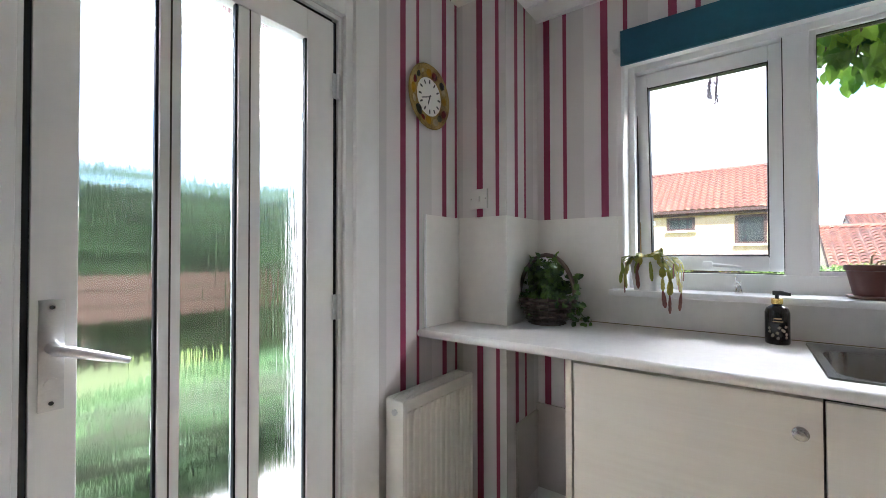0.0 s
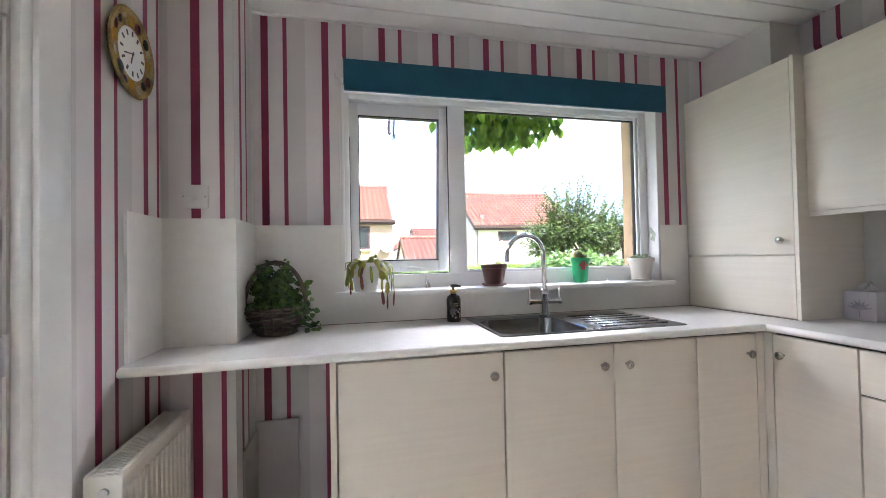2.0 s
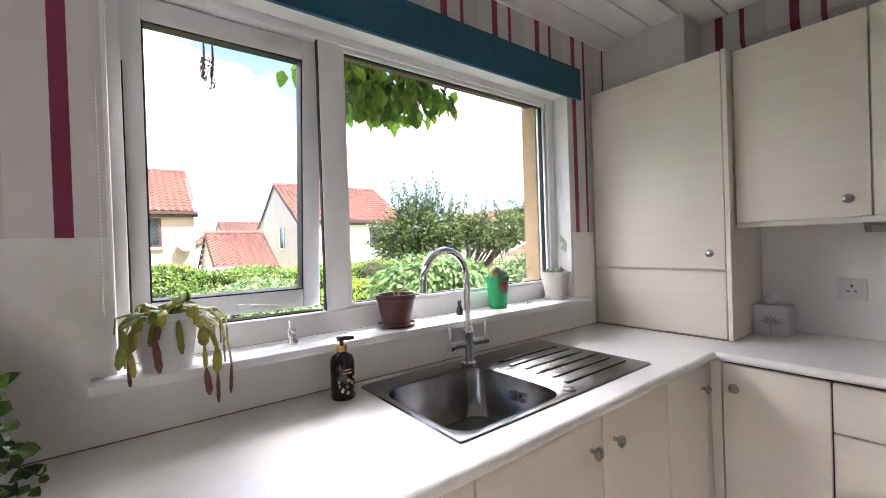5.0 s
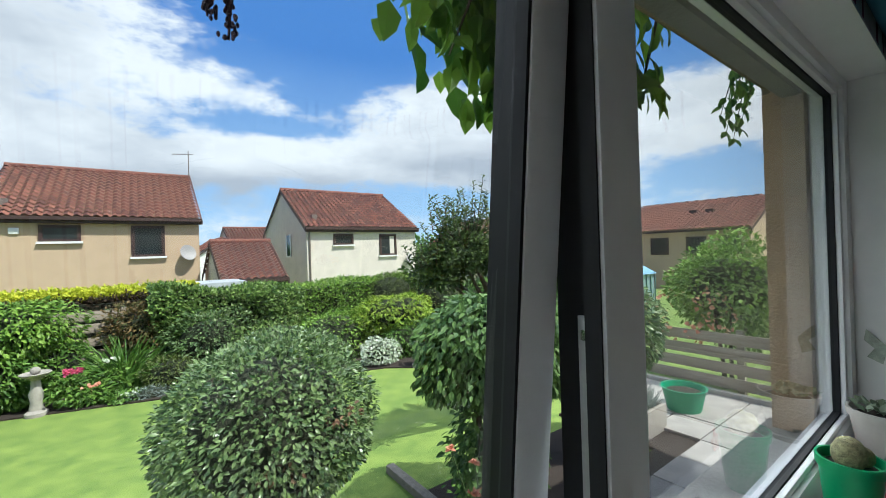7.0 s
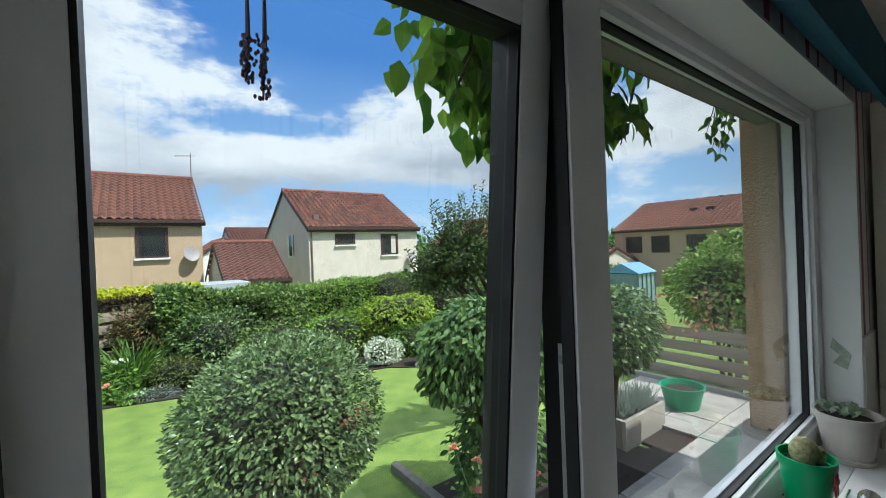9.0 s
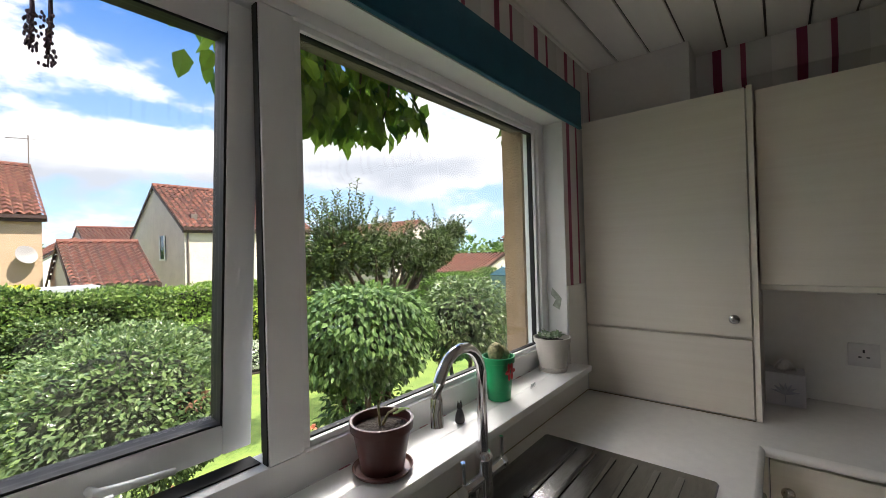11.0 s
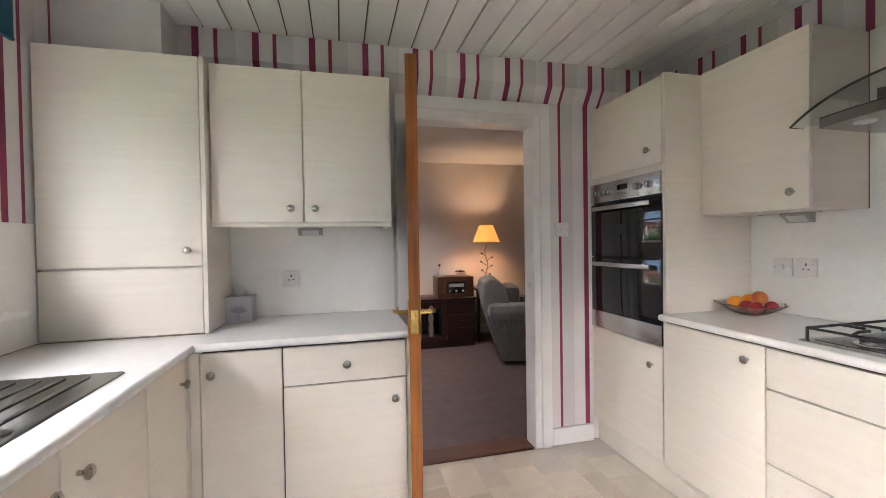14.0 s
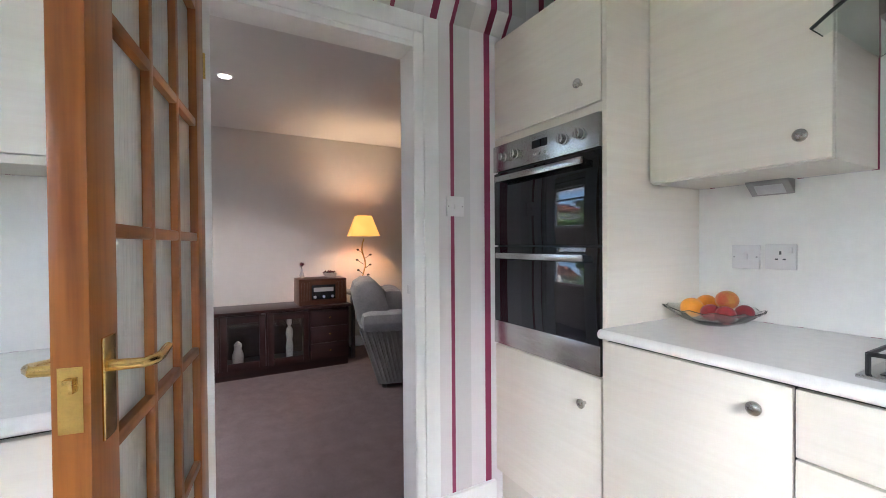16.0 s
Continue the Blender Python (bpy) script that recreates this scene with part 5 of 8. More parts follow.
def pot(name, label, cat, c, r0, r1, h, material, rim=0.012):
    o = thing(name, label, cat, c)
    part("pot", lathe(B(), c, [(r0, 0), (r0 + (r1 - r0) * 0.85, h - rim * 1.6), (r1 * 1.03, h - rim * 1.5), (r1 * 1.05, h), (r1 * 0.96, h), (r1 * 0.93, h - 0.018), (0.01, h - 0.02)], 32), material, o)
    part("soil", lathe(B(), (c[0], c[1], c[2] + h - 0.021), [(r1 * 0.93, 0), (r1 * 0.8, 0.004), (0.01, 0.006)], 24), M_SOIL, o)
    return o


SZ = 1.0665
# white pot with a trailing christmas cactus
o = pot("cactus_pot", "wilting trailing cactus in a white glazed pot", "plant", (0.262, 2.555, SZ), 0.052, 0.070, 0.135, mat("white_glaze", (0.72, 0.72, 0.70), 0.25, vary=0.08, scale=14))
seg_mats = [mat("cactus_green", (0.20, 0.25, 0.03), 0.45, vary=0.4, scale=30), mat("cactus_olive", (0.34, 0.31, 0.05), 0.45, vary=0.4, scale=30), mat("cactus_red", (0.20, 0.06, 0.045), 0.45, vary=0.4, scale=30)]
PC = Vector((0.262, 2.555, SZ + 0.125))
rng = random.Random(5)
def cactus_branch(a, reach, drop, n, tip_mat, body_mat, lift):
    """A chain of flat jointed segments that arches over the rim and hangs."""
    side = Vector((-math.sin(a), math.cos(a), 0))
    bm, br = B(), None
    prev = PC + Vector((math.cos(a) * 0.02, math.sin(a) * 0.02, -0.006))
    for s in range(1, n + 1):
        t_ = s / n
        out = 0.02 + reach * math.sin(min(1.0, t_ * 1.25) * 1.57)
        q = PC + Vector((math.cos(a) * out, math.sin(a) * out, lift * math.sin(t_ * 2.6) - drop * t_ ** 1.7)) + side * rng.uniform(-0.009, 0.009)
        d = q - prev
        w_ = (0.011 if s < n else 0.008) * rng.uniform(0.8, 1.2)
        face = d.cross(side + Vector((rng.gauss(0, 0.3), rng.gauss(0, 0.3), rng.gauss(0, 0.3)))).normalized()
        sd = face.cross(d).normalized()
        if s == n:
            br = part("branch", bm, body_mat, o)
            bm = B()
        ring_ = [(0.0, 0.25), (0.2, 0.7), (0.5, 1.0), (0.62, 0.86), (0.8, 0.98), (1.0, 0.35)]
        fr = [[bm.verts.new(prev + d * u_ * 1.04 + sd * w_ * v_ * k_ + face * f_ * (0.0022 - 0.0012 * abs(k_))) for k_, f_ in ((-1, 0), (-0.4, 1), (0.4, 1), (1, 0), (0.4, -1), (-0.4, -1))] for u_, v_ in ring_]
        for p_, q_ in zip(fr, fr[1:]):
            for k_ in range(6):
                bm.faces.new((p_[k_], p_[(k_ + 1) % 6], q_[(k_ + 1) % 6], q_[k_]))
        bm.faces.new(fr[0])
        bm.faces.new(fr[-1])
        prev = q
    part("tip", bm, tip_mat, br)


for k in range(34):
    a = rng.uniform(0, 6.28)
    reach, drop = rng.uniform(0.05, 0.115), rng.uniform(0.03, 0.14)
    if math.sin(a) > 0.3:
        reach, drop = reach * 0.55, drop * 0.4
    cactus_branch(a, reach, drop, rng.choice((3, 4, 5)), seg_mats[2 if k % 4 == 1 else k % 2], seg_mats[k % 2], rng.uniform(0.02, 0.06))
for a, reach, drop in ((-0.95, 0.10, 0.20), (-0.75, 0.115, 0.22), (-0.35, 0.105, 0.15), (-0.55, 0.125, 0.21), (-0.1, 0.11, 0.10), (-2.3, 0.09, 0.15)):
    cactus_branch(a, reach, drop, 6, seg_mats[2], seg_mats[1], 0.035)

# figures, bottle and pots along the sill
def cat_figure(c, h, material, label, tail):
    bm = lathe(B(), c, [(0.011, 0), (0.014, h * 0.1), (0.012, h * 0.35), (0.007, h * 0.58), (0.004, h * 0.62)], 16)
    ball(bm, (c[0], c[1], c[2] + h * 0.72), h * 0.15, (1, 0.8, 0.95), 2)
    for s in (-1, 1):
        cyl(bm, (c[0] + s * h * 0.09, c[1], c[2] + h * 0.8), (c[0] + s * h * 0.11, c[1], c[2] + h * 0.98), h * 0.055, 0.0005, 8)
    if tail:
        tube(bm, [(c[0] - 0.008, c[1] + 0.004, c[2] + h * 0.2), (c[0] - 0.012, c[1] + 0.006, c[2] + h * 0.7), (c[0] - 0.008, c[1] + 0.004, c[2] + h * 1.05), (c[0] - 0.010, c[1], c[2] + h * 1.35)], 0.002, 6)
    return single("cat_ornament", bm, material, label, "ornament", at=c)


cat_figure((0.566, 2.572, SZ), 0.05, M_CHROME, "small silver cat ornament on the window board", True)
cat_figure((1.209, 2.594, SZ), 0.062, M_DARK, "small black cat ornament on the window board", False)
sp = thing("soap_dispenser", "dark amber glass soap pump bottle with a gilt collar", "soap bottle", (0.672, 2.478, 0.9115))
SC = (0.672, 2.478, 0.9115)
part("bottle", lathe(B(), SC, [(0.031, 0), (0.034, 0.004), (0.034, 0.105), (0.029, 0.120), (0.014, 0.130), (0.014, 0.136)], 28), mat("dark_amber_glass", (0.018, 0.012, 0.009), 0.12, vary=0.3, scale=20), sp)
part("collar", lathe(B(), (SC[0], SC[1], SC[2] + 0.134), [(0.016, 0), (0.016, 0.018), (0.008, 0.020)], 20), M_BRASS, sp, "gilt collar")
bm = cyl(B(), (SC[0], SC[1], SC[2] + 0.15), (SC[0], SC[1], SC[2] + 0.168), 0.006)
tube(bm, [(SC[0] - 0.012, SC[1], SC[2] + 0.170), (SC[0] + 0.012, SC[1], SC[2] + 0.170), (SC[0] + 0.036, SC[1] - 0.004, SC[2] + 0.167)], [0.008, 0.008, 0.0045])
part("pump", bm, M_DARK, sp)
for z, w_, h_ in ((0.085, 0.020, 0.004), (0.076, 0.026, 0.003)):
    bm = B()
    for k in range(7):
        a0, a1 = radians(-90 - w_ * 900 + k * w_ * 257), radians(-90 - w_ * 900 + (k + 1) * w_ * 257)
        f = [bm.verts.new((SC[0] + 0.0345 * math.cos(a), SC[1] + 0.0345 * math.sin(a), SC[2] + zz)) for a, zz in ((a0, z), (a1, z), (a1, z + h_), (a0, z + h_))]
        bm.faces.new(f)
    part("label_line", bm, mat("label_gold", (0.45, 0.33, 0.17), 0.4, vary=0.2), sp)
bm = B()
for k in range(12):
    a, z = radians(-90 + 40 * math.sin(k * 1.9)), 0.022 + 0.0035 * k
    ball(bm, (SC[0] + 0.034 * math.cos(a), SC[1] + 0.034 * math.sin(a), SC[2] + z), 0.0055, (1, 0.35, 1), 1)
part("label_motif", bm, mat("label_cream", (0.42, 0.36, 0.26), 0.5, vary=0.3), sp)

o = pot("plant_pot", "brown plastic plant pot with a dying seedling on a saucer", "plant pot", (0.918, 2.583, SZ + 0.006), 0.046, 0.066, 0.105, mat("brown_plastic", (0.075, 0.020, 0.016), 0.35, vary=0.15, scale=20))
part("saucer", lathe(B(), (0.918, 2.583, SZ), [(0.048, 0), (0.062, 0.004), (0.066, 0.012), (0.063, 0.013), (0.058, 0.006), (0.01, 0.006)], 28), mat("brown_saucer", (0.14, 0.06, 0.045), 0.35, vary=0.15), o)
bm = B()
for p in ([(0, 0, 0), (0.01, -0.01, 0.03), (0.03, -0.02, 0.035)], [(0.01, 0.01, 0), (0.02, 0, 0.025), (0.045, 0.0, 0.028)], [(-0.005, 0, 0), (0.0, 0.01, 0.045), (0.01, 0.01, 0.062)]):
    tube(bm, [(0.918 + x, 2.583 + y, SZ + 0.092 + z) for x, y, z in p], 0.0028, 6)
part("stem", bm, mat("dry_stem", (0.30, 0.27, 0.13), 0.7, vary=0.3), o)
leaf_cloud("leaves", [((0.94 + 0.01 * k, 2.57 + 0.006 * k, SZ + 0.115), (1, 0.4 - 0.3 * k, -0.2), (0, 0, 1), 0.035, 0.014) for k in range(4)], L_BRIGHT, o)

o = pot("cactus_pot", "two small cacti in a green tapered pot with a red flower", "plant", (1.430, 2.605, SZ), 0.036, 0.050, 0.135, mat("green_glaze", (0.012, 0.30, 0.11), 0.28, vary=0.12, scale=14))
for dx, dy, s in ((-0.012, 0.0, 0.026), (0.026, 0.004, 0.018), (0.012, -0.018, 0.015)):
    bm = ball(B(), (1.43 + dx, 2.605 + dy, SZ + 0.128 + s * 0.7), s, (1, 1, 1.25), 3)
    for v in bm.verts:
        a = math.atan2(v.co.y - 2.605 - dy, v.co.x - 1.43 - dx)
        k = 1 + 0.06 * math.cos(14 * a)
        v.co.x, v.co.y = 1.43 + dx + (v.co.x - 1.43 - dx) * k, 2.605 + dy + (v.co.y - 2.605 - dy) * k
    part("cactus", bm, mat("cactus_spines", (0.36, 0.34, 0.17), 0.8, vary=0.5, scale=120, bump=0.6, bump_scale=300), o)
bm = B()
FC = Vector((1.43 - 0.012, 2.605 - 0.049, SZ + 0.095))
for k in range(6):
    a = k * math.pi / 3
    ball(bm, FC + Vector((0.016 * math.cos(a), -0.001, 0.016 * math.sin(a))), 0.011, (1.2 if abs(math.cos(a)) > 0.6 else 0.6, 0.25, 0.6 if abs(math.cos(a)) > 0.6 else 1.2), 2)
part("flower", bm, mat("red_flower", (0.50, 0.055, 0.06), 0.5, vary=0.3, scale=60), o, "red relief flower")

o = pot("plant_pot", "cream ceramic pot with a small succulent", "plant pot", (1.812, 2.598, SZ), 0.048, 0.068, 0.128, mat("cream_glaze", (0.56, 0.51, 0.46), 0.35, vary=0.1, scale=16))
part("saucer", lathe(B(), (1.812, 2.598, SZ), [(0.053, 0), (0.056, 0.012), (0.052, 0.014)], 28), mat("cream_glaze", CREAM), o)
rng = random.Random(8)
leaf_cloud("leaves", [((1.812 + rng.gauss(0, 0.025), 2.598 + rng.gauss(0, 0.02), SZ + 0.125), (rng.gauss(0, 1), rng.gauss(0, 1), 0.7), (0, 0, 1), 0.03, 0.018) for _ in range(40)], leaf_mat("succulent_leaf", (0.36, 0.42, 0.30), (0.16, 0.22, 0.12), 0.5), o)
single("butterfly_sticker", extrude_poly(B(), [(WX1 - 0.0045, 2.60, 1.33), (WX1 - 0.0045, 2.612, 1.345), (WX1 - 0.0045, 2.64, 1.375), (WX1 - 0.0045, 2.645, 1.345), (WX1 - 0.0045, 2.625, 1.325), (WX1 - 0.0045, 2.64, 1.30), (WX1 - 0.0045, 2.61, 1.285)], (-0.002, 0, 0)), mat("sticker_green", (0.40, 0.44, 0.36), 0.5, vary=0.4, scale=60), "faded green butterfly sticker on the window reveal", "sticker")
bm = B()
for k in range(3):
    tube(bm, [(1.565 + 0.012 * k, 2.565, SZ), (1.568 + 0.012 * k, 2.563, SZ + 0.014), (1.573 + 0.012 * k, 2.566, SZ + 0.003)], 0.0025, 6)
single("bird_ornament", bm, M_CHROME, "tiny silver ornament on the window board", "ornament")

tb = thing("tissue_box", "pale lilac tissue box with a grey leaf print", "tissue box", (2.40, 1.905, 0.9115))
part("carton", boxes((2.345, 2.455, 1.845, 1.965, 0.9115, 1.036), bevel=0.003), mat("lilac_card", (0.60, 0.575, 0.60), 0.7, vary=0.06), tb)
rng = random.Random(3)
bm = B()
for k in range(7):
    a = radians(20 + 24 * k)
    d = Vector((0, math.cos(a), math.sin(a)))
    tube(bm, [(2.3445, 1.905, 0.955), Vector((2.3445, 1.905, 0.955)) + d * 0.02 + Vector((0, 0, 0.004)), Vector((2.3445, 1.905, 0.955)) + d * 0.045], [0.0015, 0.006, 0.001], 6)
tube(bm, [(2.3445, 1.905, 0.925), (2.3445, 1.905, 0.96)], 0.002, 6)
part("leaf_print", bm, mat("print_grey", (0.42, 0.41, 0.48), 0.7, vary=0.2), tb)
bm = B()
vs = []
for i in range(7):
    row = []
    for j in range(5):
        row.append(bm.verts.new((2.40 + 0.012 * math.sin(i * 1.3 + j), 1.87 + 0.011 * i, 1.034 + 0.05 * j / 4 * math.sin(math.pi * (i + 0.6) / 7.2) + 0.004 * math.sin(j * 2 + i))))
    vs.append(row)
for i in range(6):
    for j in range(4):
        bm.faces.new((vs[i][j], vs[i + 1][j], vs[i + 1][j + 1], vs[i][j + 1]))
tis = part("tissue", bm, mat("white_tissue", (0.80, 0.80, 0.78), 0.9, vary=0.05), tb)
tis.modifiers.new("thick", "SOLIDIFY").thickness = 0.0015

fb = thing("fruit_bowl", "cut glass bowl of oranges and apples on the worktop", "fruit bowl", (1.74, -0.50, 0.9115))
FB = Vector((1.74, -0.50, 0.9115))
bm = B()
rings = []
for r_, z in ((0.045, 0.001), (0.06, 0.004), (0.10, 0.022), (0.145, 0.052), (0.150, 0.055), (0.143, 0.056), (0.098, 0.028), (0.055, 0.010), (0.005, 0.009)):
    rings.append([bm.verts.new(FB + Vector(((r_ + 0.004 * math.cos(12 * a) * (r_ > 0.07)) * math.cos(a), (r_ + 0.004 * math.cos(12 * a) * (r_ > 0.07)) * 0.9 * math.sin(a), z + 0.004 * math.cos(12 * a) * (r_ > 0.12)))) for a in [2 * math.pi * k / 48 for k in range(48)]])
for p, q in zip(rings, rings[1:]):
    for k in range(48):
        bm.faces.new((p[k], p[(k + 1) % 48], q[(k + 1) % 48], q[k]))
bm.faces.new(rings[0])
bm.faces.new(rings[-1])
part("bowl", bm, glass("cut_glass", (0.93, 0.95, 0.94), 0.03, 1.5), fb, "cut glass bowl")
fruit = {"orange": mat("orange_peel", (0.80, 0.30, 0.012), 0.4, vary=0.15, scale=30, bump=0.25, bump_scale=250), "apple": mat("red_apple", (0.45, 0.07, 0.035), 0.3, vary=0.4, scale=35, second=(0.50, 0.30, 0.06)), "plum": mat("dark_red_apple", (0.24, 0.015, 0.02), 0.3, vary=0.4, scale=35)}
for kind_, dx, dy, dz, r_ in (("orange", 0.055, 0.02, 0.052, 0.037), ("orange", 0.045, -0.055, 0.060, 0.035), ("apple", -0.045, -0.005, 0.088, 0.034), ("plum", -0.015, 0.035, 0.045, 0.031), ("plum", -0.06, 0.035, 0.045, 0.030), ("plum", -0.09, -0.02, 0.05, 0.028)):
    single({"orange": "orange", "apple": "apple", "plum": "apple"}[kind_], ball(B(), (FB.x + dx, FB.y + dy, FB.z + dz), r_, (1, 1, 0.93), 3), fruit[kind_], {"orange": "ripe orange in the glass bowl", "apple": "red and yellow apple in the glass bowl", "plum": "dark red apple in the glass bowl"}[kind_], "fruit", "fruit in the bowl")

# ---- lounge things ----
sb = thing("sideboard", "dark mahogany sideboard with glazed doors", "sideboard", (5.2, 0.55, 0))
part("carcass", boxes((5.0, 5.42, -0.19, 0.19, 0.06, 0.58), (5.40, 5.42, 0.19, 1.36, 0.06, 0.58), (5.0, 5.40, 0.19, 1.36, 0.06, 0.09), (5.0, 5.40, 0.56, 0.575, 0.09, 0.58), (5.0, 5.40, 0.94, 0.955, 0.09, 0.58), (5.0, 5.40, 1.345, 1.36, 0.09, 0.58)), M_MAHOG, sb)
part("top", boxes((4.965, 5.44, -0.21, 1.38, 0.58, 0.605), bevel=0.006), M_MAHOG, sb)
part("plinth", boxes((5.01, 5.41, -0.18, 1.35, 0, 0.06)), M_MAHOG, sb)
for y0, y1 in ((0.20, 0.56), (0.58, 0.94), (0.96, 1.34)):
    d = part("door", boxes((4.985, 5.0, y0, y0 + 0.05, 0.09, 0.565), (4.985, 5.0, y1 - 0.05, y1, 0.09, 0.565), (4.985, 5.0, y0 + 0.05, y1 - 0.05, 0.09, 0.15), (4.985, 5.0, y0 + 0.05, y1 - 0.05, 0.50, 0.565), bevel=0.003), M_MAHOG, sb)
    part("pane", boxes((4.989, 4.993, y0 + 0.05, y1 - 0.05, 0.15, 0.50)), M_PANE, d)
for k in range(3):
    d = part("drawer_front", boxes((4.985, 5.0, -0.18, 0.18, 0.09 + 0.16 * k, 0.24 + 0.16 * k), bevel=0.004), M_MAHOG, sb)
    part("pull", ball(B(), (4.978, 0.0, 0.165 + 0.16 * k), 0.011), M_BRASS, d)
FIG = (5.09, 0.36, 0.09)
bm = lathe(B(), FIG, [(0.04, 0), (0.035, 0.02), (0.03, 0.05), (0.035, 0.14), (0.025, 0.20), (0.035, 0.26), (0.03, 0.30), (0.012, 0.33), (0.026, 0.36), (0.022, 0.40), (0.005, 0.42)], 16)
single("figurine", bm, mat("white_porcelain", (0.75, 0.73, 0.70), 0.25, vary=0.05), "white porcelain figurine behind the sideboard glass", "figurine", at=FIG)
bm = lathe(B(), (5.12, 0.80, 0.09), [(0.05, 0), (0.045, 0.03), (0.05, 0.10), (0.03, 0.16), (0.036, 0.20), (0.008, 0.23)], 16)
single("figurine", bm, mat("white_porcelain", (0.75, 0.73, 0.70)), "short porcelain figurine behind the sideboard glass", "figurine", at=(5.12, 0.80, 0.09))
bm = lathe(B(), (5.2, 1.05, 0.606), [(0.045, 0), (0.03, 0.03), (0.06, 0.10), (0.05, 0.17), (0.03, 0.20), (0.045, 0.22)], 18)
single("vase", bm, mat("dark_pottery", (0.05, 0.035, 0.03), 0.3, vary=0.4, scale=14), "dark pottery vase on the sideboard", "vase")
ra = thing("radio", "retro walnut radio with a black dial on the sideboard", "radio", (5.2, 0.05, 0.606))
part("case", boxes((5.04, 5.34, -0.185, 0.275, 0.606, 0.86), bevel=0.008), M_RADIO, ra)
part("dial_panel", boxes((5.034, 5.042, -0.07, 0.16, 0.66, 0.80), bevel=0.002), M_BLACKGLASS, ra)
for k in range(6):
    for y0 in (-0.165, 0.175):
        part("grille_slat", boxes((5.033, 5.041, y0 + 0.014 * k, y0 + 0.008 + 0.014 * k, 0.65, 0.83)), M_RADIO, ra)
for y in (-0.04, 0.045, 0.13):
    part("dial_knob", cyl(B(), (5.022, y, 0.685), (5.036, y, 0.685), 0.013), M_ALU, ra)
part("dial_scale", boxes((5.0325, 5.0345, -0.05, 0.14, 0.735, 0.775)), M_GREYPL, ra)
fl = thing("bud_vase", "glass bud vase with one red flower on the radio", "vase", (5.2, 0.22, 0.861))
part("vase", lathe(B(), (5.2, 0.22, 0.861), [(0.02, 0), (0.022, 0.03), (0.009, 0.07), (0.011, 0.09)], 14), mat("clear_vase", (0.5, 0.5, 0.5), 0.1, vary=0.1), fl)
bm = tube(B(), [(5.2, 0.22, 0.93), (5.2, 0.218, 0.99)], 0.003, 6)
part("stem", bm, MATS["green_stem"], fl)
part("flower", ball(B(), (5.2, 0.218, 1.0), 0.022, (1, 1, 0.8), 1), mat("dark_red_petal", (0.16, 0.012, 0.02), 0.6, vary=0.4, scale=60), fl)
du = thing("planter_bowl", "white china dish with dark flowers on the radio", "planter", (5.2, -0.06, 0.861))
part("dish", lathe(B(), (5.2, -0.06, 0.861), [(0.04, 0), (0.05, 0.008), (0.075, 0.045), (0.07, 0.047)], 18), mat("white_porcelain", (0.75, 0.73, 0.70)), du)
rng = random.Random(2)
leaf_cloud("flowers", [((5.2 + rng.gauss(0, 0.025), -0.06 + rng.gauss(0, 0.03), 0.90), (rng.gauss(0, 1), rng.gauss(0, 1), 1), (0, 0, 1), 0.035, 0.02) for _ in range(50)], leaf_mat("dark_petal", (0.12, 0.02, 0.04), (0.02, 0.03, 0.012), 0.6), du)

st = thing("side_table", "small dark side table behind the armchair", "table", (5.36, -0.47, 0))
part("tabletop", boxes((5.16, 5.56, -0.68, -0.26, 0.66, 0.685), bevel=0.004), M_MAHOG, st)
for x in (5.19, 5.53):
    for y in (-0.65, -0.29):
        part("leg", boxes((x - 0.018, x + 0.018, y - 0.018, y + 0.018, 0, 0.66)), M_MAHOG, st)
LC = Vector((5.30, -0.45, 0.686))
tl = thing("table_lamp", "lit table lamp with a tapered square cream shade and floral stem", "lamp", LC)
part("base", lathe(B(), LC, [(0.06, 0), (0.055, 0.015), (0.015, 0.03)], 18), M_CAST, tl)
part("stem", tube(B(), [LC + Vector((0.01 * math.sin(k), 0.018 * math.sin(k * 1.1), 0.03 + 0.06 * k)) for k in range(10)], 0.007, 8), M_BRASS, tl)
rng = random.Random(6)
for k in range(7):
    z = 0.12 + 0.055 * k
    c = LC + Vector((rng.uniform(-0.03, 0.03), (-1) ** k * rng.uniform(0.04, 0.085), z))
    b_ = part("twig", tube(B(), [LC + Vector((0, 0, z - 0.05)), c], 0.003, 6), M_CAST, tl)
    part("metal_flower", ball(B(), c, 0.018, (1, 1, 0.7), 1), M_CAST, b_)
bm = B()
lo = [bm.verts.new(LC + Vector((sx * 0.14, sy * 0.14, 0.60))) for sx, sy in ((-1, -1), (1, -1), (1, 1), (-1, 1))]
hi = [bm.verts.new(LC + Vector((sx * 0.072, sy * 0.072, 0.82))) for sx, sy in ((-1, -1), (1, -1), (1, 1), (-1, 1))]
for k in range(4):
    bm.faces.new((lo[k], lo[(k + 1) % 4], hi[(k + 1) % 4], hi[k]))
M_SHADE = glow("lit_lampshade", (1.0, 0.42, 0.085), 0.14)
sh = part("shade", bm, M_SHADE, tl, "glowing cream fabric shade")
sh.modifiers.new("thick", "SOLIDIFY").thickness = 0.003
part("bulb", ball(B(), LC + Vector((0, 0, 0.68)), 0.03), glow("warm_bulb", (1.0, 0.62, 0.28), 12.0), tl)
lamp("table_lamp_light", "POINT", pose(LC.x, LC.y, LC.z + 0.74), 3.1, (1.0, 0.68, 0.40), radius=0.04)

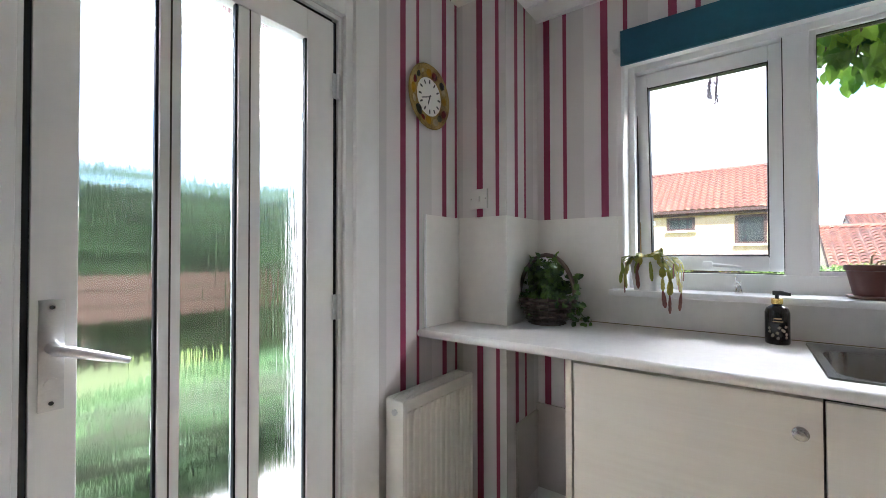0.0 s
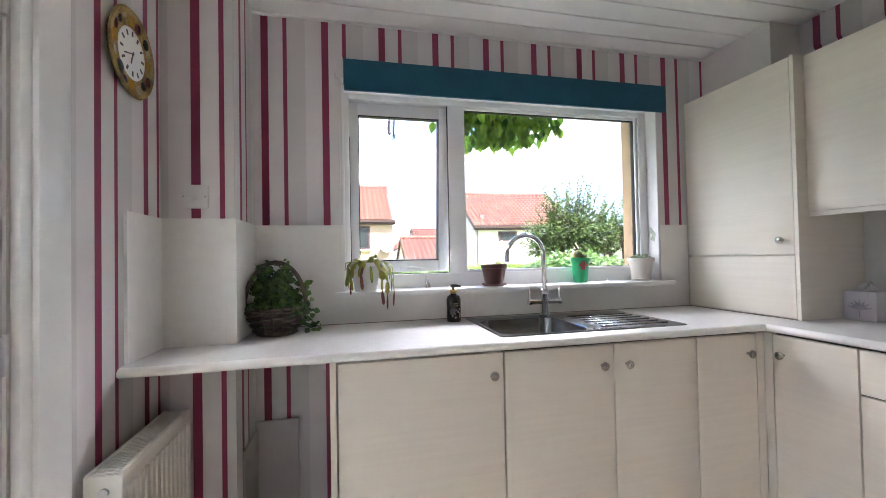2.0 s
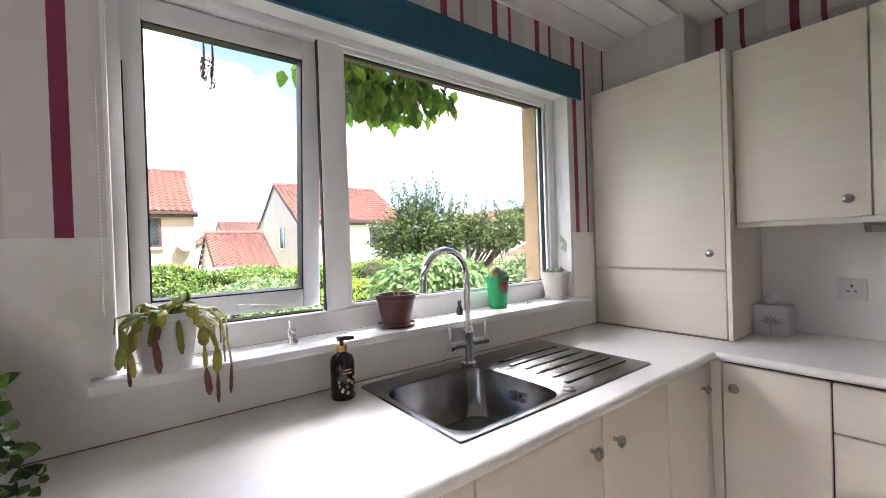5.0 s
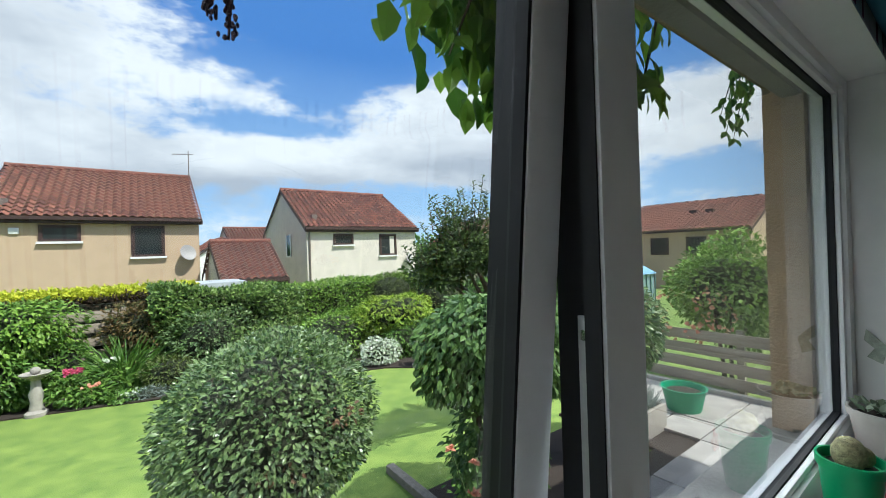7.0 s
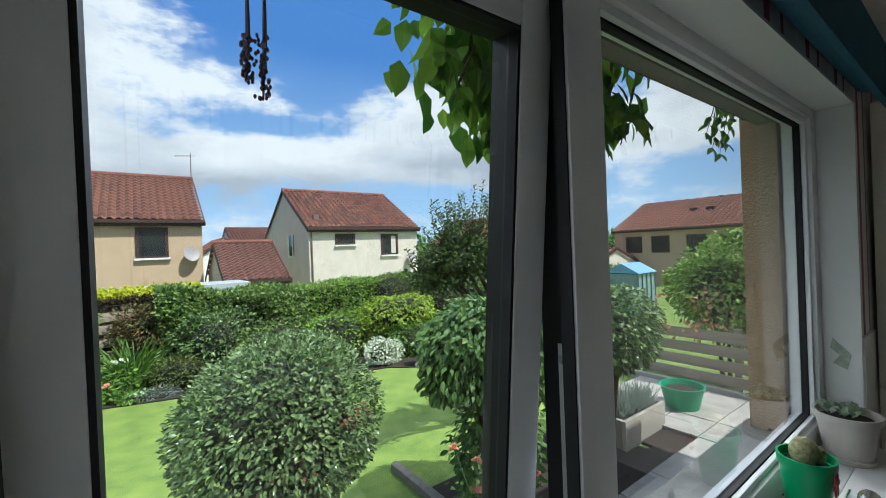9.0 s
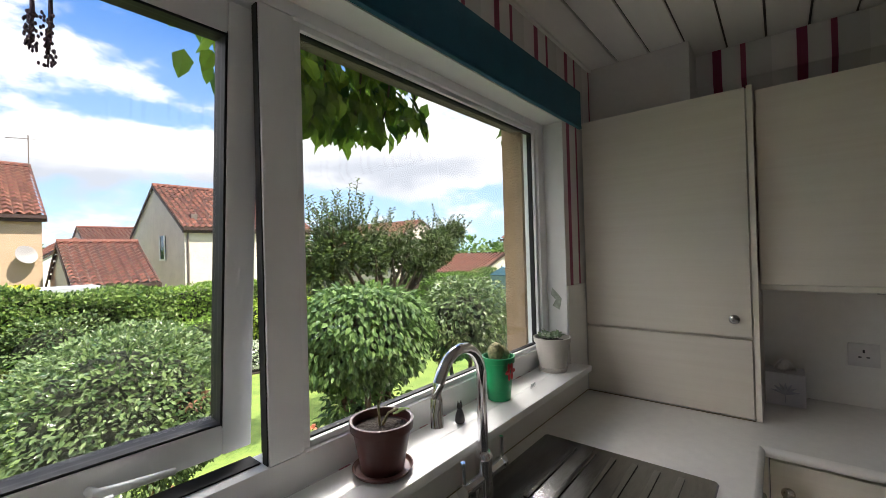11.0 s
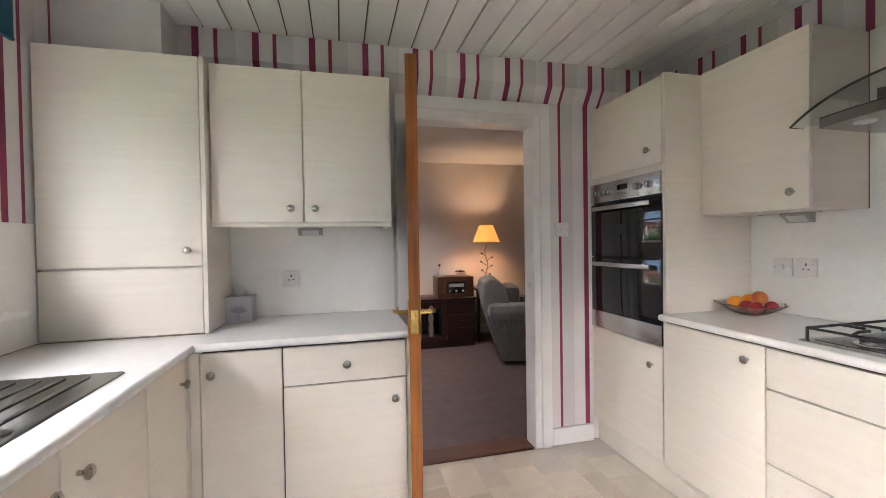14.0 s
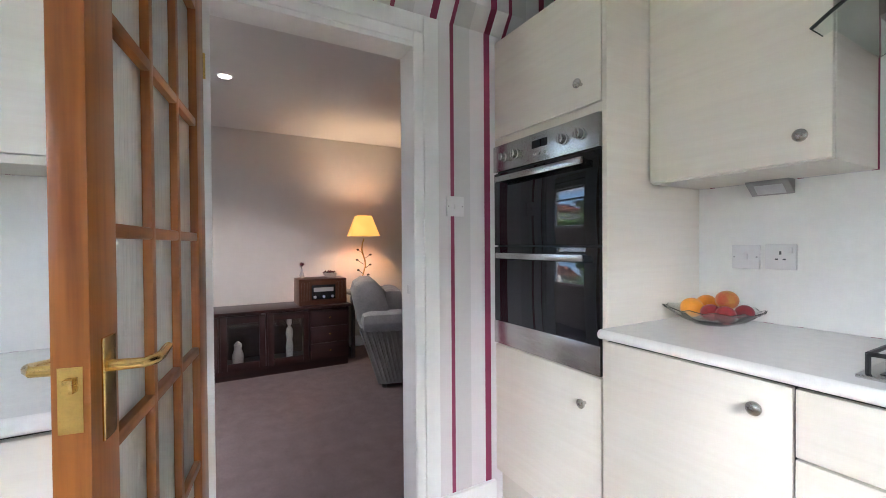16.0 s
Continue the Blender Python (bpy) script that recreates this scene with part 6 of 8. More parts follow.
M_CHAIR = mat("grey_corduroy", (0.19, 0.188, 0.188), 0.95, vary=0.2, scale=10, bump=0.4, bump_scale=200)
ac = thing("armchair", "grey ribbed corduroy armchair with rounded arms", "armchair", (4.6, -0.6, 0))
part("base", boxes((4.17, 5.0, -1.0, -0.28, 0.03, 0.42), bevel=0.03), M_CHAIR, ac)
part("seat_cushion", boxes((4.36, 4.82, -1.0, -0.38, 0.42, 0.52), bevel=0.04), M_CHAIR, ac)
bm = extrude_poly(B(), [(4.24, y, z) for y, z in ((-0.27, 0.08), (-0.10, 0.58), (-0.065, 0.76), (-0.09, 0.84), (-0.16, 0.885), (-0.25, 0.88), (-0.32, 0.82), (-0.36, 0.66), (-0.42, 0.42), (-0.48, 0.10))], (0.70, 0, 0))
bmesh.ops.bevel(bm, geom=[e for e in bm.edges if abs(e.verts[0].co.x - e.verts[1].co.x) < 1e-4], offset=0.055, segments=3, affect="EDGES", profile=0.6)
part("backrest", bm, M_CHAIR, ac)
part("back_cushion", boxes((4.34, 4.84, -0.50, -0.34, 0.50, 0.80), bevel=0.06), M_CHAIR, ac)
for x0, x1 in ((4.13, 4.36), (4.82, 5.04)):
    part("arm", boxes((x0 - 0.02, x1, -1.07, -0.13, 0.47, 0.635), bevel=0.075), M_CHAIR, ac)
    bm = extrude_poly(B(), [(x0 + 0.03, -1.02, 0.05), (x0 + 0.03, -0.27, 0.05), (x0 + 0.03, -0.12, 0.52), (x0 + 0.03, -1.02, 0.52)], (x1 - x0 - 0.06, 0, 0))
    ap = part("arm_panel", bm, M_CHAIR, ac, "ribbed corduroy side")
    for k in range(25):
        y = -1.0 + k * 0.03
        part("rib", tube(B(), [(x0 + 0.028, y + 0.008, 0.055), (x0 + 0.028, y + 0.008 + 0.15 * (k / 24) ** 2, 0.50)], 0.009, 6), M_CHAIR, ap)
for x in (4.22, 4.94):
    for y in (-0.95, -0.32):
        part("foot", cyl(B(), (x, y, 0), (x, y, 0.035), 0.02), M_DARK, ac)
ac.location.y -= 0.02
ac.location.x -= 0.12
ac.rotation_euler.z = radians(-15)
dl = thing("downlight", "small round recessed ceiling downlight, lit", "light", (4.235, 0.898, CEIL + 0.02))
part("rim", lathe(B(), (4.235, 0.898, CEIL + 0.008), [(0.05, 0.012), (0.05, 0.004), (0.042, 0.0), (0.038, 0.006)], 24), M_SOCKET, dl)
part("lens", cyl(B(), (4.235, 0.898, CEIL + 0.010), (4.235, 0.898, CEIL + 0.018), 0.037, n=24), glow("downlight_lens", (1.0, 0.93, 0.85), 4.0), dl)
lamp("downlight_light", "SPOT", look((4.235, 0.898, CEIL), (4.235, 0.898, 0)), 18, (1.0, 0.88, 0.76), spot=radians(130), radius=0.04)

# ---- outside: houses ----
M_TILE = leaf_mat("clay_pantile", (0.29, 0.122, 0.084), (0.105, 0.047, 0.038), 0.85, 0.0)
M_RENDER_F = mat("tan_render", (0.52, 0.38, 0.255), 0.9, vary=0.1, scale=2, bump=0.3, bump_scale=60)
M_RENDER_W = mat("cream_render", (0.66, 0.59, 0.52), 0.9, vary=0.1, scale=2, bump=0.3, bump_scale=60)
M_WHITEWASH = mat("white_render", (0.80, 0.79, 0.77), 0.9, vary=0.06, scale=2, bump=0.2, bump_scale=60)
M_HGLASS = mat("house_window_glass", (0.025, 0.032, 0.034), 0.05, vary=0.6, scale=1.5, spec=0.3)
M_PIPE = mat("grey_pipe", (0.16, 0.13, 0.11), 0.6, vary=0.2)


def roof_slope(a, b, up, n, rows):
    """Pantiles in courses: from eave a to b, rising by up; n tiles across."""
    bm = B()
    a, b, up = Vector(a), Vector(b), Vector(up)
    e, r = (b - a) / n, up / rows
    nr = (b - a).cross(up).normalized()
    for j in range(rows):
        for i in range(n):
            p = a + e * i + r * j + nr * 0.02
            ps = []
            for t_, h in ((0.02, 0.0), (0.25, 0.05), (0.5, 0.06), (0.75, 0.01), (0.98, -0.01)):
                ps.append((bm.verts.new(p + e * t_ + nr * (h * 1.5 + 0.06)), bm.verts.new(p + e * t_ + r * 1.06 + nr * h * 1.5)))
            for q, s in zip(ps, ps[1:]):
                bm.faces.new((q[0], s[0], s[1], q[1]))
    return bm


def house_window(h, x0, x1, z0, z1, y, curtain=False):
    w_ = part("window", boxes((x0, x1, y - 0.02, y + 0.03, z0, z1)), M_HGLASS, h)
    part("window_frame", boxes((x0 - 0.04, x0 + 0.09, y - 0.06, y - 0.021, z0, z1), (x1 - 0.09, x1 + 0.04, y - 0.06, y - 0.021, z0, z1), (x0 + 0.09, x1 - 0.09, y - 0.06, y - 0.021, z0, z0 + 0.10), (x0 + 0.09, x1 - 0.09, y - 0.06, y - 0.021, z1 - 0.12, z1)), M_TIMBER, w_)
    part("sill", boxes((x0 - 0.1, x1 + 0.1, y - 0.14, y, z0 - 0.09, z0)), M_PAINT, w_)
    if curtain:
        part("curtain", boxes((x1 - 0.45, x1 - 0.12, y - 0.0225, y - 0.0205, z0 + 0.1, z1 - 0.12)), M_RENDER_W, w_)


def house(x0, x1, y0, y1, zb, ze, zr, wall, label, windows=(), axis="x"):
    h = thing("house", label, "house", ((x0 + x1) / 2, (y0 + y1) / 2, zb))
    bm = boxes((x0, x1, y0, y1, zb, ze))
    if axis == "x":
        ym = (y0 + y1) / 2
        extrude_poly(bm, [(x0, y0, ze), (x0, y1, ze), (x0, ym, zr)], (x1 - x0, 0, 0))
    else:
        xm = (x0 + x1) / 2
        extrude_poly(bm, [(x0, y0, ze), (x1, y0, ze), (xm, y0, zr)], (0, y1 - y0, 0))
    part("wall", bm, wall, h, smooth=False)
    o = 0.25
    if axis == "x":
        rise = Vector((0, (y1 - y0) / 2 + o, (zr - ze) * (1 + o / ((y1 - y0) / 2))))
        n = int((x1 - x0 + 0.3) / 0.3)
        rf = part("roof", roof_slope((x0 - 0.12, y0 - o, ze - (zr - ze) * o / ((y1 - y0) / 2)), (x1 + 0.12, y0 - o, ze - (zr - ze) * o / ((y1 - y0) / 2)), rise, n, 15), M_TILE, h, "clay pantile roof")
        part("rear_roof", roof_slope((x1 + 0.12, y1 + o, ze - 0.12), (x0 - 0.12, y1 + o, ze - 0.12), (0, -(y1 - y0) / 2 - o, zr - ze + 0.12), 12, 6), M_TILE, h)
        part("ridge", tube(B(), [(x0 - 0.12, ym, zr + 0.05), (x1 + 0.12, ym, zr + 0.05)], 0.11, 8), M_TILE, h)
        part("gutter", boxes((x0 - 0.12, x1 + 0.12, y0 - o - 0.1, y0 - o + 0.02, ze - 0.24, ze - 0.1)), M_TIMBER, h)
        part("fascia", boxes((x0 - 0.1, x1 + 0.1, y0 - o + 0.02, y0, ze - 0.36, ze - 0.12)), M_TIMBER, h)
        for xx in (x0 - 0.14, x1 + 0.10):
            part("bargeboard", extrude_poly(B(), [(xx, y0 - o, ze - 0.2), (xx, ym, zr + 0.02), (xx, y1 + o, ze - 0.2), (xx, y1 + o, ze - 0.36), (xx, ym, zr - 0.16), (xx, y0 - o, ze - 0.36)], (0.04, 0, 0)), M_TIMBER, h)
        part("downpipe", cyl(B(), (x0 + 0.15, y0 - 0.06, zb), (x0 + 0.15, y0 - 0.06, ze - 0.2), 0.05, n=8), M_PIPE, h)
    else:
        rise = Vector(((x1 - x0) / 2 + o, 0, (zr - ze) * (1 + o / ((x1 - x0) / 2))))
        n = int((y1 - y0 + 0.3) / 0.3)
        part("roof", roof_slope((x0 - o, y1 + 0.12, ze - 0.12), (x0 - o, y0 - 0.12, ze - 0.12), rise, n, 15), M_TILE, h, "clay pantile roof")
        part("rear_roof", roof_slope((x1 + o, y0 - 0.12, ze - 0.12), (x1 + o, y1 + 0.12, ze - 0.12), (-(x1 - x0) / 2 - o, 0, zr - ze + 0.12), 12, 6), M_TILE, h)
        part("gutter", boxes((x0 - o - 0.1, x0 - o + 0.02, y0 - 0.12, y1 + 0.12, ze - 0.24, ze - 0.1)), M_TIMBER, h)
        part("bargeboard", extrude_poly(B(), [(x0 - o, y0 - 0.14, ze - 0.2), (xm, y0 - 0.14, zr + 0.02), (x1 + o, y0 - 0.14, ze - 0.2), (x1 + o, y0 - 0.14, ze - 0.36), (xm, y0 - 0.14, zr - 0.16), (x0 - o, y0 - 0.14, ze - 0.36)], (0, 0.04, 0)), M_TIMBER, h)
    for w_ in windows:
        house_window(h, *w_)
    return h


h1 = house(-4.35, 2.72, 25.0, 34.0, -2.5, 3.55, 6.15, M_RENDER_F, "tan rendered house with a red pantile roof", [(-2.75, -1.55, 2.45, 3.12, 25.0), (0.18, 1.32, 1.74, 3.12, 25.0)])
bm = cyl(B(), (2.75, 29.2, 6.0), (2.75, 29.2, 7.6), 0.025, n=6)
tube(bm, [(2.0, 29.2, 7.35), (3.0, 29.2, 7.45)], 0.015, 5)
for k in range(6):
    tube(bm, [(2.05 + 0.14 * k, 29.0, 7.36 + 0.014 * k), (2.05 + 0.14 * k, 29.4, 7.36 + 0.014 * k)], 0.012, 5)
part("aerial", bm, M_PIPE, h1)


def dish(h, x, y, z):
    m = Vector((0.5, -1, 0.35)).to_track_quat("Z", "Y").to_matrix().to_4x4()
    bm = lathe(B(), (x, y - 0.2, z), [(0.02, 0), (0.2, 0.03), (0.36, 0.10), (0.37, 0.10), (0.2, 0.04), (0.02, 0.012)], 20, m)
    tube(bm, [(x, y, z - 0.1), (x, y - 0.2, z)], 0.03, 6)
    part("satellite_dish", bm, M_GREYPL, h)


dish(h1, 2.2, 25.0, 1.85)
part("vent_tile", boxes((-4.1, -3.7, 25.6, 26.0, 3.9, 4.2)), M_PIPE, h1)
part("alarm_box", boxes((-3.62, -3.32, 24.93, 25.0, 2.75, 3.0), bevel=0.03), M_PAINT, h1)
h2 = house(8.05, 15.4, 25.6, 34.8, -2.5, 3.25, 5.9, M_RENDER_W, "cream rendered house with a red pantile roof", [(9.66, 10.85, 2.12, 2.78, 25.6), (12.7, 13.85, 1.40, 2.74, 25.6, True)])
dish(h2, 14.7, 25.6, 1.1)
w_ = part("window", boxes((8.0, 8.06, 28.5, 29.3, 1.5, 2.85)), M_HGLASS, h2)
part("window_frame", boxes((7.97, 8.0, 28.4, 28.55, 1.45, 2.9), (7.97, 8.0, 29.25, 29.4, 1.45, 2.9), (7.97, 8.0, 28.55, 29.25, 1.45, 1.55)), M_PAINT, w_)
part("vent_tile", boxes((8.6, 8.9, 26.2, 26.5, 3.6, 3.95)), M_PIPE, h2)
house(3.1, 5.5, 21.0, 26.5, -2.3, 0.75, 2.3, M_RENDER_W, "small garage with a red pantile roof between the houses", axis="x")
house(7.6, 12.5, 46, 54, -2.5, 2.9, 4.6, M_RENDER_W, "distant cream house with a red roof")
hw = house(4.6, 8.6, 44.0, 52.0, -2.5, 1.9, 3.3, M_WHITEWASH, "distant low white house with a grey roof", axis="y")
w_ = part("window", boxes((5.9, 6.6, 43.96, 44.02, 0.7, 1.5)), M_HGLASS, hw)
h4 = house(28, 37, 10.4, 18.6, -2.5, 2.5, 4.5, M_RENDER_F, "tan terraced house with a red pantile roof", axis="y")
for y in (11.4, 13.2, 15.4, 17.2):
    w_ = part("window", boxes((27.97, 28.02, y - 0.5, y + 0.5, 0.9, 1.9)), M_HGLASS, h4)
    part("window_frame", boxes((27.94, 27.969, y - 0.58, y - 0.46, 0.84, 1.96), (27.94, 27.969, y + 0.46, y + 0.58, 0.84, 1.96), (27.94, 27.969, y - 0.46, y + 0.46, 0.84, 0.94), (27.94, 27.969, y - 0.46, y + 0.46, 1.86, 1.96)), M_TIMBER, w_)
for y in (13.0, 14.0):
    part("rooflight", boxes((30.2, 30.6, y, y + 0.45, 3.45, 3.75)), M_HGLASS, h4)
house(22, 28.5, 17.0, 23.0, -2.5, 0.2, 1.3, M_RENDER_W, "low outbuilding with a red tiled roof", axis="y")
house(22, 29, 25.0, 33.0, -2.5, 2.2, 4.2, M_RENDER_W, "cream house with a red roof beyond the garden trees", axis="y")
single("flat_roof_shed", boxes((-0.6, 3.3, 17.5, 19.5, -2.2, 0.78)), mat("grey_felt", (0.42, 0.45, 0.46), 0.8, vary=0.15, bump=0.3), "pale grey flat shed roof behind the hedge", "shed")

# ---- outside: garden ----
rng = random.Random(21)


def band(rng, x0, x1, y0, y1, z0, z1, n, size, lump=0.12, ratio=0.55):
    """Leaf places over the face and top of a hedge."""
    out = []
    for _ in range(n):
        x = rng.uniform(x0, x1)
        top = z1 + lump * math.sin(x * 2.1) * math.sin(x * 0.9 + 1) + rng.gauss(0, 0.04)
        if rng.random() < 0.72:
            z = z0 + (top - z0) * rng.random() ** 0.8
            p = Vector((x, y0 + 0.22 * math.sin(x * 3.1 + z * 4) * lump * 4 + rng.gauss(0, 0.08), z))
            v = Vector((0, -1, 0.35))
        else:
            p = Vector((x, rng.uniform(y0, y1), top))
            v = Vector((0, -0.3, 1))
        d = (v + Vector((rng.gauss(0, 0.8), rng.gauss(0, 0.5), rng.gauss(0, 0.6)))).normalized()
        s = size * rng.uniform(0.7, 1.3)
        out.append((p, d, (v + Vector((rng.gauss(0, 0.5), rng.gauss(0, 0.5), rng.gauss(0.3, 0.5)))), s, s * ratio))
    return out


def hedge(label, x0, x1, y0, y1, z1, n, size, material, lump=0.12, foot=GZ + 0.05):
    o = thing("hedge", label, "hedge", ((x0 + x1) / 2, (y0 + y1) / 2, GZ))
    bm = B()
    k = int((x1 - x0) / 0.4)
    for i in range(k):
        xa, xb = x0 + (x1 - x0) * i / k, x0 + (x1 - x0) * (i + 1) / k
        top = z1 - 0.08 + lump * math.sin(xa * 2.1) * math.sin(xa * 0.9 + 1)
        box(bm, xa, xb, y0 + 0.1, y1 - 0.1, GZ, top)
    # solid dark filling, painted as the shade behind the hedge leaves
    part("hedge_shade_core", bm, M_CORE, o)
    leaf_cloud("leaves", band(rng, x0, x1, y0, y1, foot, z1, n, size, lump), material, o, kind="stuff")
    return o


hedge("clipped golden hedge behind the fence", -9.0, 1.5, 14.0, 15.2, 0.93, 20000, 0.085, L_YELLOW, 0.01, 0.80)
hedge("bare brown lower hedge behind the fence", -6.0, 1.6, 13.55, 13.95, 0.80, 6000, 0.07, L_BROWN, 0.03)
hedge("dense mixed green garden hedge", 0.5, 3.6, 12.6, 13.5, 0.84, 12000, 0.085, L_MIX, 0.16)
hedge("tall clipped green garden hedge", 2.2, 8.6, 12.9, 13.9, 0.82, 14000, 0.07, L_BRIGHT, 0.06)
hedge("dark green boundary hedge", 8.0, 16.0, 11.2, 12.4, 0.62, 9000, 0.08, L_MID, 0.1)


def bush(name, label, c, r, n, size, material, ratio=0.5, stems=0, cat="bush", lumps=0.15, shell=0.28, core=0.8, down=0.3):
    o = thing(name, label, cat, (c[0], c[1], GZ))
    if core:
        # solid dark ball, painted as the shade within the crown
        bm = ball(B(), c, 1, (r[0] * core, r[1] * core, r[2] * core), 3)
        part("shade_core", bm, M_CORE, o)
    leaf_cloud("leaves", crown(rng, c, r, n, size, shell, lumps, ratio, down), material, o, kind="stuff")
    for k in range(stems):
        a = 2 * math.pi * k / max(1, stems) + 0.4
        part("stem", tube(B(), [(c[0] + 0.12 * math.cos(a), c[1] + 0.12 * math.sin(a), GZ - 0.02), (c[0] + 0.16 * math.cos(a), c[1] + 0.14 * math.sin(a), (GZ + c[2] - r[2]) / 2), (c[0] + 0.3 * math.cos(a), c[1] + 0.25 * math.sin(a), c[2] - r[2] * 0.5)], [0.04, 0.032, 0.025], 8), M_BARK, o)
    return o


ROUND = bush("round_bush", "clipped round evergreen bush on short stems", (1.07, 5.45, 0.45), (0.70, 0.68, 0.61), 14000, 0.041, L_DARK, 0.5, 4, lumps=0.07, shell=0.2, core=0.74)
# a few dried sprays in its face
for c in ((0.95, 4.83, 0.40), (1.35, 4.86, 0.62), (0.70, 4.92, 0.22), (1.15, 4.80, 0.10)):
    leaf_cloud("dried_spray", crown(rng, c, (0.13, 0.06, 0.06), 34, 0.042, 0.7, 0.1, 0.5), L_DRY, ROUND, label="dried brown leaves", kind="stuff")
bush("shrub", "large-leaved green shrub outside the window", (2.93, 5.10, 0.76), (0.76, 0.56, 0.48), 7600, 0.074, L_BROAD, 0.52, 5, lumps=0.12, shell=0.22, core=0.74, down=1.3)
bush("shrub", "rounded green shrub on a thin trunk", (4.72, 5.2, 0.66), (0.70, 0.55, 0.52), 5200, 0.07, L_DARK, 0.5, 3, lumps=0.15, core=0.6, down=0.7)
bush("shrub", "leafy skirt of a green shrub beside the lawn", (2.92, 5.20, -0.20), (0.46, 0.36, 0.62), 1700, 0.085, L_BROAD, 0.5, 3, lumps=0.25, shell=0.5, core=0.35, down=0.9)
bush("shrub", "golden green shrub in front of the hedge", (5.5, 11.3, 0.12), (0.98, 0.6, 0.45), 3600, 0.08, L_GOLDGREEN, 0.5, lumps=0.2, down=0.6)
bush("shrub", "white flowering shrub at the lawn edge", (4.65, 10.65, -0.62), (0.42, 0.34, 0.29), 1900, 0.05, L_WHITE, 0.7)
bush("shrub", "olive shrub beside the hedge", (7.3, 12.0, 0.25), (0.9, 0.6, 0.85), 2400, 0.08, L_OLIVE, 0.5)
bush("shrub", "grey green clipped shrub on the hedge line", (6.25, 12.9, 0.45), (0.8, 0.5, 0.55), 3000, 0.06, L_OLIVE, 0.5, lumps=0.08)
bush("shrub", "fresh green leafy border shrub by the fence", (-1.55, 12.75, 0.42), (0.95, 0.5, 0.55), 4200, 0.10, L_BRIGHT, 0.45, lumps=0.22, shell=0.4, core=0.6, down=0.7)
bush("shrub", "dark leafy shrub behind the bird bath", (-1.75, 12.35, -0.35), (0.72, 0.3, 0.58), 3200, 0.10, L_MID, 0.42, lumps=0.25, shell=0.45, core=0.6, down=0.8)
bush("shrub", "dark leafy plant below the fence", (-0.85, 12.75, -0.30), (0.5, 0.3, 0.48), 1700, 0.09, L_MID, 0.45, lumps=0.2, core=0.6)
bush("shrub", "russet tipped border shrub", (0.30, 12.85, 0.25), (0.50, 0.35, 0.50), 2400, 0.075, L_RUSSET, 0.5, lumps=0.25, shell=0.4, core=0.6)
bush("shrub", "dark blue green border shrub", (1.55, 12.35, -0.15), (0.85, 0.4, 0.65), 3400, 0.075, L_DARK, 0.5, lumps=0.2, core=0.7)
bush("shrub", "low olive border shrub", (0.85, 11.95, -0.62), (0.52, 0.35, 0.34), 2200, 0.06, L_OLIVE, 0.5, lumps=0.2)
bush("shrub", "low green border shrub", (2.7, 11.75, -0.35), (0.9, 0.45, 0.55), 2600, 0.07, L_MIX, 0.5, lumps=0.2)
bush("shrub", "green shrub below the golden one", (5.6, 10.85, -0.50), (0.75, 0.4, 0.42), 2200, 0.075, L_MID, 0.5, lumps=0.2)
bush("shrub", "green shrub behind the white flowers", (3.9, 11.5, -0.30), (0.9, 0.4, 0.62), 2600, 0.075, L_BRIGHT, 0.5, lumps=0.2)
bush("shrub", "silvery low plant at the lawn edge", (0.45, 11.62, -0.84), (0.34, 0.14, 0.13), 900, 0.05, L_SILVER, 0.3, lumps=0.2)
rb = bush("rose_bush", "tall rose bush with pale pink blooms hanging over the fence", (8.45, 5.1, 0.80), (0.6, 1.05, 0.85), 5600, 0.085, L_BRIGHT, 0.55, 3, lumps=0.22, shell=0.4, core=0.62)
leaf_cloud("blooms", crown(rng, (8.0, 5.6, 0.35), (0.25, 0.7, 0.5), 150, 0.075, 0.3, 0.1, 1.0), L_PEACH, rb, kind="stuff")
# a strap-leaved clump, pink flowers and a low rose by the window
def strap(base, way, length, width, droop, n=5):
    """Arching strap leaf: short leaves end to end that bend over."""
    out, p, d = [], Vector(base), Vector(way).normalized()
    for k in range(n):
        w_ = width * (1.0 - 0.13 * k)
        out.append((p.copy(), d.copy(), (0.2, -1, 0.4), length / n * 1.35, w_))
        p += d * length / n
        d = (d + Vector((0, 0, -droop / n))).normalized()
    return out


o = thing("iris_clump", "clump of arching strap leaves in the border", "plant", (0.12, 12.3, GZ))
items = []
for _ in range(120):
    a = rng.uniform(0, 6.28)
    lean = rng.uniform(0.15, 0.75)
    items += strap((0.12 + rng.gauss(0, 0.14), 12.3 + rng.gauss(0, 0.08), GZ), (lean * math.cos(a), lean * math.sin(a) * 0.6, 1), rng.uniform(0.75, 1.15), 0.05, rng.uniform(0.6, 2.2))
leaf_cloud("leaves", items, L_IRIS, o, kind="stuff")
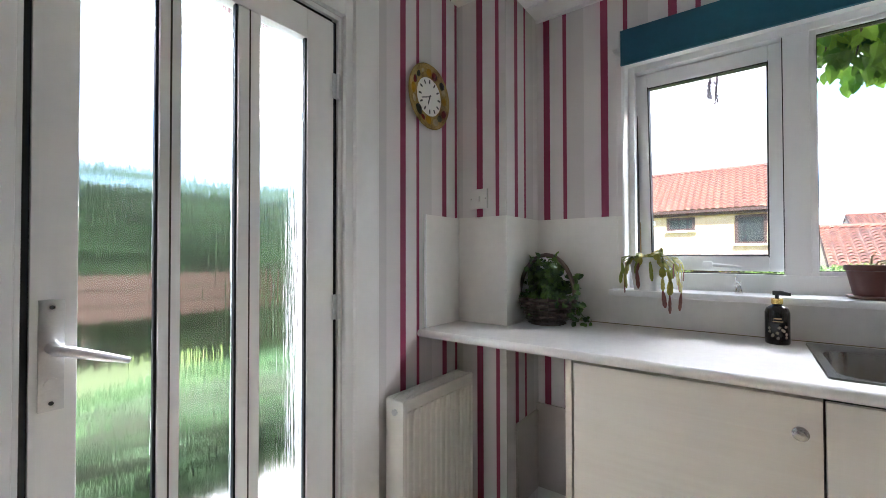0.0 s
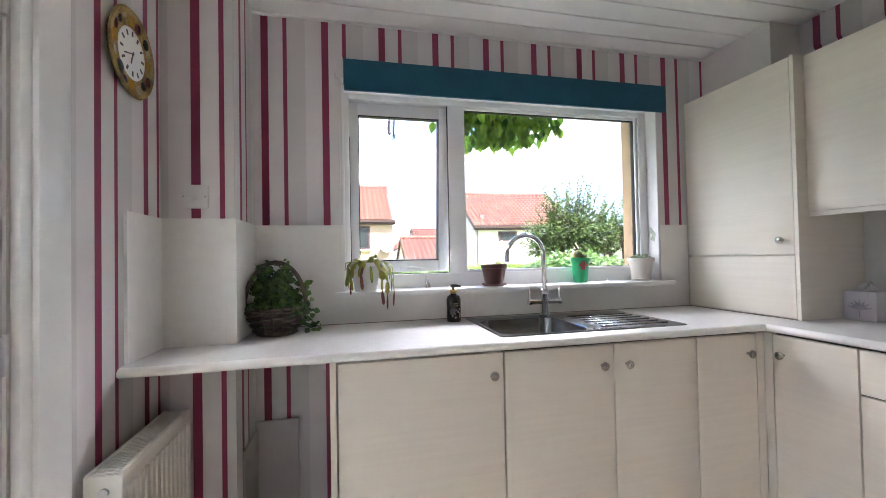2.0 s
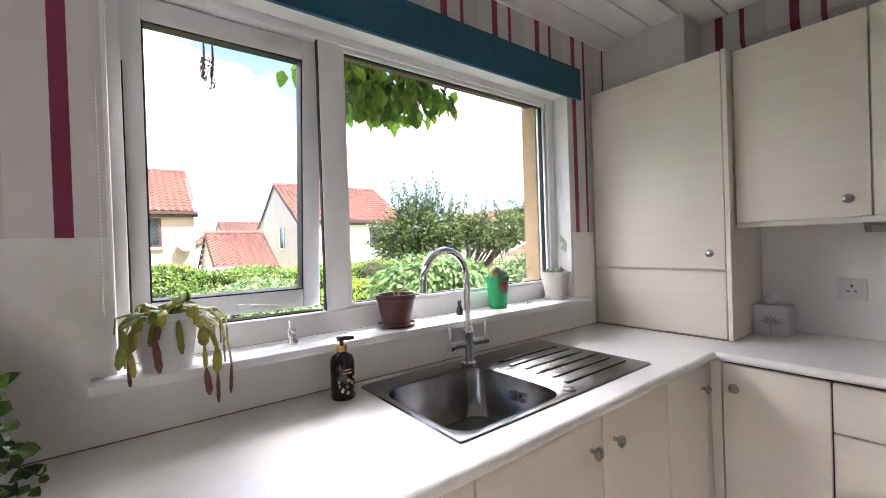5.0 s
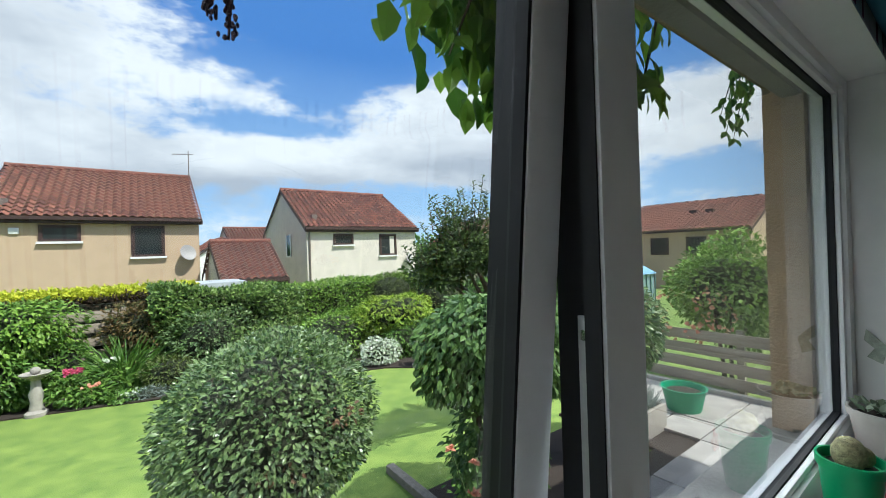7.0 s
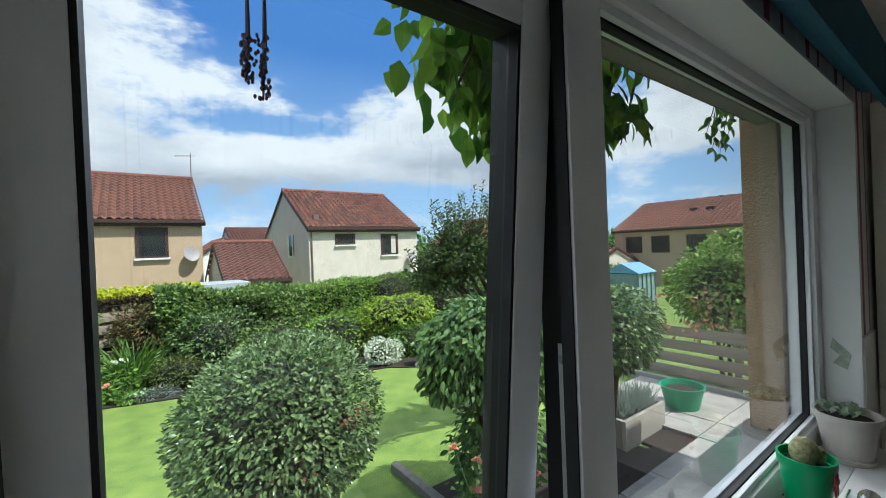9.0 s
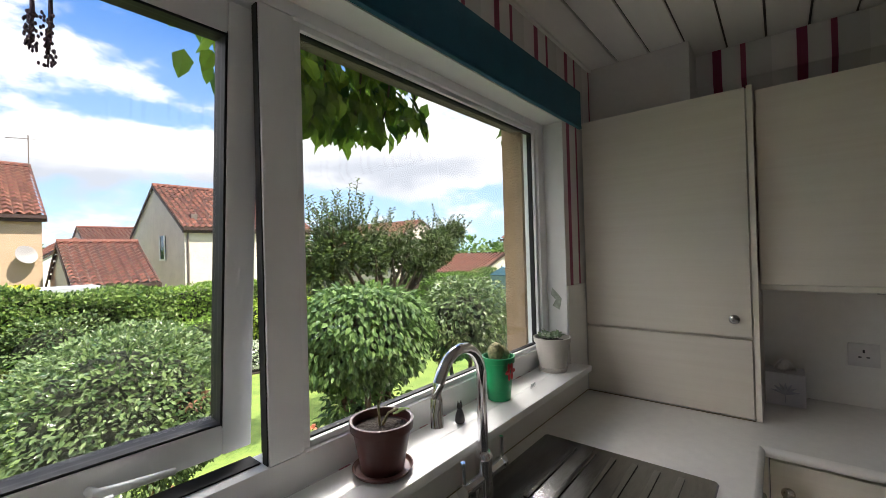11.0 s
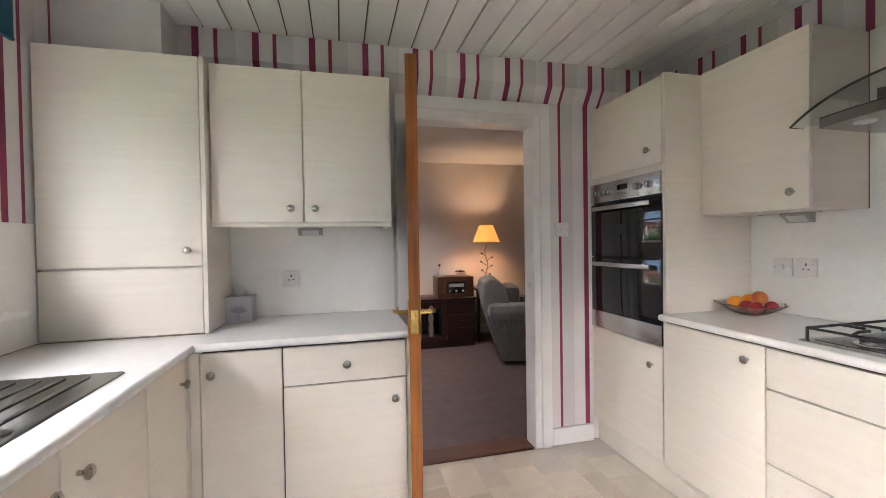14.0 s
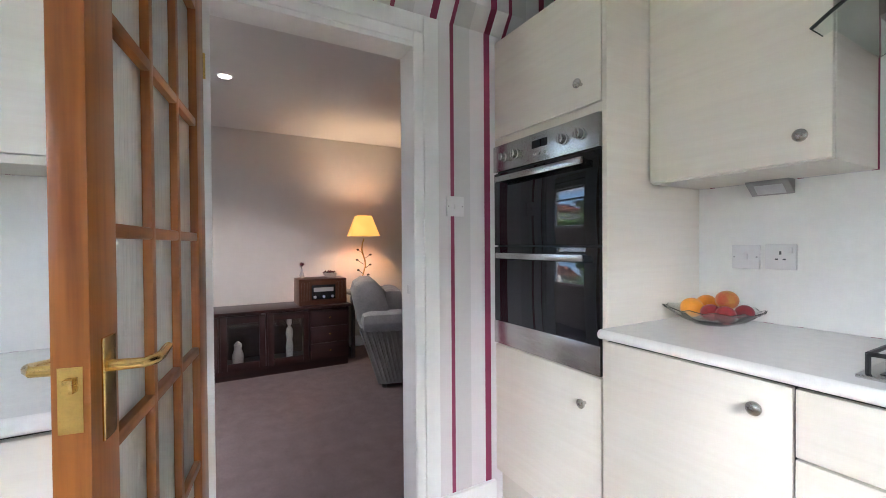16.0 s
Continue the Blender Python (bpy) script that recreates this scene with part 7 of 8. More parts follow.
for c, m_, n in (((-0.66, 12.0, -0.26), L_PINK, 60), ((-0.38, 11.9, -0.52), L_PEACH, 14), ((0.10, 11.75, -0.74), L_WHITE, 12), ((-0.15, 12.2, -0.20), L_WHITE, 18)):
    o = thing("flowering_plant", "leafy border plant with open blooms", "plant", (c[0], c[1], GZ), "border flowers")
    leaf_cloud("leaves", crown(rng, (c[0], c[1], (GZ + c[2]) / 2), (0.32, 0.22, (c[2] - GZ) / 2), 480, 0.085, 0.6, 0.2), L_MID, o, kind="stuff")
    leaf_cloud("petals", [((c[0] + rng.gauss(0, 0.035) + dx, c[1] - 0.12, c[2] + rng.gauss(0, 0.022)), (rng.gauss(0, 1), rng.gauss(-0.6, 0.5), rng.gauss(0.3, 0.6)), (0, -1, 0.6), 0.055, 0.05) for dx in (0.0, 0.12) for _ in range(n // 2)], m_, o, kind="stuff")
o = thing("rose_bush", "spindly rose with peach blooms beside the window", "bush", (2.55, 4.9, GZ))
bm = B()
tips = []
for k in range(9):
    a = rng.uniform(0, 6.28)
    tip = Vector((2.5 + 0.35 * math.cos(a), 4.75 + 0.3 * math.sin(a), rng.uniform(-0.15, 0.15)))
    tube(bm, [(2.5, 4.8, GZ), (2.5 + 0.12 * math.cos(a), 4.8 + 0.1 * math.sin(a), -0.5), tip], [0.008, 0.006, 0.004], 5)
    tips.append(tip)
part("stems", bm, MATS["green_stem"], o)
leaf_cloud("leaves", [(t_ + Vector((rng.gauss(0, 0.05), rng.gauss(0, 0.05), -rng.random() * 0.5)), (rng.gauss(0, 1), rng.gauss(0, 1), rng.gauss(0, 0.5)), (0, 0, 1), 0.055, 0.03) for t_ in tips for _ in range(14)], L_MID, o, kind="stuff")
leaf_cloud("blooms", [(t_, (rng.gauss(0, 1), rng.gauss(0, 1), rng.gauss(0.5, 0.6)), (0, 0, 1), 0.045, 0.045) for t_ in tips[:6] for _ in range(9)], L_PEACH, o, kind="stuff")

# small tree
TC = Vector((4.25, 6.3, 0))
tr = thing("tree", "small open garden tree with upright leafy shoots", "tree", (TC.x, TC.y, GZ))
bm = B()
items = []
tube(bm, [(TC.x, TC.y, GZ), (TC.x + 0.03, TC.y, -0.1), (TC.x - 0.02, TC.y, 0.75)], [0.085, 0.075, 0.06], 8)
# leafy heads: centre, radii, upright shoots and their height
for cx, cy, cz, rx, ry, rz, shoots, tall in ((3.52, 6.25, 1.62, 0.50, 0.40, 0.34, 34, 0.62), (3.20, 6.35, 1.38, 0.32, 0.30, 0.22, 12, 0.40), (4.12, 6.35, 1.50, 0.26, 0.30, 0.26, 12, 0.50),
                                             (4.58, 6.3, 1.52, 0.28, 0.32, 0.30, 15, 0.52), (5.40, 6.25, 1.62, 0.44, 0.36, 0.26, 18, 0.56), (5.92, 6.3, 1.86, 0.20, 0.22, 0.14, 8, 0.34), (5.02, 6.2, 1.36, 0.26, 0.26, 0.16, 6, 0.36)):
    head = Vector((cx, cy, cz))
    foot = Vector((TC.x + (cx - TC.x) * 0.12, TC.y, rng.uniform(0.50, 0.72)))
    for _ in range(3):
        end = head + Vector((rng.gauss(0, rx * 0.4), rng.gauss(0, ry * 0.4), rng.uniform(-0.1, 0.15)))
        mid = foot.lerp(end, 0.55) + Vector((rng.gauss(0, 0.05), rng.gauss(0, 0.05), -0.07))
        tube(bm, [foot, mid, end], [0.036, 0.026, 0.010], 6)
    for p, d, nr, l, w_ in crown(rng, (cx, cy, cz), (rx, ry, rz), int(2600 * rx * 2), 0.062, 0.75, 0.3, 0.5, -0.2):
        items.append((p, d, nr, l, w_))
    for _ in range(shoots):
        u = rng.uniform(-1, 1)
        base = head + Vector((rx * u, ry * rng.uniform(-0.8, 0.8), rz * (0.75 - 0.5 * u * u)))
        tip = base + Vector((0.16 * u + rng.gauss(0, 0.06), rng.gauss(0, 0.08), tall * rng.uniform(0.45, 1.0) * (1 - 0.35 * abs(u))))
        tube(bm, [head.lerp(base, 0.4), base, tip], [0.008, 0.006, 0.002], 4)
        k = int((tip - base).length / 0.019) + 4
        for q in range(k):
            a, t_ = q * 2.4 + rng.uniform(-0.4, 0.4), q / k
            sz = rng.uniform(0.055, 0.085) * (1.05 - 0.35 * t_)
            items.append((base.lerp(tip, t_), (math.cos(a), math.sin(a), rng.uniform(0.2, 1.0)), (rng.gauss(0, 0.5), rng.gauss(-0.3, 0.5), 1), sz, sz * 0.46))
part("trunk", bm, M_BARK, tr)
leaf_cloud("crown", items, leaf_mat("tree_leaf", (0.11, 0.165, 0.04), (0.018, 0.042, 0.014), 0.5), tr, kind="stuff")

# climber that hangs over the window head
cl = thing("climbing_plant", "climber hanging over the window head with broad green leaves", "plant", (1.1, OUT + 0.09, 2.3))
bm = B()
items = []
tube(bm, [(-0.3, 2.92, 2.35), (0.4, 2.95, 2.28), (1.1, 2.96, 2.22), (1.9, 2.93, 2.30)], 0.012, 6)
for x, y, z, n in ((0.86, 3.09, 2.02, 20), (0.95, 3.06, 1.97, 36), (1.06, 3.08, 1.92, 44), (1.2, 3.05, 1.92, 32), (1.33, 3.05, 1.94, 28), (1.47, 3.03, 1.98, 18), (0.53, 3.25, 2.24, 1)):
    tube(bm, [(x, 2.95, 2.26), (x + 0.02, 3.0, z + 0.14), (x, y, z)], [0.005, 0.004, 0.002], 5)
    for k in range(int(n * 3.6)):
        t_ = rng.random()
        p = Vector((x + rng.gauss(0, 0.065), y + rng.gauss(0, 0.05), z + 0.04 + 0.26 * t_))
        s = rng.uniform(0.058, 0.09)
        items.append((p, (rng.gauss(0, 0.45), rng.gauss(-0.15, 0.45), -1), (rng.gauss(0, 0.5), -1, 0.5), s, s * 0.6))
part("stems", bm, M_BARK, cl)
leaf_cloud("leaves", items, leaf_mat("climber_leaf", (0.24, 0.40, 0.05), (0.04, 0.115, 0.018), 0.35, 0.48), cl, kind="stuff")
bm = B()
for x, l in ((0.445, 0.08), (0.475, 0.11)):
    tube(bm, [(x, 3.15, 2.24), (x + 0.004, 3.18, 2.10), (x - 0.003, 3.18, 2.09 - l)], [0.002, 0.005, 0.002], 6)
    for k in range(64):
        ball(bm, (x + rng.gauss(0, 0.006), 3.18 + rng.gauss(0, 0.005), 2.10 - (l + 0.01) * k / 64), 0.0034, (1, 1, 1.6), 1)
sprays = B()
items = []
for x0, z0, l in ((2.30, 2.40, 0.30), (2.38, 2.42, 0.34), (2.46, 2.40, 0.26), (2.24, 2.38, 0.22)):
    pts = [Vector((x0 + 0.10 * t_, 2.95 + 0.16 * t_, z0 - l * t_ * t_)) for t_ in (0, 0.25, 0.5, 0.75, 1.0)]
    tube(sprays, pts, [0.004, 0.0035, 0.003, 0.002, 0.0015], 5)
    for k in range(11):
        t_ = 0.2 + 0.8 * k / 10
        p = Vector((x0 + 0.10 * t_, 2.95 + 0.16 * t_, z0 - l * t_ * t_))
        for side in (-1, 1):
            items.append((p, (side * 0.8 + rng.gauss(0, 0.2), rng.gauss(0, 0.3), -0.7), (rng.gauss(0, 0.3), -0.6, 1), 0.07 * rng.uniform(0.8, 1.15), 0.026))
tube(sprays, [(1.9, 2.93, 2.30), (2.1, 2.93, 2.37), (2.32, 2.95, 2.42), (2.5, 2.95, 2.40)], 0.007, 6)
part("side_stem", sprays, M_BARK, cl)
leaf_cloud("feathery_leaves", items, L_MID, cl, kind="stuff")
part("dead_flower", bm, mat("withered_purple", (0.05, 0.03, 0.05), 0.9, vary=0.4), cl, "withered hanging flower")

# bird baths, fence, patio
def bird_bath(c, h, label):
    o = thing("bird_bath", label, "bird bath", c)
    stone = mat("pale_stone", (0.33, 0.305, 0.265), 0.9, vary=0.2, scale=14, bump=0.4, bump_scale=60)
    part("pedestal", lathe(B(), c, [(0.15, 0), (0.15, 0.06), (0.10, 0.10), (0.075, h * 0.3), (0.10, h * 0.5), (0.07, h * 0.62), (0.06, h * 0.82), (0.12, h * 0.88)], 20), stone, o)
    part("basin", lathe(B(), (c[0], c[1], c[2] + h * 0.87), [(0.08, 0), (0.18, 0.04), (0.205, 0.075), (0.19, 0.085), (0.14, 0.055), (0.02, 0.045)], 24), stone, o)
    part("finial", ball(B(), (c[0], c[1], c[2] + h + 0.02), 0.07, (1, 0.8, 1), 2), stone, o)


bird_bath((-1.05, 11.9, GZ), 0.72, "pale stone bird bath in the border")
bird_bath((5.18, 9.9, GZ), 0.5, "short stone bird bath by the hedge")
fe = thing("fence", "weathered horizontal board garden fence", "fence", (-0.5, 13.2, GZ))
M_FENCE = grain("weathered_board", (0.36, 0.31, 0.25), (0.22, 0.18, 0.14), 0, 0.85, 1.0)
M_FENCE_Y = grain("weathered_board_side", (0.36, 0.31, 0.25), (0.22, 0.18, 0.14), 1, 0.85, 1.0)
for z in (-0.26, 0.0, 0.27, 0.52):
    part("board", boxes((-4.5, 0.3, 13.2, 13.23, z - 0.09, z + 0.09), bevel=0.006), M_FENCE, fe)
for x in (-3.6, -1.8, 0.1):
    part("post", boxes((x - 0.05, x + 0.05, 13.23, 13.33, GZ, 0.64)), M_FENCE, fe)
fe = thing("fence", "weathered board fence beside the patio", "fence", (7.87, 4.6, GZ))
for k in range(4):
    part("board", boxes((7.86, 7.89, 2.9, 6.6, -0.74 + 0.235 * k, -0.565 + 0.235 * k), bevel=0.006), M_FENCE_Y, fe)
for y in (3.1, 4.8, 6.5):
    part("post", boxes((7.89, 7.98, y - 0.05, y + 0.05, GZ, 0.2)), M_FENCE_Y, fe)
structure("patio_kerb", boxes((7.70, 7.80, 2.9, 6.6, GZ, -0.76), bevel=0.01), mat("pale_kerb_stone", (0.42, 0.40, 0.36), 0.9, vary=0.2, scale=14, bump=0.3), "pale stone kerb along the patio fence")
M_SLAB = mat("grey_paving", (0.36, 0.34, 0.31), 0.9, vary=0.2, scale=5, bump=0.3, bump_scale=60, rand=0.14)
pt = structure("patio", boxes((3.4, 7.7, 2.92, 4.9, GZ - 0.05, -0.86), (5.3, 7.7, 4.9, 6.3, GZ - 0.05, -0.86)), M_SOIL, "paved patio bed")
slab = None
for i in range(7):
    for j in range(6):
        x0, y0 = 3.42 + 0.61 * i, 2.94 + 0.56 * j
        if j > 2 and i < 4:
            continue
        if slab is None:
            slab = part("slab", boxes((x0, x0 + 0.595, y0, y0 + 0.545, -0.86, -0.82), bevel=0.006), M_SLAB, pt)
        else:
            s2 = new("slab", slab.data)
            s2.parent, s2.location = pt, (0.61 * i, 0.56 * j, 0.004 * ((i * 7 + j * 3) % 3))
pl = thing("stone_planter", "low stone planter with lavender on the patio", "planter", (5.45, 5.3, -0.86))
part("trough", boxes((4.95, 5.95, 5.05, 5.10, -0.9, -0.52), (4.95, 5.95, 5.5, 5.55, -0.9, -0.52), (4.95, 5.0, 5.10, 5.5, -0.9, -0.52), (5.9, 5.95, 5.10, 5.5, -0.9, -0.52), bevel=0.012), MATS["pale_stone"], pl)
part("soil", boxes((5.0, 5.9, 5.10, 5.5, -0.9, -0.56)), M_SOIL, pl)
leaf_cloud("lavender", [((rng.uniform(5.02, 5.88), rng.uniform(5.12, 5.48), -0.56), (rng.gauss(0, 0.4), rng.gauss(0, 0.4), 1), (0, -1, 0.2), rng.uniform(0.15, 0.38), 0.016) for _ in range(700)], L_SILVER, pl, kind="stuff")
o = thing("green_tub", "round green garden tub on the patio", "tub", (6.7, 5.15, -0.82))
part("tub", lathe(B(), (6.7, 5.15, -0.82), [(0.22, 0), (0.29, 0.32), (0.31, 0.33), (0.28, 0.33), (0.2, 0.05)], 28), mat("green_tub_plastic", (0.012, 0.25, 0.12), 0.4, vary=0.1), o)
part("soil", lathe(B(), (6.7, 5.15, -0.58), [(0.25, 0), (0.24, 0.02)], 20), M_SOIL, o)
structure("lawn_kerb", boxes((2.55, 2.65, 4.2, 6.6, GZ, GZ + 0.09), (2.65, 3.4, 4.55, 4.65, GZ, GZ + 0.09), bevel=0.01), mat("edging_stone", (0.20, 0.18, 0.15), 0.9, vary=0.3, scale=14, bump=0.4), "stone edging beside the lawn")
bm = extrude_poly(B(), [(-7.0, 13.4, GZ - 0.05), (-5.0, 12.9, GZ - 0.05), (-1.5, 11.98, GZ - 0.05), (0.5, 11.4, GZ - 0.05), (2.5, 10.85, GZ - 0.05), (4.55, 10.3, GZ - 0.05), (5.5, 9.5, GZ - 0.05), (7.5, 9.2, GZ - 0.05), (9.0, 11.5, GZ - 0.05), (9.0, 14.2, GZ - 0.05), (-7.0, 14.2, GZ - 0.05)], (0, 0, 0.075))
box(bm, 2.66, 5.2, 4.66, 6.0, GZ - 0.05, GZ + 0.02)
structure("border_soil", bm, M_SOIL, "dark soil of the planted borders")
gh = thing("greenhouse", "small blue-grey framed greenhouse beyond the fence", "greenhouse", (14.6, 10.0, -0.9))
part("frame", boxes(*[(14.0 + 0.3 * k, 14.03 + 0.3 * k, 9.6, 9.63, -0.9, 0.55) for k in range(5)], (14.0, 15.23, 9.6, 9.63, 0.52, 0.58)), mat("green_painted_metal", (0.10, 0.20, 0.18), 0.5, vary=0.2), gh)
part("glazing", boxes((14.0, 15.2, 9.64, 10.8, -0.9, 0.52)), mat("pale_glazing", (0.25, 0.35, 0.36), 0.15, vary=0.3), gh)
part("roof", extrude_poly(B(), [(13.95, 9.55, 0.55), (13.95, 10.2, 0.9), (13.95, 10.85, 0.55)], (1.3, 0, 0)), mat("blue_sheet", (0.22, 0.42, 0.60), 0.4, vary=0.2), gh)
# parked car far down the road, only its roofline shows over the hedge
CX, CY = 28.2, 44.0
car = thing("car", "dark red parked car beyond the hedge", "car", (CX + 2.1, CY + 0.9, -2.5))
part("body", boxes((CX, CX + 4.2, CY, CY + 1.75, -2.25, -1.45), bevel=0.14), mat("dark_red_car_paint", (0.10, 0.02, 0.03), 0.25, vary=0.1, coat=0.5), car)
part("windows", extrude_poly(B(), [(CX + 0.75, CY + 0.08, -1.46), (CX + 1.3, CY + 0.2, -0.85), (CX + 3.3, CY + 0.2, -0.85), (CX + 4.0, CY + 0.08, -1.46)], (0, 1.5, 0)), M_HGLASS, car)
part("roof", boxes((CX + 1.25, CX + 3.35, CY + 0.18, CY + 1.6, -0.87, -0.79), bevel=0.03), MATS["dark_red_car_paint"], car)
for x in (CX + 0.8, CX + 3.4):
    part("wheel", cyl(B(), (x, CY - 0.03, -2.19), (x, CY + 0.17, -2.19), 0.31, n=20), M_DARK, car)
wd = thing("woodland", "distant line of green trees on the horizon", "trees", (10, 90, -2.5), kind="stuff")
items = []
for k in range(150):
    a = radians(rng.uniform(-30, 85))
    d = rng.uniform(75, 95)
    c = (d * math.sin(a), d * math.cos(a), rng.uniform(-1, 1.2))
    items += crown(rng, c, (4, 4, rng.uniform(2.4, 4.0)), 150, 0.9, 0.5, 0.2, 0.7)
leaf_cloud("crowns", items, L_MID, wd, kind="stuff")

# garden side of the back door
structure("side_terrace", boxes((-9.0, W - 0.281, -4.0, 2.90, GZ, -0.16)), mat("mossy_ground", (0.075, 0.10, 0.04), 0.95, vary=0.4, scale=5, bump=0.8, bump_scale=90), "raised mossy ground outside the back door")
structure("side_path", boxes((-1.75, W - 0.281, -1.5, 2.9, -0.159, -0.10)), mat("pale_path", (0.25, 0.245, 0.235), 0.9, vary=0.1, scale=4, bump=0.3), "pale paved path outside the back door")
o = thing("hedge", "tall green hedge beyond the back door", "hedge", (-6.2, 1.5, -0.16))
# dark block coloured as the shaded inside of the hedge
part("hedge_shade_core", boxes((-6.9, -6.0, -4, 7.5, -0.16, 2.15)), M_CORE, o)
its = []
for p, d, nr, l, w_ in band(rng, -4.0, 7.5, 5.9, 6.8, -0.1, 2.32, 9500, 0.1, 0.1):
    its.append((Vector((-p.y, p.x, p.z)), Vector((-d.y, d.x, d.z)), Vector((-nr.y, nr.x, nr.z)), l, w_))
# side garden leaves take the green with shade painted in
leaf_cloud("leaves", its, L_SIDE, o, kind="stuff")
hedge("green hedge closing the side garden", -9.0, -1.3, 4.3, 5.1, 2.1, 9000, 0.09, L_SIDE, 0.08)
o = thing("fence", "brown board fence in front of the side hedge", "fence", (-5.6, 1.5, -0.16))
for k in range(3):
    part("board", boxes((-5.62, -5.59, -4, 4.2, 0.42 + 0.19 * k, 0.59 + 0.19 * k)), mat("red_brown_board", (0.085, 0.05, 0.035), 0.85, vary=0.3, scale=6), o)
for y in (-3.0, -0.6, 1.8, 4.1):
    part("post", boxes((-5.68, -5.62, y - 0.05, y + 0.05, -0.16, 1.02)), MATS["red_brown_board"], o)
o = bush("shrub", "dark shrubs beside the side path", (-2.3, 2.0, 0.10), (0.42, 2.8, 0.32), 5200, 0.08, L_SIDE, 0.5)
o.location.z = -0.16
for ch in o.children:
    ch.location.z += GZ + 0.16
structure("roof_overhang", boxes((W - 0.8, 6.2, -1.2, OUT + 0.35, 2.62, 2.72)), M_TIMBER, "brown eaves board over the house wall")

# ---- sky backdrop: broken cloud over blue ----
bm = B()
R = 700
rows = []
for j in range(19):
    el = radians(-3 + 60 * j / 18)
    rows.append([bm.verts.new((R * math.cos(el) * math.sin(az), R * math.cos(el) * math.cos(az), R * math.sin(el))) for az in [radians(-110 + 6 * i) for i in range(38)]])
for r0, r1 in zip(rows, rows[1:]):
    for i in range(37):
        bm.faces.new((r0[i], r1[i], r1[i + 1], r0[i + 1]))
M_SKY = bpy.data.materials.new("cloudy_sky")
M_SKY.use_nodes = True
nt = M_SKY.node_tree
nt.nodes.clear()
NN, LL = nt.nodes.new, nt.links.new


def calc(op, a, b=0.0, c=0.0):
    n = NN("ShaderNodeMath")
    n.operation = op
    for k, v in enumerate((a, b, c)):
        if isinstance(v, (int, float)):
            n.inputs[k].default_value = v
        else:
            LL(v, n.inputs[k])
    return n.outputs[0]


def fractal(vec, scale, detail, rough):
    n = NN("ShaderNodeTexNoise")
    n.inputs["Scale"].default_value, n.inputs["Detail"].default_value, n.inputs["Roughness"].default_value = scale, detail, rough
    LL(vec, n.inputs["Vector"])
    return calc("SUBTRACT", n.outputs["Fac"], 0.5)


tc, mp, sep = NN("ShaderNodeTexCoord"), NN("ShaderNodeMapping"), NN("ShaderNodeSeparateXYZ")
LL(tc.outputs["Object"], sep.inputs[0]), LL(tc.outputs["Object"], mp.inputs[0])
mp.inputs["Scale"].default_value = (1 / R, 1 / R, 2.2 / R)
az_ = calc("MULTIPLY", calc("ARCTAN2", sep.outputs[0], sep.outputs[1]), 57.2958)
el_ = calc("MULTIPLY", calc("ARCSINE", calc("DIVIDE", sep.outputs[2], R)), 57.2958)
ragged = fractal(mp.outputs[0], 11.0, 10, 0.64)
broad = fractal(mp.outputs[0], 3.2, 5, 0.5)
az_ = calc("MULTIPLY_ADD", broad, 16.0, az_)
el_ = calc("MULTIPLY_ADD", broad, 6.0, el_)


def bank(az, el, wa, we, weight):
    """A bank of cloud, or of clear sky where weight is below 0, round an azimuth and an elevation in degrees."""
    da, de = calc("DIVIDE", calc("SUBTRACT", az_, az), wa), calc("DIVIDE", calc("SUBTRACT", el_, el), we)
    r2 = calc("MULTIPLY_ADD", da, da, calc("MULTIPLY", de, de))
    return calc("MULTIPLY", calc("EXPONENT", calc("MULTIPLY", r2, -1.0)), weight)


cloud = calc("MULTIPLY", ragged, 1.5)
for row in ((-11, 23, 14, 7, 0.8), (9, 19.3, 9, 1.9, 0.5), (-8, 12.5, 18, 3.6, 0.75), (22, 12, 26, 3.0, 0.95), (38, 19.5, 12, 4.6, 0.85), (52, 13, 14, 4.5, 0.7), (73, 15.5, 12, 4.5, 0.8), (100, 18, 16, 10, 0.6), (-50, 22, 25, 12, 0.6),
            (23, 27, 13, 6.5, -0.75), (11, 15.6, 8, 1.5, -0.55), (60, 27, 14, 6, -0.6), (33, 7.0, 14, 1.6, -0.3), (75, 8.5, 12, 2.0, -0.45), (5, 38, 30, 8, -0.25), (10, 4, 60, 3.0, 0.18)):
    cloud = calc("ADD", cloud, bank(*row))
cover = NN("ShaderNodeMapRange")
cover.interpolation_type = "SMOOTHSTEP"
cover.inputs["From Min"].default_value, cover.inputs["From Max"].default_value = 0.02, 0.52
LL(cloud, cover.inputs["Value"])
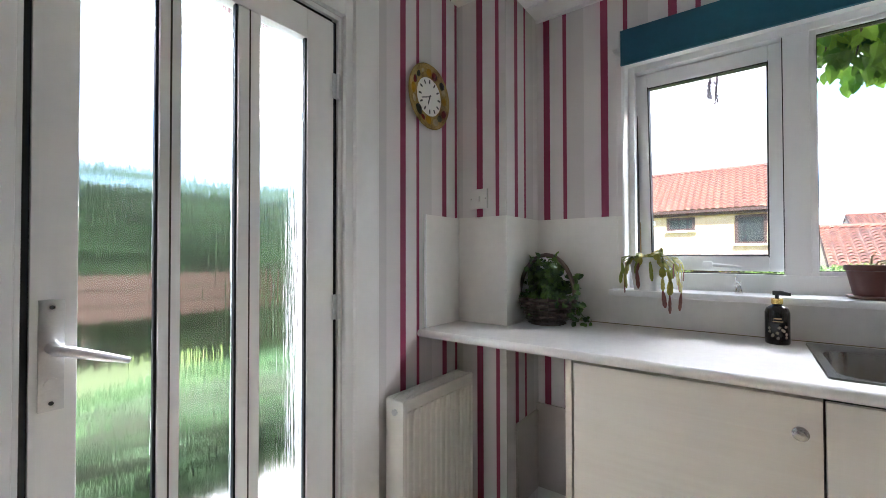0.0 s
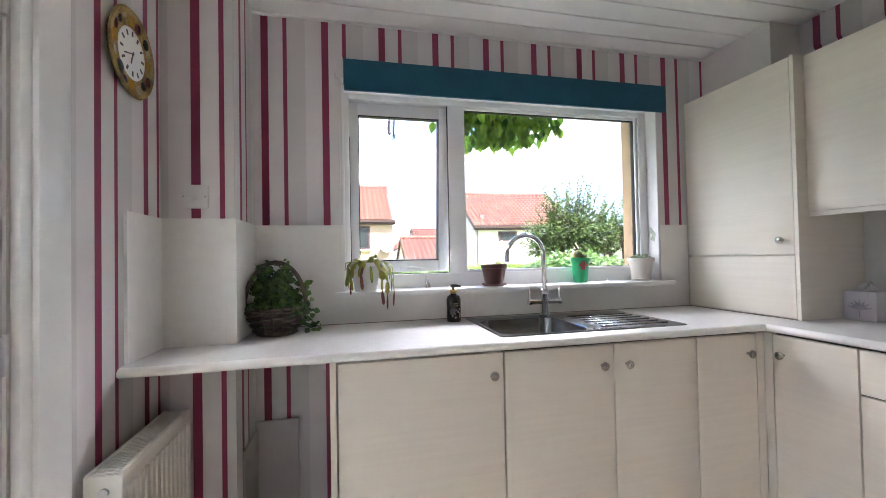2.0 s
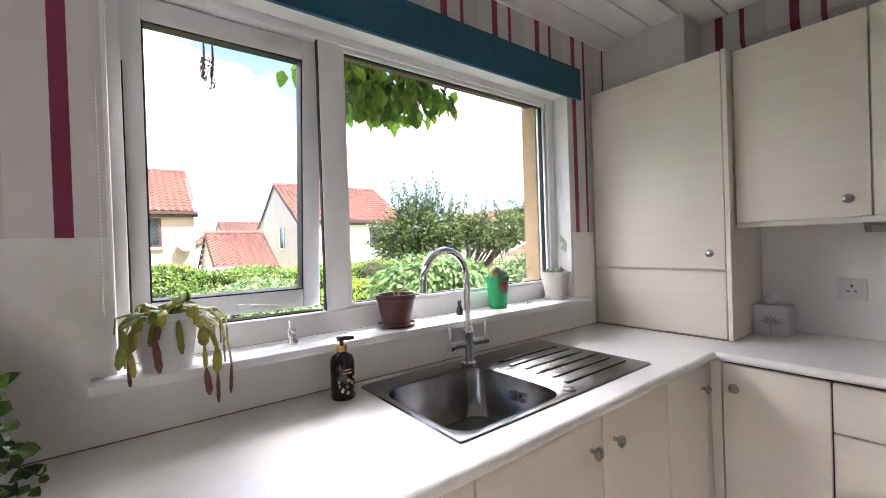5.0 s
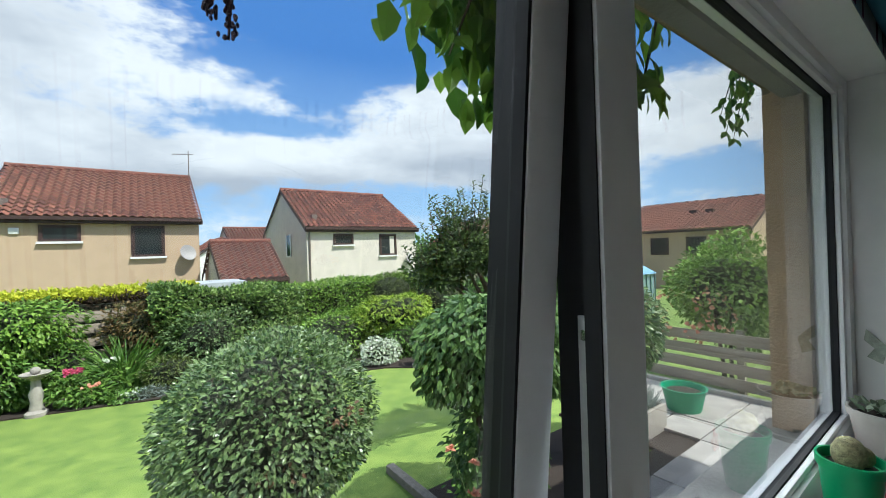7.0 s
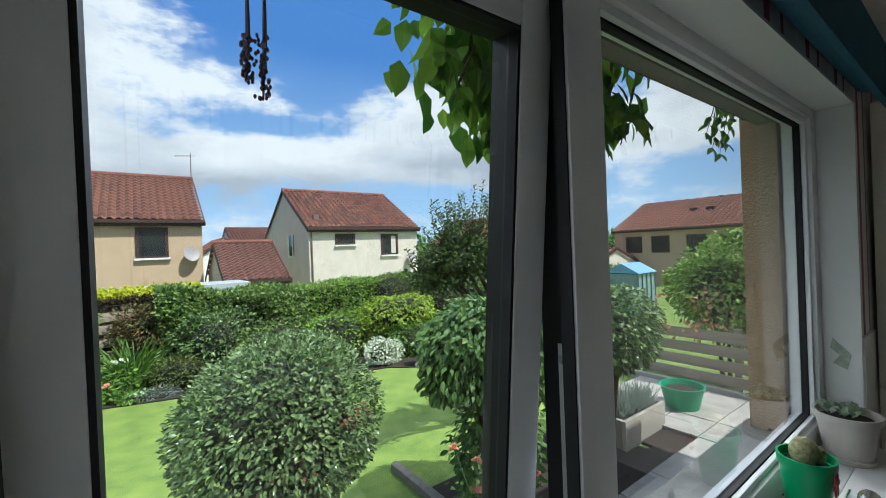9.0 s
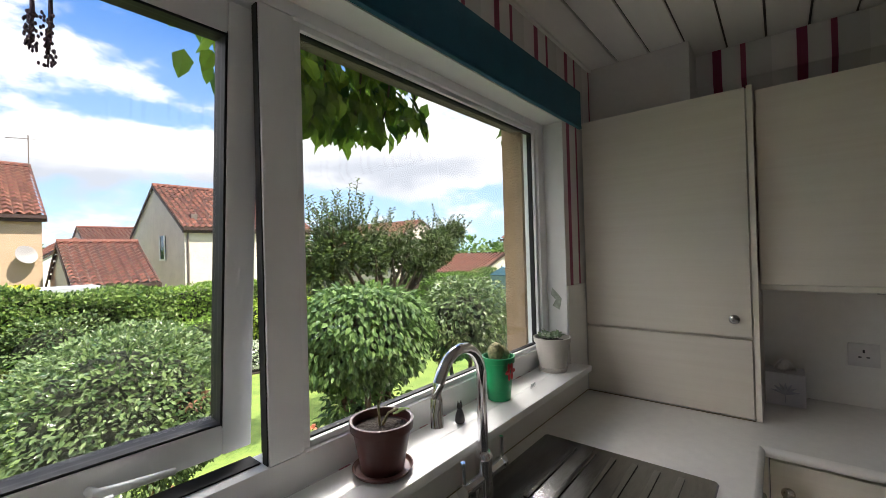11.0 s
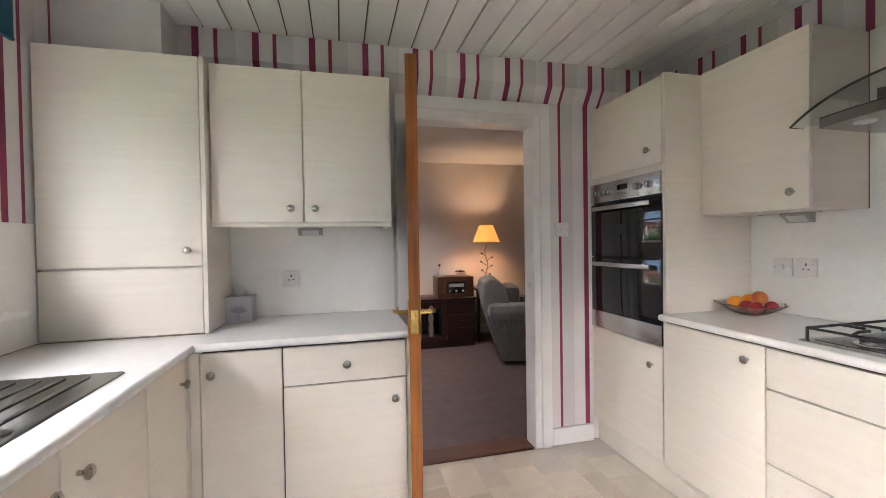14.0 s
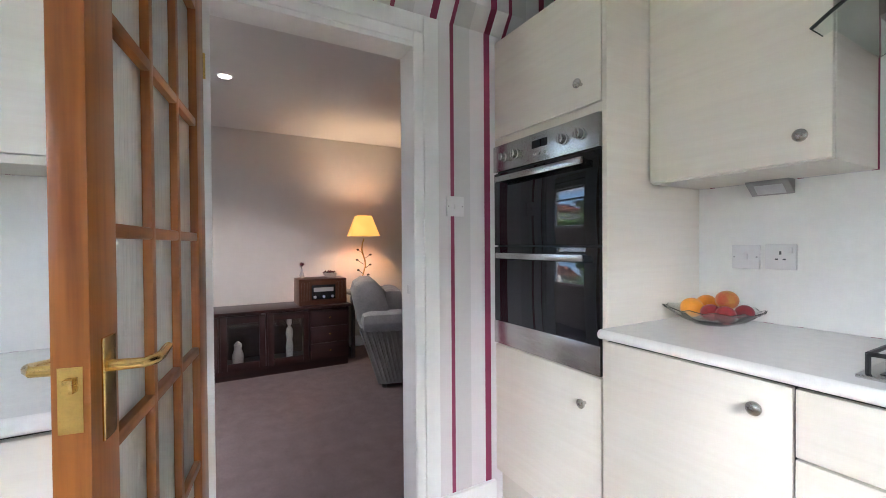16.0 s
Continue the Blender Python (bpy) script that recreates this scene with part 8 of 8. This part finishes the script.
# grey undersides
belly = calc("ADD", calc("MULTIPLY", broad, 1.6), calc("ADD", bank(12, 8.6, 28, 2.2, 0.75), calc("ADD", bank(46, 12.0, 18, 2.2, 0.55), bank(-14, 20, 8, 5, 0.4))))
tone = NN("ShaderNodeMapRange")
tone.inputs["From Min"].default_value, tone.inputs["From Max"].default_value = -0.02, 0.62
LL(calc("ADD", belly, calc("MULTIPLY", ragged, 0.7)), tone.inputs["Value"])
high = NN("ShaderNodeMapRange")
high.inputs["From Min"].default_value, high.inputs["From Max"].default_value = 2.0, 26.0
LL(el_, high.inputs["Value"])


def blend(f, a, b):
    n = NN("ShaderNodeMix")
    n.data_type = "RGBA"
    LL(f, n.inputs[0])
    for k, v in ((6, a), (7, b)):
        if isinstance(v, tuple):
            n.inputs[k].default_value = v
        else:
            LL(v, n.inputs[k])
    return n.outputs[2]


clear = blend(high.outputs[0], (0.40, 0.60, 0.82, 1), (0.085, 0.225, 0.56, 1))
white = blend(tone.outputs[0], (0.80, 0.82, 0.85, 1), (0.42, 0.46, 0.53, 1))
em, out_ = NN("ShaderNodeEmission"), NN("ShaderNodeOutputMaterial")
LL(blend(cover.outputs[0], clear, white), em.inputs[0])
em.inputs[1].default_value = 1.0
LL(em.outputs[0], out_.inputs[0])
structure("sky_backdrop", bm, M_SKY, "blue sky with broken white cloud", True)

# ---- floor tiles last ----
M_VINYL = mat("stone_vinyl", (0.58, 0.515, 0.415), 0.42, vary=0.1, scale=9, bump=0.05, bump_scale=120, rand=0.14)
fl_ = structure("floor", boxes((W, 2.498, S, N, -0.0055, -0.003)), mat("vinyl_joint", (0.52, 0.47, 0.40), 0.5, vary=0.1), "beige stone-effect vinyl tile floor")
tiles = {}
rng = random.Random(9)
y, row = -0.16, 0
while y < 2.02:
    hgt = (0.2, 0.13, 0.2)[row % 3]
    x = 0.0 - 0.13 * (row % 2)
    while x < 2.46:
        wd_ = rng.choice((0.13, 0.2, 0.3))
        key = (wd_, hgt)
        x1 = x + wd_
        if x1 < 2.47:
            if key not in tiles:
                me = finish("tile", box(B(), 0.001, wd_ - 0.001, 0.001, hgt - 0.001, 0, 0.003), M_VINYL, False)
                tiles[key] = me
            t_ = new("tile", tiles[key])
            t_.parent, t_.location = fl_, (x, y, -0.003)
        x = x1
    y += hgt
    row += 1
